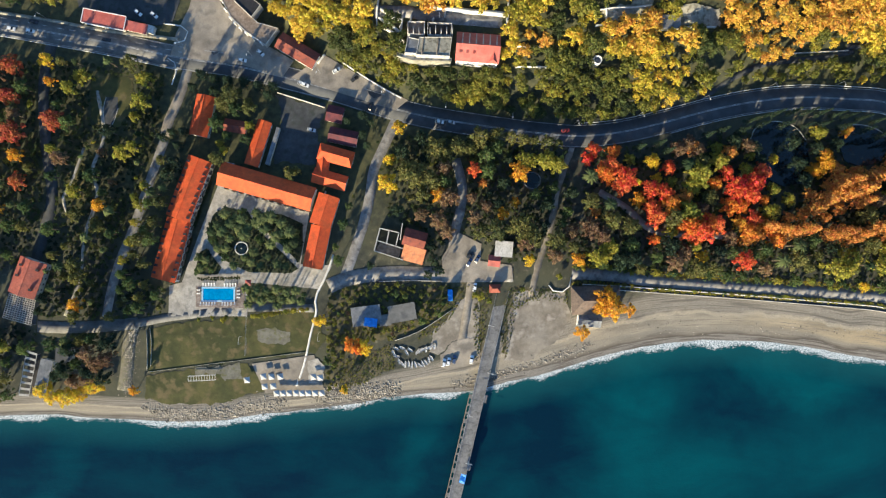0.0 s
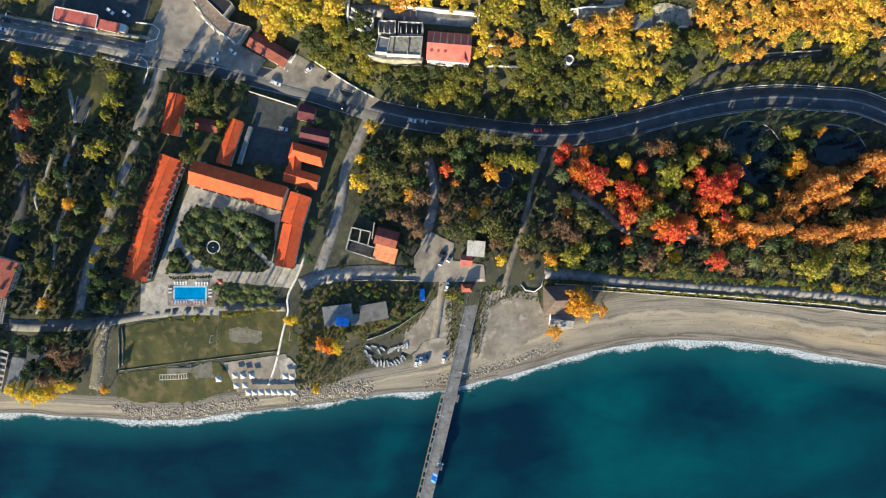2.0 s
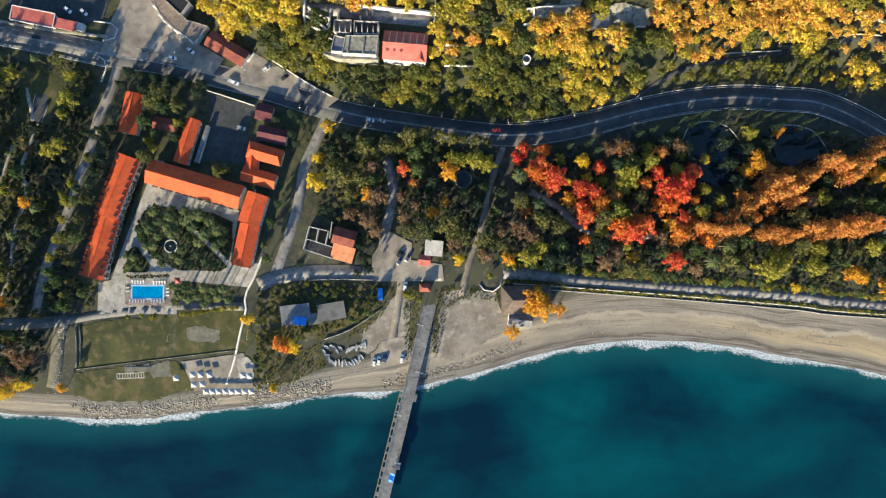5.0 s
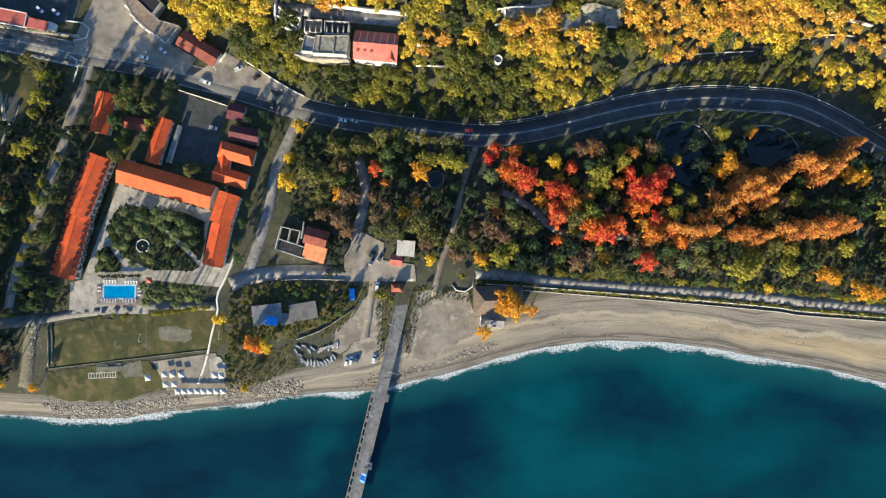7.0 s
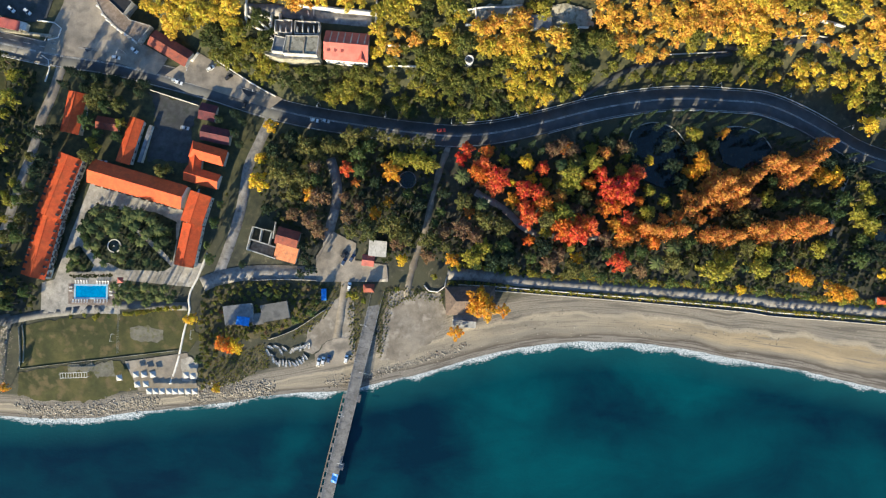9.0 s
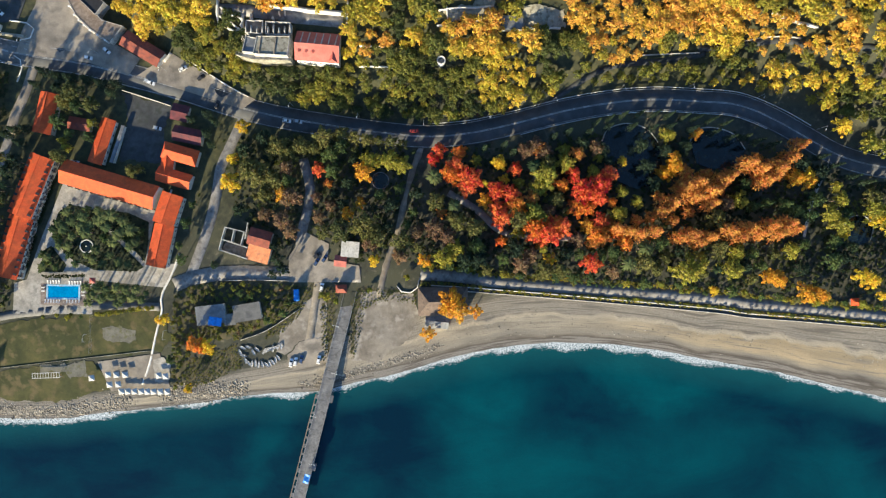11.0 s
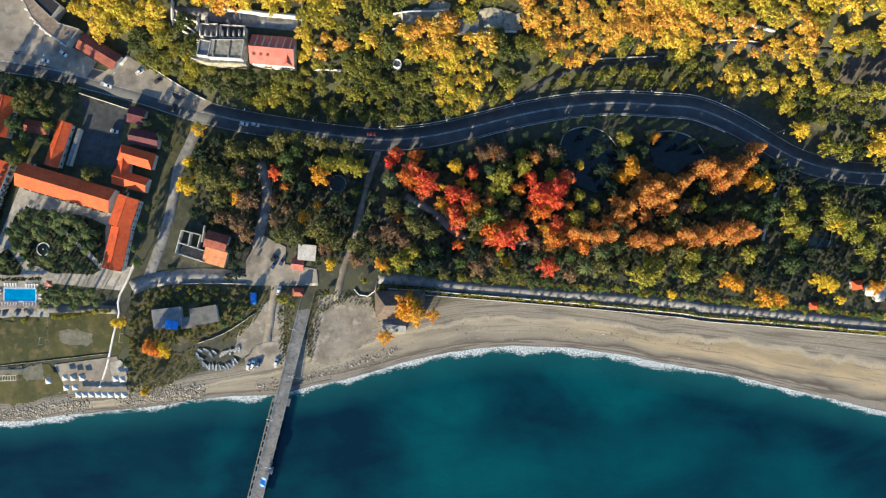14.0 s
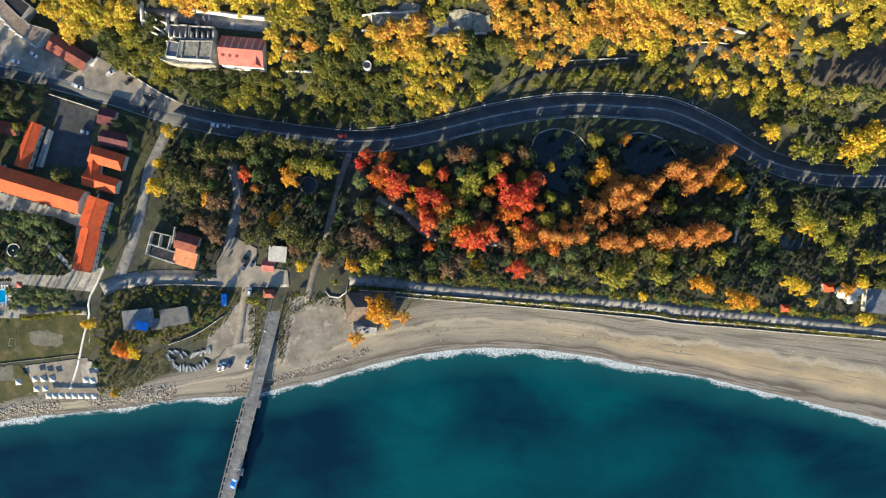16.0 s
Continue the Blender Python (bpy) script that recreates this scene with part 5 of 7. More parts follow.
def parasol(tone, label):
    ob = tagged(new("parasol"), label, "parasol", "parasols on the beach terrace")
    bm = bmesh.new()
    tube(bm, (0, 0, 0), (0, 0, 2.5), 0.04, 0.03, 6)
    box(bm, 0, 0, 0, 0.5, 0.5, 0.12)
    part("pole", bm, STEEL, ob)
    bm = bmesh.new()
    tip, low = bm.verts.new((0, 0, 2.75)), bm.verts.new((0, 0, 2.62))
    rim = [[bm.verts.new((1.5 * x, 1.5 * y, 2.0 - d)) for x, y in ((-1, -1), (0, -1.0), (1, -1), (1.0, 0), (1, 1), (0, 1.0), (-1, 1), (-1.0, 0))] for d in (0, 0.12)]
    for i in range(8):
        j = (i + 1) % 8
        bm.faces.new((tip, rim[0][i], rim[0][j])), bm.faces.new((low, rim[1][j], rim[1][i])), bm.faces.new((rim[0][i], rim[1][i], rim[1][j], rim[0][j]))
    part("canopy", bm, tone, ob)
    return ob


CANVAS = surface("white_canvas", (0.42, 0.41, 0.39), (0.52, 0.51, 0.49), 0.6, 0.9, 0.01, 4)
for tone, lab, pts in ((CANVAS, "square white beach parasol", [(-56.6, -60.2), (-53.2, -60.6), (-91, -61.6), (-82.5, -59.8), (-78.4, -59.9), (-73.8, -59.9), (-81.9, -65.1), (-77.5, -64.9), (-75.8, -68.7),
    (-72.6, -68.7), (-69.3, -68.7), (-65.8, -68.7), (-62.6, -68.8), (-59.4, -68.8), (-55.9, -68.8), (-52.4, -68.8)]),
                       ):
    first = parasol(tone, lab)
    for i, (x, y) in enumerate(pts):
        m = Matrix.Translation((x, y, float(ground(x, y)) + 0.2)) @ Matrix.Rotation(0.15, 4, "Z")
        if i == 0:
            first.matrix_basis = m
        else:
            copy_thing(first, m)
_r = parasol(TILE_RED, "red square parasol beside the pool")
_r.matrix_basis = Matrix.Translation((-89.8, -10.8, float(ground(-89.8, -10.8)) + 0.2))
for _p in ([(-120.9, -60.6), (-107.2, -60)],):
    (x0, y0), (x1, y1) = _p
    _t = math.atan2(y1 - y0, x1 - x0)
    _g = tagged(new("pergola"), "pale weathered beach pergola frame", "pergola")
    _g.matrix_basis = Matrix.Translation(((x0 + x1) / 2, (y0 + y1) / 2, float(ground(x0, y0)) + 0.1)) @ Matrix.Rotation(_t, 4, "Z")
    ln = math.hypot(x1 - x0, y1 - y0)
    for sy in (-1.3, 1.3):
        bm = bmesh.new()
        box(bm, 0, sy, 2.2, ln, 0.25, 0.2)
        part("beam", bm, PALE_STONE, _g)
        for sx in (-1, 0, 1):
            bm = bmesh.new()
            box(bm, sx * (ln / 2 - 0.2), sy, -0.3, 0.18, 0.18, 2.5)
            part("post", bm, PALE_STONE, _g)
    for i in range(int(ln / 1.3) + 1):
        bm = bmesh.new()
        box(bm, -ln / 2 + i * ln / int(ln / 1.3), 0, 2.4, 0.2, 3.0, 0.1)
        part("slat", bm, PALE_STONE, _g)


# ---- pier ----
(_px, _py), (_qx, _qy) = [(43.1, -14.5), (15.8, -129.2)]
_ln, _tn = math.hypot(_qx - _px, _qy - _py), math.atan2(_qy - _py, _qx - _px)
pier = tagged(new("pier"), "long narrow concrete pier on piles above the sea", "pier")
pier.matrix_basis = Matrix.Translation((_px, _py, 4.2)) @ Matrix.Rotation(_tn, 4, "Z")
CLEAR.append((np.array([(_px, _py), (_qx, _qy)]), 5.0))
DECK = surface("pier_deck", (0.145, 0.143, 0.143), (0.215, 0.21, 0.205), 0.2, 0.9, 0.02, 3, vary=0.1, stain=(0.12, 0.115, 0.11))
_me = None
for i in range(int(_ln / 4.0) + 1):
    if _me is None:
        bm = bmesh.new()
        box(bm, 0, 0, -0.35, 3.96, 6.4, 0.35, 0, 0.03)
        slab = part("deck_slab", bm, DECK, pier)
        _me = slab.data
    else:
        slab = new("deck_slab", _me)
        slab.parent = pier
    slab.location = (2.0 + i * 4.0, 0, 0)
for y in (-2.4, 2.4):
    bm = bmesh.new()
    box(bm, _ln / 2, y, -1.15, _ln, 0.6, 0.8)
    part("girder", bm, CONCRETE, pier)
for i in range(int(_ln / 8.0)):
    x = 4 + i * 8.0
    bm = bmesh.new()
    box(bm, x, 0, -1.6, 0.7, 6.6, 0.5)
    part("crosshead", bm, CONCRETE, pier)
    for y in (-2.6, 2.6):
        bm = bmesh.new()
        tube(bm, (x, y, -12), (x, y, -1.6), 0.35, 0.35, 8)
        part("pile", bm, CONCRETE, pier)
# open side walkway on stubs along the outer stretch
for x0, x1 in ((58.0, _ln),):
    bm = bmesh.new()
    box(bm, (x0 + x1) / 2, -4.6, -0.5, x1 - x0, 0.45, 0.4)
    part("side_beam", bm, TIMBER, pier, "brown weathered side beam")
    for i in range(int((x1 - x0) / 4.4)):
        bm = bmesh.new()
        box(bm, x0 + 1 + i * 4.4, -3.9, -0.5, 1.1 if i % 3 else 2.2, 1.5, 0.3)
        part("side_slab", bm, DECK, pier)
for x0, x1 in ((56.5, 60.5), (93.0, 97.0)):
    bm = bmesh.new()
    box(bm, (x0 + x1) / 2, 3.9, -0.25, x1 - x0, 1.6, 0.25)
    part("landing", bm, DECK, pier)
for s in (-1, 1):
    for i in range(int(_ln / 3.0)):
        bm = bmesh.new()
        box(bm, 1 + i * 3.0, s * 3.1, 0, 0.08, 0.08, 1.05)
        part("rail_post", bm, STEEL, pier)
    for z in (0.55, 1.0):
        bm = bmesh.new()
        box(bm, _ln / 2, s * 3.1, z, _ln, 0.07, 0.07)
        part("rail", bm, STEEL, pier)
for i in range(5):
    x = 20 + i * 24.0
    lamp = tagged(new("pier_lamp"), "slim pale lamp post with two arms on the pier", "lamp", "lamps on the pier")
    lamp.matrix_basis = pier.matrix_basis @ Matrix.Translation((x, 2.7 if i % 2 else -2.7, 0))
    bm = bmesh.new()
    tube(bm, (0, 0, 0), (0, 0, 5.5), 0.1, 0.06, 8)
    part("pole", bm, WHITE, lamp)
    bm = bmesh.new()
    box(bm, 0, 0, 5.4, 0.12, 2.6, 0.1)
    part("arm", bm, WHITE, lamp)
    for y in (-1.3, 1.3):
        bm = bmesh.new()
        box(bm, 0, y, 5.3, 0.3, 0.7, 0.16, 0, 0.04)
        part("head", bm, WHITE, lamp)
awning = tagged(new("awning"), "blue cloth awning over a stall on the pier", "awning")
awning.matrix_basis = pier.matrix_basis @ Matrix.Translation((101, 1.6, 0))
for x in (-2.2, 2.2):
    for y in (-1.3, 1.3):
        bm = bmesh.new()
        box(bm, x, y, 0, 0.08, 0.08, 2.3)
        part("post", bm, STEEL, awning)
bm = bmesh.new()
box(bm, 0, 0, 2.3, 4.8, 3.0, 0.08)
bmesh.ops.subdivide_edges(bm, edges=bm.edges[:], cuts=3, use_grid_fill=True)
for v in bm.verts:
    v.co.z += 0.25 * math.sin(v.co.x * 1.7) * math.cos(v.co.y)
part("cloth", bm, BLUE, awning)

# blue things by the beach
bm = bmesh.new()
_b = tagged(new("container"), "bright blue ribbed metal container beside the lane", "container")
_x, _y = 14.8, -17.6
_b.matrix_basis = Matrix.Translation((_x, _y, float(ground(_x, _y)))) @ Matrix.Rotation(1.62, 4, "Z")
box(bm, 0, 0, -0.2, 6.0, 2.5, 2.8, 0, 0.05)
part("body", bm, BLUE, _b)
for i in range(9):
    bm = bmesh.new()
    box(bm, -2.6 + i * 0.65, 0, 2.56, 0.2, 2.4, 0.1)
    part("rib", bm, BLUE, _b)
tarp = new("tarpaulin")
tarp.matrix_basis = Matrix.Translation((-26.6, -31.5, float(ground(-26.6, -31.5)) + 3.5)) @ Matrix.Rotation(-0.12, 4, "Z")
tagged(tarp, "crumpled bright blue tarpaulin on the hut roof", "tarpaulin")
bm = bmesh.new()
bmesh.ops.create_grid(bm, x_segments=12, y_segments=9, size=1)
for v in bm.verts:
    v.co = (v.co.x * 3.4, v.co.y * 2.3, 0.5 + 0.16 * math.sin(v.co.x * 9 + v.co.y * 4) + 0.12 * math.cos(v.co.y * 11))
bmesh.ops.solidify(bm, geom=bm.faces[:], thickness=0.06)
part("sheet", bm, BLUE, tarp, smooth=True)


# ---- boats drawn up on the bank ----
def boat():
    ob = tagged(new("rowing_boat"), "small white rowing boat drawn up on the bank", "boat", "boats on the bank")
    bm = bmesh.new()
    rows = []
    for i in range(9):
        t = i / 8
        w = max(0.05, 0.62 * (1 - max(0, (t - 0.45) / 0.55) ** 2) * (0.8 + 0.2 * min(1, t * 3)))
        x = -1.9 + 3.8 * t
        rows.append([bm.verts.new((x, y * w, z + 0.12 * t * t)) for y, z in ((-1, 0.55), (-0.8, 0.12), (0, 0), (0.8, 0.12), (1, 0.55), (0.82, 0.5), (0.6, 0.2), (-0.6, 0.2), (-0.82, 0.5))])
    for a, b in zip(rows, rows[1:]):
        for i in range(9):
            j = (i + 1) % 9
            bm.faces.new((a[i], a[j], b[j], b[i]))
    bm.faces.new(rows[0]), bm.faces.new(rows[-1][::-1])
    part("hull", bm, PALE_ROOF, ob)
    for x in (-0.9, 0.3):
        bm = bmesh.new()
        box(bm, x, 0, 0.4, 0.28, 0.95, 0.05)
        part("thwart", bm, WHITE, ob)
    return ob


_first = boat()
_rows = [(x, y, 1.1) for x, y in [(-2.3, -47.3), (-0.8, -46.7), (0.7, -46.2), (2.2, -45.9), (3.6, -45.3), (5.1, -44.7), (6.6, -44.4)]]
_rows += [(x, y, -0.5) for x, y in [(-14.7, -48.4), (-13.3, -45.8), (-10.3, -45.5), (-7.9, -48.2), (-5.9, -46.7), (-13, -49.9)]]
_rows += [(x, y, 1.9) for x, y in [(-12.1, -52.3), (-10.6, -53.5), (-8.8, -54.1), (-7, -53.8), (-5.3, -54.4), (-3.5, -54.1), (-1.4, -54.4), (0.4, -53.8),
    (1.9, -53), (3.6, -51.8), (4.8, -50.6)]]
_dice = random.Random(9)
for i, (x, y, a) in enumerate(_rows):
    m = Matrix.Translation((x, y, float(ground(x, y)) + 0.02)) @ Matrix.Rotation(a + _dice.uniform(-0.6, 0.6), 4, "Z")
    if i == 0:
        _first.matrix_basis = m
    else:
        copy_thing(_first, m)


# ---- vehicles ----
RUBBER = surface("tyre_rubber", (0.02, 0.02, 0.02), (0.03, 0.03, 0.03), 1, 0.9, 0.0, 5)
CAR_GLASS = surface("car_glass", (0.015, 0.018, 0.022), (0.025, 0.03, 0.035), 1, 0.05, 0.0, 3)


def car(tone, label):
    ob = tagged(new("car"), label, "car", "cars on roads and car parks")
    mat = surface("car_paint", tone, tuple(min(1, c * 1.1) for c in tone), 1, 0.25, 0.0, 3)
    bm = bmesh.new()
    prof = [(-2.15, 0.35), (-2.2, 0.75), (-2.0, 0.92), (-1.3, 0.95), (0.95, 0.92), (1.9, 0.78), (2.2, 0.6), (2.15, 0.32)]
    l, r = [bm.verts.new((x, -0.88, z)) for x, z in prof], [bm.verts.new((x, 0.88, z)) for x, z in prof]
    bm.faces.new(l), bm.faces.new(r[::-1])
    for i in range(len(prof)):
        j = (i + 1) % len(prof)
        bm.faces.new((l[i], r[i], r[j], l[j]))
    body = part("body", bm, mat, ob)
    bm = bmesh.new()
    lo = [bm.verts.new(c) for c in ((-1.95, -0.8, 0.92), (1.0, -0.8, 0.92), (1.0, 0.8, 0.92), (-1.95, 0.8, 0.92))]
    up = [bm.verts.new(c) for c in ((-1.5, -0.66, 1.42), (0.25, -0.66, 1.42), (0.25, 0.66, 1.42), (-1.5, 0.66, 1.42))]
    for i in range(4):
        j = (i + 1) % 4
        bm.faces.new((lo[i], lo[j], up[j], up[i]))
    bm.faces.new(up), bm.faces.new(lo[::-1])
    part("cabin_glass", bm, CAR_GLASS, ob, "dark car windows")
    bm = bmesh.new()
    box(bm, -0.62, 0, 1.42, 1.8, 1.36, 0.06, 0, 0.02)
    part("roof", bm, mat, ob)
    for x in (-1.35, 1.35):
        for y in (-0.82, 0.82):
            bm = bmesh.new()
            tube(bm, (x, y - 0.1, 0.33), (x, y + 0.1, 0.33), 0.33, 0.33, 12)
            part("wheel", bm, RUBBER, ob)
    return ob


def park(first, spots, dz=0.4):
    for i, (x, y, a) in enumerate(spots):
        m = Matrix.Translation((x, y, float(ground(x, y)) + dz)) @ Matrix.Rotation(radians(a), 4, "Z")
        if i == 0:
            first.matrix_basis = m
        else:
            copy_thing(first, m)


def turned(points, a):
    return [(x, y, a) for x, y in points]


park(car((0.75, 0.75, 0.74), "white car on the coast road"), turned([(-209.7, 119), (-199.9, 117.9), (-92.8, 104.1), (9.2, 73.2)], -10) + turned([(-60.8, 91.7)], -20))
park(car((0.72, 0.72, 0.71), "white car parked on the square"), turned([(-137.8, 126.9), (-145.8, 127.9), (-83.5, 108)], -40) + turned([(-44.4, 99.3)], 30))
park(car((0.72, 0.73, 0.74), "white car parked above the beach"), turned([(11.7, -53.4), (14.1, -52.8), (26.2, -51.7), (27.8, -13.3)], 80), 0.25)
park(car((0.05, 0.08, 0.16), "dark blue car parked above the beach"), turned([(17.1, -51.7)], 80) + turned([(29.2, 1.6), (25, -0.2)], 60), 0.25)
park(car((0.04, 0.04, 0.045), "dark car beside the coast road"), turned([(-161.9, 113.8), (-198.3, 122.6)], -10) + turned([(-35.1, 95), (25.3, 3.4)], 35) + turned([(-26.8, 81.1)], 70))
park(car((0.4, 0.42, 0.44), "silver car parked beside the yard"), turned([(-57.3, 68.3), (15.1, 73)], -12) + turned([(-62.2, 92.6), (-99.1, 50.2)], -10))
park(car((0.4, 0.05, 0.04), "red car on the coast road"), turned([(75.5, 69.1)], 5))


# ---- lamps, rails, goals ----
def street_lamp(first, x, y, turn, dz=0.35):
    m = Matrix.Translation((x, y, float(ground(x, y)) + dz)) @ Matrix.Rotation(turn, 4, "Z")
    if first is None:
        ob = tagged(new("street_lamp"), "tall grey street lamp with curved arm", "street lamp", "lamps along the road")
        bm = bmesh.new()
        tube(bm, (0, 0, -0.4), (0, 0, 8.5), 0.11, 0.07, 8)
        part("pole", bm, STEEL, ob)
        bm = bmesh.new()
        tube(bm, (0, 0, 8.4), (1.9, 0, 9.1), 0.06, 0.05, 6)
        part("arm", bm, STEEL, ob)
        bm = bmesh.new()
        box(bm, 2.2, 0, 9.0, 0.9, 0.32, 0.16, 0, 0.04)
        part("head", bm, WHITE, ob)
        ob.matrix_basis = m
        return ob
    copy_thing(first, m)
    return first


_lamp = None
_ml = smooth_line(MAIN, 2.0)
for i in range(10, len(_ml) - 4, 17):
    t = _ml[i + 1] - _ml[i]
    t /= np.linalg.norm(t)
    q = _ml[i] + np.array([-t[1], t[0]]) * 6.7
    _lamp = street_lamp(_lamp, q[0], q[1], math.atan2(-t[0], t[1]))


def guard_rail(label, points, off, dz=0.35):
    line = smooth_line(points, 4.0)
    tang = np.gradient(line, axis=0)
    tang /= np.linalg.norm(tang, axis=1)[:, None] + 1e-9
    q = line + np.stack([-tang[:, 1], tang[:, 0]], 1) * off
    zs = np.maximum(ground(*q.T), ground(*line.T)) + dz
    ob = tagged(new("guard_rail"), label, "guard rail")
    post = None
    for (x, y), z in zip(q, zs):
        if post is None:
            bm = bmesh.new()
            box(bm, 0, 0, -0.8, 0.1, 0.1, 1.6)
            o = part("post", bm, STEEL, ob)
            post = o.data
        else:
            o = new("post", post)
            o.parent = ob
        o.location = (x, y, z)
    n = len(q)
    side = np.stack([-tang[:, 1], tang[:, 0]], 1) * 0.12
    v = np.concatenate([np.c_[q + side, zs + 0.8], np.c_[q - side, zs + 0.8], np.c_[q - side, zs + 0.45], np.c_[q + side, zs + 0.45]])
    i = np.arange(n - 1)
    f = np.concatenate([np.c_[i + a * n, i + 1 + a * n, i + 1 + ((a + 1) % 4) * n, i + ((a + 1) % 4) * n] for a in range(4)])
    raw_part("rail", v, f, surface("galvanised_rail", (0.5, 0.51, 0.52), (0.62, 0.63, 0.64), 0.4, 0.5, 0.0, 3), ob)


guard_rail("pale steel guard rail along the highway", MAIN[0:5], -6.5)
guard_rail("pale steel guard rail along the road", MAIN[12:22], 6.5)
guard_rail("pale steel guard rail along the road", MAIN[14:21], -6.5)
for _p in ([(-94.7, -38.9), (-95.3, -42.7)], [(-53.9, -36.7), (-54.4, -41.4)]):
    (x0, y0), (x1, y1) = _p
    g = tagged(new("football_goal"), "small white football goal on the lawn", "goal")
    g.location = (x0, y0, float(ground(x0, y0)) + 0.1)
    for x, y in ((0, 0), (x1 - x0, y1 - y0)):
        bm = bmesh.new()
        tube(bm, (x, y, 0), (x, y, 2.0), 0.07, 0.07, 6)
        part("post", bm, WHITE, g)
        bm = bmesh.new()
        tube(bm, (x, y, 2.0), (x + 1.1, y, 0), 0.05, 0.05, 6)
        part("stay", bm, WHITE, g)
    bm = bmesh.new()
    tube(bm, (0, 0, 2.0), (x1 - x0, y1 - y0, 2.0), 0.07, 0.07, 6)
    part("crossbar", bm, WHITE, g)

_f = tagged(new("net_fence"), "thin grey net fence across the lawn", "fence")
for i in range(9):
    bm = bmesh.new()
    x, y = -90.7 - 0.15 * i, -25.5 - 2.9 * i
    tube(bm, (x, y, float(ground(x, y)) - 0.2), (x, y, float(ground(x, y)) + 3.0), 0.06, 0.06, 6)
    part("post", bm, STEEL, _f)
for z in (0.3, 1.6, 2.9):
    bm = bmesh.new()
    tube(bm, (-90.7, -25.5, float(ground(-90.7, -25.5)) + z), (-91.9, -48.7, float(ground(-91.9, -48.7)) + z), 0.03, 0.03, 5)
    part("wire", bm, STEEL, _f)

# fountain
_x, _y = -93.6, 6.9
fount = tagged(new("fountain"), "round garden fountain with pale stone rim", "fountain")
fount.location = (_x, _y, float(ground(_x, _y)) + 0.3)
bm = bmesh.new()
_ring = [[bm.verts.new((r * math.cos(6.2832 * i / 32), r * math.sin(6.2832 * i / 32), z)) for i in range(32)] for r, z in ((3.5, -0.3), (3.5, 0.5), (3.0, 0.5), (3.0, 0.1))]
for a in range(3):
    for i in range(32):
        j = (i + 1) % 32
        bm.faces.new((_ring[a][i], _ring[a][j], _ring[a + 1][j], _ring[a + 1][i]))
part("rim", bm, PALE_STONE, fount)
bm = bmesh.new()
bmesh.ops.create_circle(bm, cap_ends=True, segments=32, radius=3.0, matrix=Matrix.Translation((0, 0, 0.3)))
part("water", bm, POND, fount)
bm = bmesh.new()
tube(bm, (0, 0, 0), (0, 0, 1.2), 0.35, 0.2, 10)
part("spout", bm, PALE_STONE, fount)
CLEAR.append((np.array([(_x, _y), (_x + 0.1, _y)]), 4.4))

# slatted terraces by the beach house
def lattice(name, label, corners, base, h, count, cross, mat, width=0.25, rail=0.25):
    ob = tagged(new(name), label, "pergola")
    a, b, c, d = [Vector(p) for p in corners]
    ob.location = (a.x, a.y, base)
    for k, (s, e, t, u) in enumerate(((a, b, d, c), (a, d, b, c))):
        n = (count, cross)[k]
        for i in range(n):
            p, q = s.lerp(e, i / max(1, n - 1)) - a, t.lerp(u, i / max(1, n - 1)) - a
            bm = bmesh.new()
            m = (p + q) / 2
            box(bm, m.x, m.y, h + 0.15 * k, (q - p).length, (width, rail)[k], 0.14, math.atan2(q.y - p.y, q.x - p.x))
            part("slat" if k == 0 else "beam", bm, mat, ob)
    for p in (a, b, c, d):
        bm = bmesh.new()
        box(bm, p.x - a.x, p.y - a.y, -0.8, 0.2, 0.2, h + 0.8)
        part("post", bm, mat, ob)
    CLEAR.append((np.array([q[:] for q in (a, b, c, d, a)]), 0.5, True))


_c = [(-202.2, -45.9), (-205.8, -67.8), (-200.7, -68.4), (-197, -47.6)]
lattice("pergola", "broad pale slats over a dark beach terrace", _c, float(ground(*_c[0])), 3.0, 8, 2, CONCRETE, 1.1)
laid(plot("terrace_floor", _c, NEAR_BLACK, 0.2, 0.6), "dark terrace floor beside the beach house", "terrace")
_c = [(-209.7, -16.2), (-212.9, -28.3), (-198.8, -32.3), (-196.7, -19.7)]
lattice("pergola", "grey lattice roof frame beside the red-roofed house", _c, float(ground(*_c[0])), 3.4, 13, 12, CONCRETE, 0.28, 0.22)
laid(plot("terrace_floor", _c, SHADED_ASPHALT, 0.2, 0.6), "grey terrace floor beside the house", "terrace")

# white domes behind the promenade
for _x, _y, _r in (*[(x, y, 3.4) for x, y in [(343.5, -10.2), (348.4, -13.1), (351.5, -8.9)]],):
    dome = tagged(new("dome_tent"), "white fabric dome tent behind the promenade", "tent")
    dome.location = (_x, _y, float(ground(_x, _y)))
    bm = bmesh.new()
    bmesh.ops.create_uvsphere(bm, u_segments=20, v_segments=12, radius=_r)
    bmesh.ops.bisect_plane(bm, geom=bm.verts[:] + bm.edges[:] + bm.faces[:], plane_co=(0, 0, -0.3), plane_no=(0, 0, 1), clear_inner=True)
    for v in bm.verts:
        v.co.z += 0.3 + (0.3 if v.co.z > 0 else 0)
    part("canvas", bm, CANVAS, dome, smooth=True)
    bm = bmesh.new()
    tube(bm, (0, 0, _r), (0, 0, _r + 1.0), 0.35, 0.1, 8)
    part("finial", bm, WHITE, dome)
    CLEAR.append((np.array([(_x, _y), (_x + 0.1, _y)]), _r + 0.5))


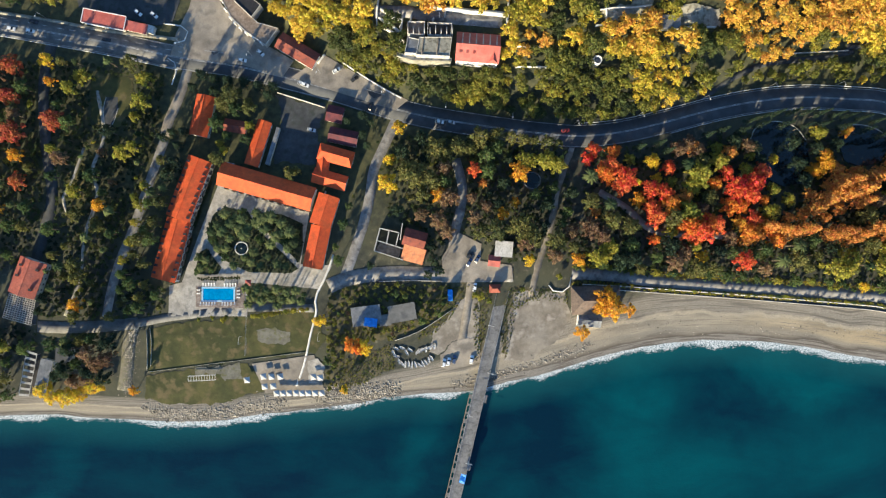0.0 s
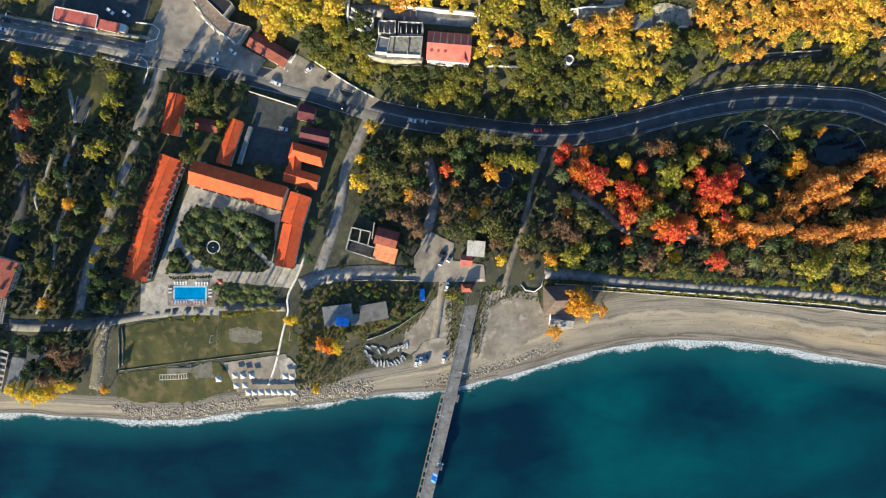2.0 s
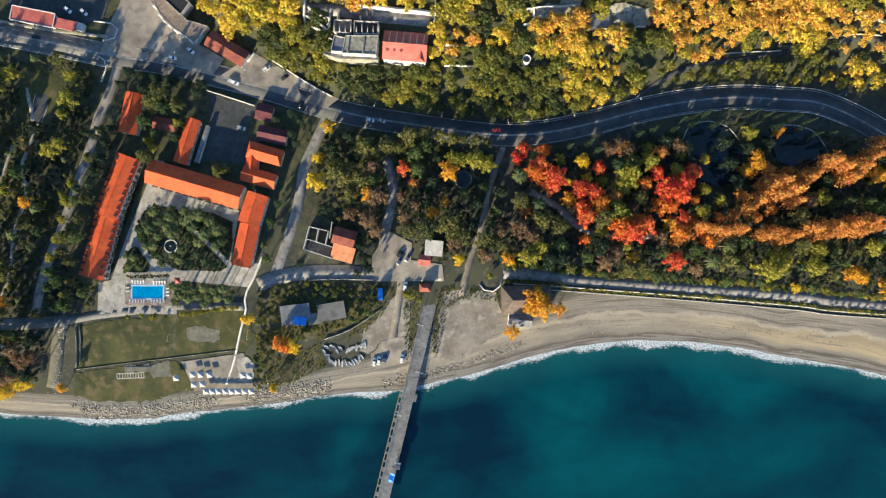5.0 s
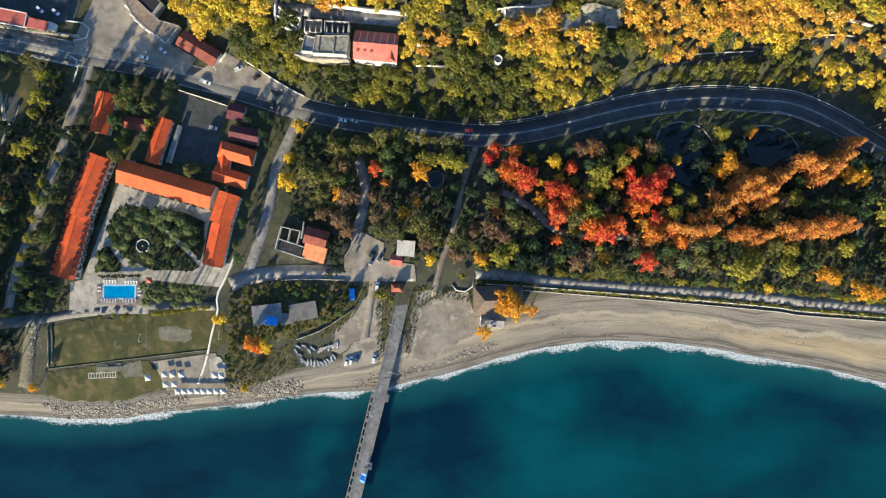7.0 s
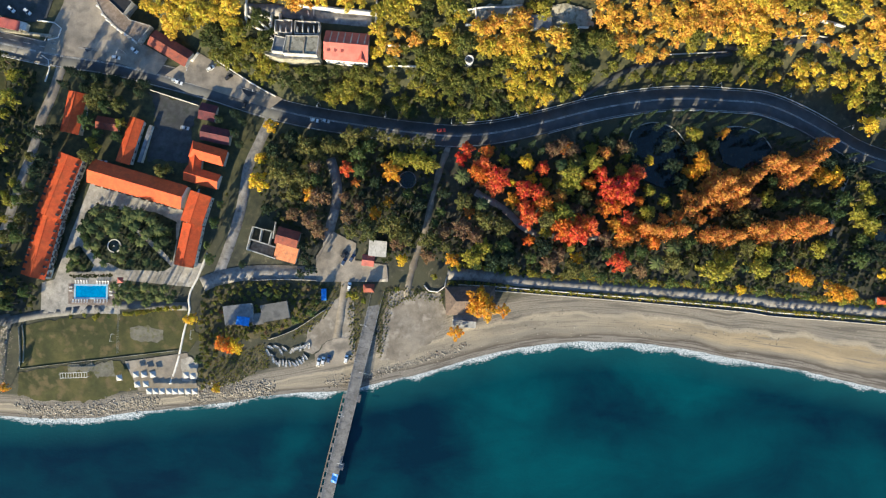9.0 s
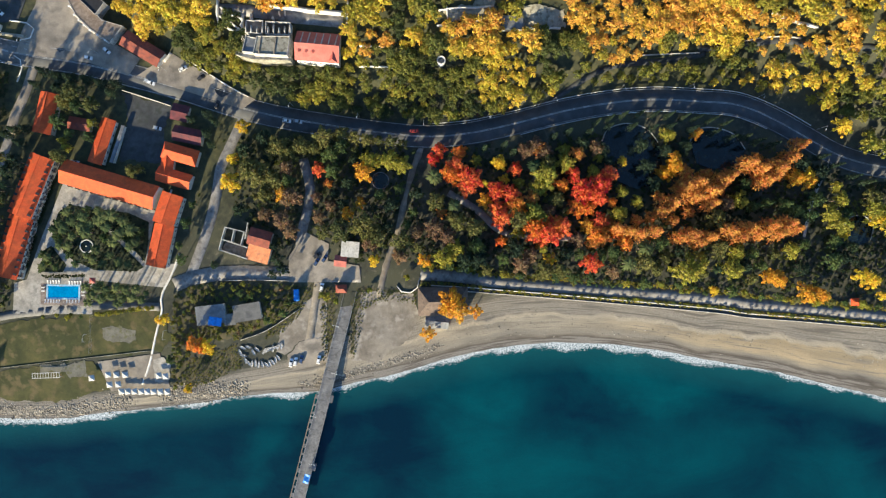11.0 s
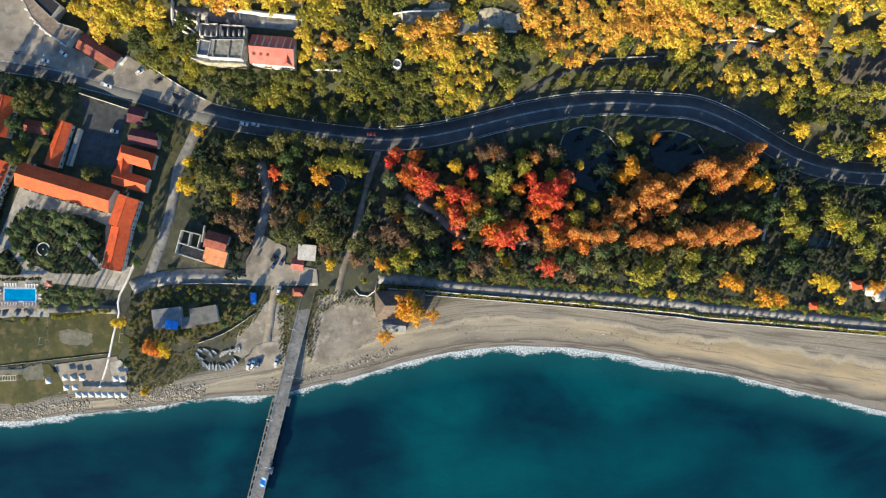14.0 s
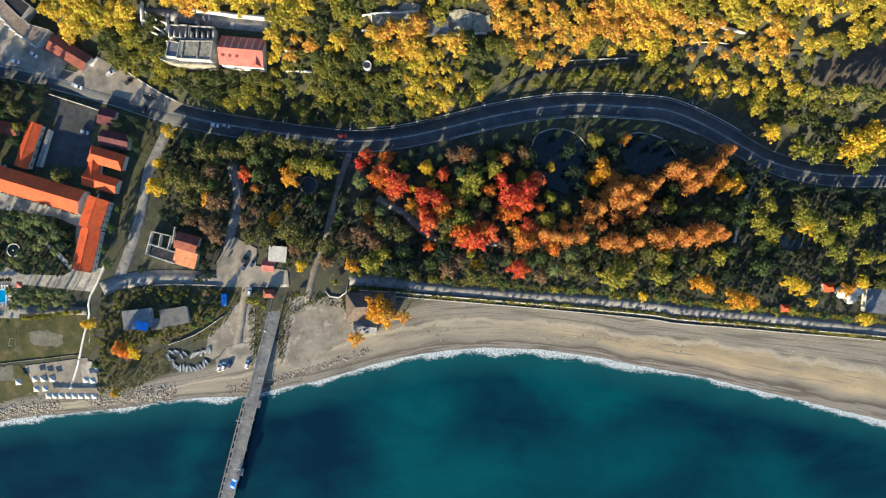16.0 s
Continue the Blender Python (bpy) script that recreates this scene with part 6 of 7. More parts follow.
# ---- rocks ----
def rocks(name, label, spots, seed):
    """Rough boulders in one mesh; spots: x, y, size."""
    rng = np.random.default_rng(seed)
    bm = bmesh.new()
    bmesh.ops.create_icosphere(bm, subdivisions=1, radius=1.0)
    bv = np.array([v.co[:] for v in bm.verts])
    bf = np.array([[v.index for v in f.verts] for f in bm.faces])
    bm.free()
    vs, fs = [], []
    for i, (x, y, r) in enumerate(spots):
        k = bv * rng.uniform(0.65, 1.2, (len(bv), 1)) * (r * rng.uniform(0.8, 1.4), r * rng.uniform(0.8, 1.3), r * rng.uniform(0.35, 0.6))
        a = rng.uniform(0, 6.28)
        k = k @ np.array([[math.cos(a), math.sin(a), 0], [-math.sin(a), math.cos(a), 0], [0, 0, 1]])
        vs.append(k + (x, y, max(-0.5, float(ground(x, y))) + 0.15 * r))
        fs.append(bf + i * len(bv))
    return tagged(raw_part(name, np.concatenate(vs), np.concatenate(fs), ROCK), label, "rocks", kind="stuff")


def along(points, half, n, lo, hi, seed):
    rng = np.random.default_rng(seed)
    line = smooth_line(points, 1.0)
    i = rng.integers(0, len(line), n)
    q = line[i] + rng.normal(scale=half * 0.5, size=(n, 2))
    return np.c_[q, lo + (hi - lo) * rng.random(n) ** 3]


rocks("shore_rocks", "pale and dark boulders strewn along the shore", along([(-143, -76.3), (-131.9, -79.9), (-117.3, -80.3), (-102.7, -78.4), (-88, -76.7), (-73.3, -75)], 4.4, 2600, 0.12, 0.52, 1), 2)
rocks("shore_rocks", "pale and dark boulders strewn along the shore", along([(-55.6, -71), (-43.7, -70.5), (-28.9, -68.8), (-14, -67.7)], 4.6, 2500, 0.12, 0.58, 3), 4)
rocks("shore_rocks", "small boulders along the waterline by the pier", along([(16, -65), (26.5, -63.8), (37.1, -61.5), (52.2, -56.8), (70.4, -50.9), (88.7, -44.9)], 3.2, 1300, 0.12, 0.5, 5), 6)
rocks("stream_stones", "pale stones in the dry stream bed", along([(-149, -34.1), (-151.2, -45.8), (-152.3, -54.6), (-154.5, -66.8)], 3.0, 1300, 0.12, 0.42, 7), 8)
rocks("beach_stones", "scattered dark stones on the beach", along([(94.7, -38.3), (122.2, -33.8), (153, -32.4), (184, -34.9), (215.1, -35.7), (243.2, -38.8)], 6.0, 480, 0.1, 0.42, 9), 10)
rocks("beach_stones", "scattered dark stones on the beach", along([(241.2, -36.6), (272.1, -40.9), (303.1, -45.3), (334.2, -49.6), (368.7, -53.9)], 9.0, 380, 0.1, 0.42, 11), 12)


# ---- plants ----
def leaf_cloud(rng, blobs, per, size):
    """Leaf clumps strewn over the skins of the blobs, drawn out away from their middle."""
    c = np.repeat(np.array(blobs, float), per, axis=0)
    n = len(c)
    d = rng.normal(size=(n, 3))
    d[:, 2] = np.abs(d[:, 2]) * 1.0 - 0.35
    d /= np.linalg.norm(d, axis=1)[:, None]
    p = c[:, :3] + d * c[:, 3:6] * rng.uniform(0.4, 1.4, (n, 1))
    nor = d * (0.6, 0.6, 1.0) + (0, 0, 0.25) + rng.normal(scale=0.5, size=(n, 3))
    nor /= np.linalg.norm(nor, axis=1)[:, None]
    out = c[:, :3] * (1, 1, 0) * 0.5 + d + rng.normal(scale=0.5, size=(n, 3))
    t = out - nor * (out * nor).sum(1)[:, None]
    t /= np.linalg.norm(t, axis=1)[:, None] + 1e-9
    b = np.cross(nor, t)
    s = size * rng.uniform(0.5, 1.35, (n, 1))
    q = [p - t * s, p - b * s * 0.55 + nor * s * 0.15, p + t * s * 1.25, p + b * s * 0.55 + nor * s * 0.15]
    v = np.stack(q, 1).reshape(-1, 3)
    return v, np.arange(len(v)).reshape(-1, 4)


def crown_round(seed, r=4.0, h=9.0, count=24, per=36, size=0.4):
    """Boughs of uneven length round a loose top, with gaps between them."""
    rng = np.random.default_rng(seed)
    blobs, arms = [], max(4, count // 3)
    for i in range(arms):
        a = 6.2832 * i / arms + rng.uniform(-0.35, 0.35)
        reach = r * rng.uniform(0.62, 1.08)
        droop = rng.uniform(0.22, 0.42)
        for q, k in ((0.42, 0.3), (0.72, 0.23), (0.97, 0.15))[: 3 if count > 9 else 2]:
            side = rng.uniform(-0.16, 0.16)
            k *= r * rng.uniform(0.85, 1.2)
            blobs.append((math.cos(a + side) * reach * q, math.sin(a + side) * reach * q, h * (0.84 - droop * q * q) - k * 0.6 + rng.uniform(-0.06, 0.05) * h, k, k, k * 0.8))
    for i in range(max(1, count - len(blobs))):
        a, k = rng.uniform(0, 6.28), r * rng.uniform(0.2, 0.32)
        q = rng.uniform(0.0, 0.4) * r
        blobs.append((math.cos(a) * q, math.sin(a) * q, h * rng.uniform(0.78, 0.93) - k * 0.5, k, k, k * 0.8))
    return leaf_cloud(rng, blobs, per, size)


def crown_cone(seed, r=3.4, h=15.0, count=26, per=34, size=0.4):
    rng = np.random.default_rng(seed)
    blobs = []
    for i in range(count):
        q = ((i + 0.6) / count) ** 0.8
        a = i * 2.4 + rng.uniform(-0.3, 0.3)
        rad = r * q * 0.75 * rng.uniform(0.75, 1.1)
        k = 0.5 + 0.75 * q
        blobs.append((math.cos(a) * rad, math.sin(a) * rad, h * (0.96 - 0.74 * q), k * 1.1, k * 1.1, k * 0.7))
    return leaf_cloud(rng, blobs, per, size)


def crown_palm(seed, n=20, ln=2.9, h=8.6):
    rng = np.random.default_rng(seed)
    v, f = [], []
    for i in range(n):
        a = i * 2.4
        rise = rng.uniform(-0.1, 1.0)
        reach = ln * rng.uniform(0.8, 1.1)
        side = np.array([-math.sin(a), math.cos(a), 0])
        for sg in (-1, 1):
            row = []
            for j in range(6):
                t = j / 5
                c = np.array([math.cos(a) * reach * t * (1 - 0.12 * t), math.sin(a) * reach * t * (1 - 0.12 * t), h + 0.3 + rise * t * 1.5 - 2.0 * t * t])
                w = 0.3 * math.sin(math.pi * min(1, 0.12 + 0.88 * t)) + 0.03
                row.append((c, c + sg * side * w - np.array([0, 0, 0.12])))
            for j in range(5):
                k = len(v)
                v += [row[j][0], row[j + 1][0], row[j + 1][1], row[j][1]]
                f.append((k, k + 1, k + 2, k + 3))
    return np.array(v), np.array(f)


def trunk_mesh(r, h, limbs=5, seed=0, lean=0.0):
    rng = random.Random(seed)
    bm = bmesh.new()
    tube(bm, (0, 0, -0.4), (lean, 0, h * 0.55), r, r * 0.6, 7)
    for i in range(limbs):
        a = i * 2.4 + rng.uniform(-0.4, 0.4)
        z = h * rng.uniform(0.3, 0.52)
        q = h * rng.uniform(0.2, 0.3)
        tube(bm, (0, 0, z), (math.cos(a) * q, math.sin(a) * q, z + h * 0.22), r * 0.45, r * 0.15, 5)
    me = bpy.data.meshes.new("trunk")
    bm.to_mesh(me)
    bm.free()
    me.materials.append(BARK)
    return me


LEAF = {
    "yellow": foliage("yellow_leaves", [(0.6, 0.43, 0.045), (0.72, 0.54, 0.065), (0.66, 0.48, 0.05)]),
    "gold": foliage("golden_leaves", [(0.58, 0.3, 0.04), (0.68, 0.38, 0.05), (0.6, 0.33, 0.06)]),
    "orange": foliage("orange_leaves", [(0.64, 0.2, 0.045), (0.7, 0.29, 0.06)]),
    "red": foliage("red_leaves", [(0.6, 0.09, 0.05), (0.72, 0.2, 0.075), (0.66, 0.125, 0.06)]),
    "maroon": foliage("dull_red_leaves", [(0.36, 0.085, 0.06), (0.42, 0.13, 0.07), (0.46, 0.18, 0.07)]),
    "rust": foliage("rust_needles", [(0.42, 0.19, 0.06), (0.58, 0.28, 0.08), (0.52, 0.23, 0.065)]),
    "brown": foliage("brown_leaves", [(0.17, 0.11, 0.075), (0.26, 0.175, 0.105), (0.2, 0.14, 0.09)]),
    "lime": foliage("yellow_green_leaves", [(0.2, 0.22, 0.05), (0.36, 0.33, 0.06), (0.27, 0.27, 0.055)]),
    "olive": foliage("olive_leaves", [(0.1, 0.115, 0.05), (0.19, 0.185, 0.065), (0.13, 0.14, 0.055)]),
    "green": foliage("green_leaves", [(0.055, 0.09, 0.045), (0.13, 0.175, 0.065), (0.085, 0.125, 0.055)]),
    "dark": foliage("dark_green_leaves", [(0.028, 0.046, 0.036), (0.05, 0.075, 0.046)]),
    "palm": foliage("palm_fronds", [(0.045, 0.068, 0.035), (0.15, 0.175, 0.07), (0.07, 0.098, 0.046)]),
}
WORDS = {"yellow": "bright yellow", "gold": "golden", "orange": "orange", "red": "scarlet", "maroon": "dull red", "rust": "rust-orange", "brown": "brownish half-bare",
         "lime": "yellow-green", "olive": "olive-green", "green": "green", "dark": "dark green", "palm": "green"}
PROTO = {}


def proto(kind, tone, k):
    """A finished crown and trunk of that kind, made once."""
    key = (kind, tone, k)
    if key not in PROTO:
        if kind == "round":
            v, f = crown_round(11 + k)
            tr = ("round", trunk_mesh(0.28, 9, 5, k))
        elif kind == "cone":
            v, f = crown_cone(31 + k)
            tr = ("cone", trunk_mesh(0.3, 15, 0, k))
        elif kind == "palm":
            v, f = crown_palm(51 + k)
            tr = ("palm", trunk_mesh(0.22, 16, 0, k))
        else:
            v, f = crown_round(71 + k, 1.6, 2.6, 9, 34, 0.26)
            tr = ("bush", trunk_mesh(0.08, 2.2, 3, k))
        me = raw_mesh("crown", v, f)
        me.materials.append(LEAF[tone])
        PROTO[key] = (me, tr[1])
    return PROTO[key]


SIZE = {"round": 4.0, "cone": 3.4, "palm": 2.9, "bush": 1.6}
NOUN = {"round": ("deciduous_tree", "{} leafy tree in autumn garden", "tree"), "cone": ("conifer_tree", "tall {} conical conifer tree", "tree"),
        "palm": ("palm_tree", "palm tree with spreading {} fronds", "palm"), "bush": ("shrub", "low {} garden shrub", "shrub")}
tree_dice = random.Random(5)
TALL = 1.5                                               # garden trees are tall for their width


def plant(kind, tone, x, y, r, stretch=1.0):
    me, tr = proto(kind, tone, tree_dice.randrange(4))
    name, label, cat = NOUN[kind]
    if kind == "round" and tone in ("green", "dark", "olive"):
        name, label = "evergreen_tree", "{} broad evergreen tree in the garden"
    s = r / SIZE[kind]
    top = new(name)
    top.matrix_basis = Matrix.Translation((x, y, float(ground(x, y)))) @ Matrix.Rotation(tree_dice.uniform(0, 6.28), 4, "Z") @ Matrix.Diagonal((s, s, s ** 0.6 * stretch * (TALL if kind == "round" else 1), 1))
    tagged(top, label.format(WORDS[tone]), cat, cat + "s of the shore gardens")
    for n, m in (("trunk", tr), ("crown", me)):
        ob = new(n, m)
        ob.parent = top
    return top


def crowded(x, y, gap):
    if not PLANTED:
        return False
    p = np.array(PLANTED[-900:])
    return bool((((p - (x, y)) ** 2).sum(1) < gap * gap).any())


def scatter(outline, gap, mix, seed, lo=2.2, hi=4.2, limit=999, keep=0.6, stretch=1.0):
    """Plants strewn over an outline with at least gap between them, off roads and buildings. mix: (kind, tone, weight)."""
    rng = random.Random(seed)
    xs, ys = [p[0] for p in outline], [p[1] for p in outline]
    area = (max(xs) - min(xs)) * (max(ys) - min(ys))
    done = []
    for _ in range(int(area / gap / gap * 3)):
        x, y = rng.uniform(min(xs), max(xs)), rng.uniform(min(ys), max(ys))
        if not inside(x, y, outline) or crowded(x, y, gap):
            continue
        r = rng.uniform(lo, hi)
        if blocked(x, y, r * keep):
            continue
        kind, tone = rng.choices([m[:2] for m in mix], [m[2] for m in mix])[0]
        plant(kind, tone, x, y, r if kind != "bush" else r * 0.55, stretch)
        done.append((x, y))
        PLANTED.append((x, y))
        if len(done) >= limit:
            break



PLANTED = []
thicket_later = []


def trees(kind, tone, spots, stretch=1.0):
    for x, y, r in spots:
        plant(kind, tone, x, y, r, stretch)
        PLANTED.append((x, y))


trees("round", "red", [(88.5, 58, 3.9), (85.6, 53, 3.6), (97.4, 50.2, 4.8), (104.8, 43.5, 6), (103.4, 39.1, 5.4), (118.2, 37.7, 5.4),
    (125.7, 35.7, 4.8), (121.4, 23.1, 5.4), (118.3, 28.9, 4.2), (163, 37.9, 7.2), (171.9, 40.8, 6.6), (176.4, 46.7, 5.4),
    (170.6, 35, 6), (158.5, 46.7, 4.2), (172.3, 22.3, 4.5), (145.2, 15.8, 6.6), (139.3, 15.2, 5.4), (152.7, 19.3, 5.4),
    (167.9, 0.4, 5.4), (26.4, 47.4, 3.6)])
trees("round", "orange", [(94.5, 45.8, 5.4), (128.8, 29.8, 5.4), (121.4, 11.3, 3), (160.1, 29, 4.8), (137.8, 18.7, 6.6), (148.1, 20.2, 5.4),
    (170.8, 15.2, 5.4), (185.9, 11.4, 4.8), (181.3, 17.3, 4.2), (166.2, 29.1, 4.2), (152.6, 40.8, 4.2), (-36.1, -43.1, 4.2),
    (-32.4, -44.8, 3.6)])
trees("round", "maroon", [(-205.2, 98.4, 5.4), (-206.4, 82.8, 4.8), (-203.6, 64.5, 6), (-184.3, 70.3, 5.4), (-202.6, 40.5, 4.2)])
trees("round", "yellow", [(119.5, 52.3, 4.2), (147, 2.5, 3.3), (-12.1, 68.7, 3.6), (-17, 52.3, 3.3), (-17.9, 39.9, 5.1), (112.2, 41.5, 2.4),
    (55.7, 1, 3.3), (122.6, 43.6, 2.7), (-29.5, -44, 4.2), (184.4, 54.2, 2.7), (-188.5, 101.3, 3.6)])
trees("round", "yellow", [(-194.9, -65.8, 4.5), (-189.4, -68.8, 4.8), (-182.8, -69.4, 4.8), (-176.5, -68, 4.8), (-171.2, -64.7, 4.2),
    (-166.3, -63.6, 3.6), (-192.3, -62.3, 3.6)], 0.55)
trees("round", "gold", [(49.7, 46, 5.1), (41.6, 24.3, 3.6), (81.4, 1, 3.6), (48, 30.7, 2.7), (9.6, 34.3, 4.5), (211, 51.3, 4.8),
    (205, 48.4, 3.6), (224.3, 69.7, 2.7)])
trees("round", "gold", [(95.4, -19, 6), (99.1, -24.1, 6), (93.7, -24.1, 4.8), (108.4, -25, 3.6), (83.7, -36.8, 3.9), (-147.6, -66.1, 2.4)])
trees("cone", "rust", [(215.5, 40.5, 5.1), (221.2, 42, 5.4), (227.2, 37.8, 5.7), (234.3, 43.6, 5.1), (238.6, 46.6, 4.2), (219.9, 34.8, 5.1),
    (208.3, 31.7, 5.1), (204, 27.3, 4.2), (228.8, 32, 4.8), (247.3, 52.5, 5.1), (253.2, 49.7, 5.1), (260.5, 52.7, 4.2),
    (256.3, 44, 5.1), (263.5, 49.9, 4.8), (269.2, 55.8, 4.8), (274.8, 63, 4.2), (237.9, 17.6, 5.1), (243.7, 14.8, 4.8),
    (248, 19.2, 5.1), (253.9, 16.4, 4.8), (259.7, 20.8, 4.8), (264.1, 16.5, 4.2), (268.4, 22.4, 4.8), (272.9, 19.5, 4.2),
    (229.1, 14.6, 4.2), (218.9, 15.9, 5.1), (213, 14.4, 4.2), (223.3, 11.6, 4.2), (199.8, 17.1, 4.8), (192.6, 15.6, 4.2),
    (186.8, 17, 4.2), (180.9, 18.3, 4.2)], 1.3)
# greener trees that stand out
trees("round", "lime", [(63.4, 51.9, 6), (69.3, 49.9, 4.8), (53.2, 51.8, 4.8), (143.6, 45.2, 6.6), (137.7, 26, 6.6), (140.6, 39.3, 4.8),
    (171.8, 55.5, 3), (153.9, 52.5, 4.8), (130.3, 15.7, 3.6), (182.7, 26.2, 4.8), (207.5, 67.5, 4.2), (217.9, -3.4, 7.2),
    (223.6, 1, 6), (241.9, -1.9, 6), (91.8, 2.5, 5.4), (97.7, 6.9, 4.8), (-170.4, 93, 4.2), (-141.1, 80.5, 4.8),
    (-139.8, 91.9, 4.2), (-150.9, 54.9, 4.2)])
trees("round", "olive", [(-4.9, 44.3, 7.2), (3.8, 41.4, 6), (-7.8, 47.2, 5.4), (6.6, 57.3, 6), (18.2, 58.8, 5.4), (29.8, 63.2, 5.4),
    (38.5, 64.8, 4.8), (24, 58.3, 4.2), (12.4, 54.5, 4.2), (38.7, 17, 6), (50.4, 18.5, 6.6), (56.3, 12.7, 6),
    (69.5, 11.2, 5.4), (29.9, 15.5, 4.2), (-96.2, 83.8, 6), (-100.4, 79.4, 4.8), (-87.6, 78.1, 4.2), (149.6, 33.4, 4.8),
    (-146.8, 100.4, 4.2), (-163.8, 18, 4.2), (-174.9, 23.7, 3.6), (-175, -1.9, 4.2)])
trees("round", "olive", [(45.5, 63.5, 3.4), (51.5, 62.4, 3.6), (57.5, 61.8, 3.2), (64, 61, 3.6), (69.5, 60.4, 3)], 1.35)
trees("round", "brown", [(12.5, 32.9, 6), (8.2, 21.3, 4.8), (12.5, 15.5, 4.2), (-0.6, 24.2, 3.6), (32.9, 28.7, 3.6), (27.1, 22.8, 3.6),
    (25.6, 33, 3), (133.3, 58.4, 4.2), (142.3, 58.5, 4.8), (137.8, 61.4, 4.2), (170.8, 60.1, 4.2), (160.8, 12.9, 4.2),
    (53.5, 9.8, 4.8), (77.1, 15.7, 4.2), (145.5, 27.6, 4.2)])
trees("round", "rust", [(160.3, 57.1, 3.9), (140.8, 59.4, 4.2), (90.3, 26, 3), (169.8, 11.4, 4.2), (31.4, 40.3, 2.4)])
trees("round", "lime", [(-140.5, 38, 2.8), (-143, 29, 3.2), (-145.5, 20, 2.6), (-148, 10, 3), (-151.5, 1, 2.8), (-146, 33, 2.2)])
trees("round", "lime", [(298.7, 34.8, 4.8), (293.1, 27.4, 4.8), (316.7, 29.2, 6), (322.9, 24.8, 6), (329, 19, 4.8), (341, 25.1, 5.4),
    (349.9, 29.6, 5.4), (321.9, 63.1, 5.4), (312.9, 64.5, 5.4), (345.9, 57.6, 6), (335.3, 11.6, 5.4), (350.4, 8.9, 4.8),
    (245.2, 34.1, 4.8), (299.2, 21.5, 5.4)])
trees("round", "yellow", [(299.3, 73.1, 4.8), (344, 67.5, 7.2), (348.5, 71.6, 6.6), (339.4, 63.3, 5.4), (319.9, 24.8, 4.8), (302.2, 17.1, 3),
    (311.8, -5, 4.8), (317.9, -7.3, 4.2), (349.1, -4.5, 4.2), (351.3, -23.9, 4.2), (280.5, 47.8, 4.8), (324, -15.2, 2.7),
    (234.5, -13.3, 2.7)])
trees("round", "lime", [(314, 91.5, 4.2), (329, 89.6, 4.5), (352, 90.5, 4.8), (371, 89.2, 4.5)], 1.5)
trees("round", "olive", [(321.5, 90.8, 4.5), (337, 90, 4.8), (344.5, 88.4, 4.5), (361, 90.2, 4.8)], 1.6)
trees("round", "gold", [(274.7, 46.3, 5.4), (280.6, 44.9, 4.8), (267, -7, 4.8), (262.5, -5.5, 4.2), (282, -14.2, 5.4), (291.1, -15.6, 4.2),
    (210.8, 55.6, 4.2), (208, 46.8, 3.3), (222.3, 68.1, 2.7), (341.8, -8.2, 3.6)])
trees("cone", "green", [(253.3, 31.1, 3.3), (260.6, 32.7, 3.3), (269.6, 32.2, 3.9), (274.1, 30.5, 3.6), (283.1, 26.5, 3.9), (277.1, 28.5, 3)])
trees("cone", "dark", [(-111.8, 94.9, 3), (-105.4, 93.1, 2.7), (-98.3, 91.7, 3.3), (-90.5, 91.3, 3), (-83, 89.1, 3.3), (-75.9, 89.1, 3),
    (-78.7, 84.8, 2.7), (-30.5, 75.2, 2.7), (-26.3, 71, 2.7), (-30.5, 65.2, 2.7), (-28.3, 59.6, 2.4), (-38.5, 72.3, 2.4),
    (-116.5, 88.7, 2.4), (-120.7, 66, 2.7), (-126.3, 65.4, 2.7), (-123.5, 58.9, 2.7), (-131.3, 63.1, 2.7)])
trees("round", "rust", [(216.5, 48.3, 4.2), (226.8, 46.9, 4.2), (234.4, 39.7, 4.2), (212.3, 38, 4.2), (203.5, 34.9, 3.6), (199.2, 24.6, 3.6),
    (191.9, 23, 3.6), (184.7, 15.6, 3.6), (174.4, 14, 4.2), (177.3, 21.4, 3.6), (211, 23.3, 3.6), (218.4, 27.8, 3.9),
    (254.7, 56.1, 3.6), (266.8, 47.5, 3.6)])
# three rows of slim dark conifers, added to throw shade over the road
trees("cone", "dark", [(111.8, 58.8, 2.0), (122.1, 60.9, 2.0), (126.6, 57.2, 2.0), (147.3, 65.4, 2.0), (154.8, 67.9, 2.0), (165.2, 67.9, 2.0),
    (175.7, 71, 2.0), (187.5, 71, 2.0), (198, 70.2, 2.0), (206.9, 71.1, 2.0), (219.1, 70.3, 2.0), (229.6, 68.3, 2.0),
    (238.7, 66, 2.0)], 1.96)
trees("cone", "dark", [(169, 72.8, 1.5), (175.8, 74.7, 1.5), (182.8, 76.6, 1.5), (190.9, 77.3, 1.5), (199.1, 77.4, 1.5), (206.2, 76.9, 1.5),
    (213.9, 75.9, 1.5), (220.4, 75.4, 1.5), (227.8, 74.4, 1.5), (235.2, 72.8, 1.5)], 2.46)
trees("cone", "dark", [(245.6, 66.2, 2.0), (253, 64.3, 2.0), (260.5, 62.6, 2.0), (285.8, 56.6, 2.0), (293.3, 52.3, 2.0), (302.4, 46.6, 2.0),
    (309.9, 43.7, 2.0), (321.9, 43, 2.0), (330.7, 42.5, 2.0), (342.7, 42.1, 2.0), (353.1, 42.8, 2.0)], 1.96)
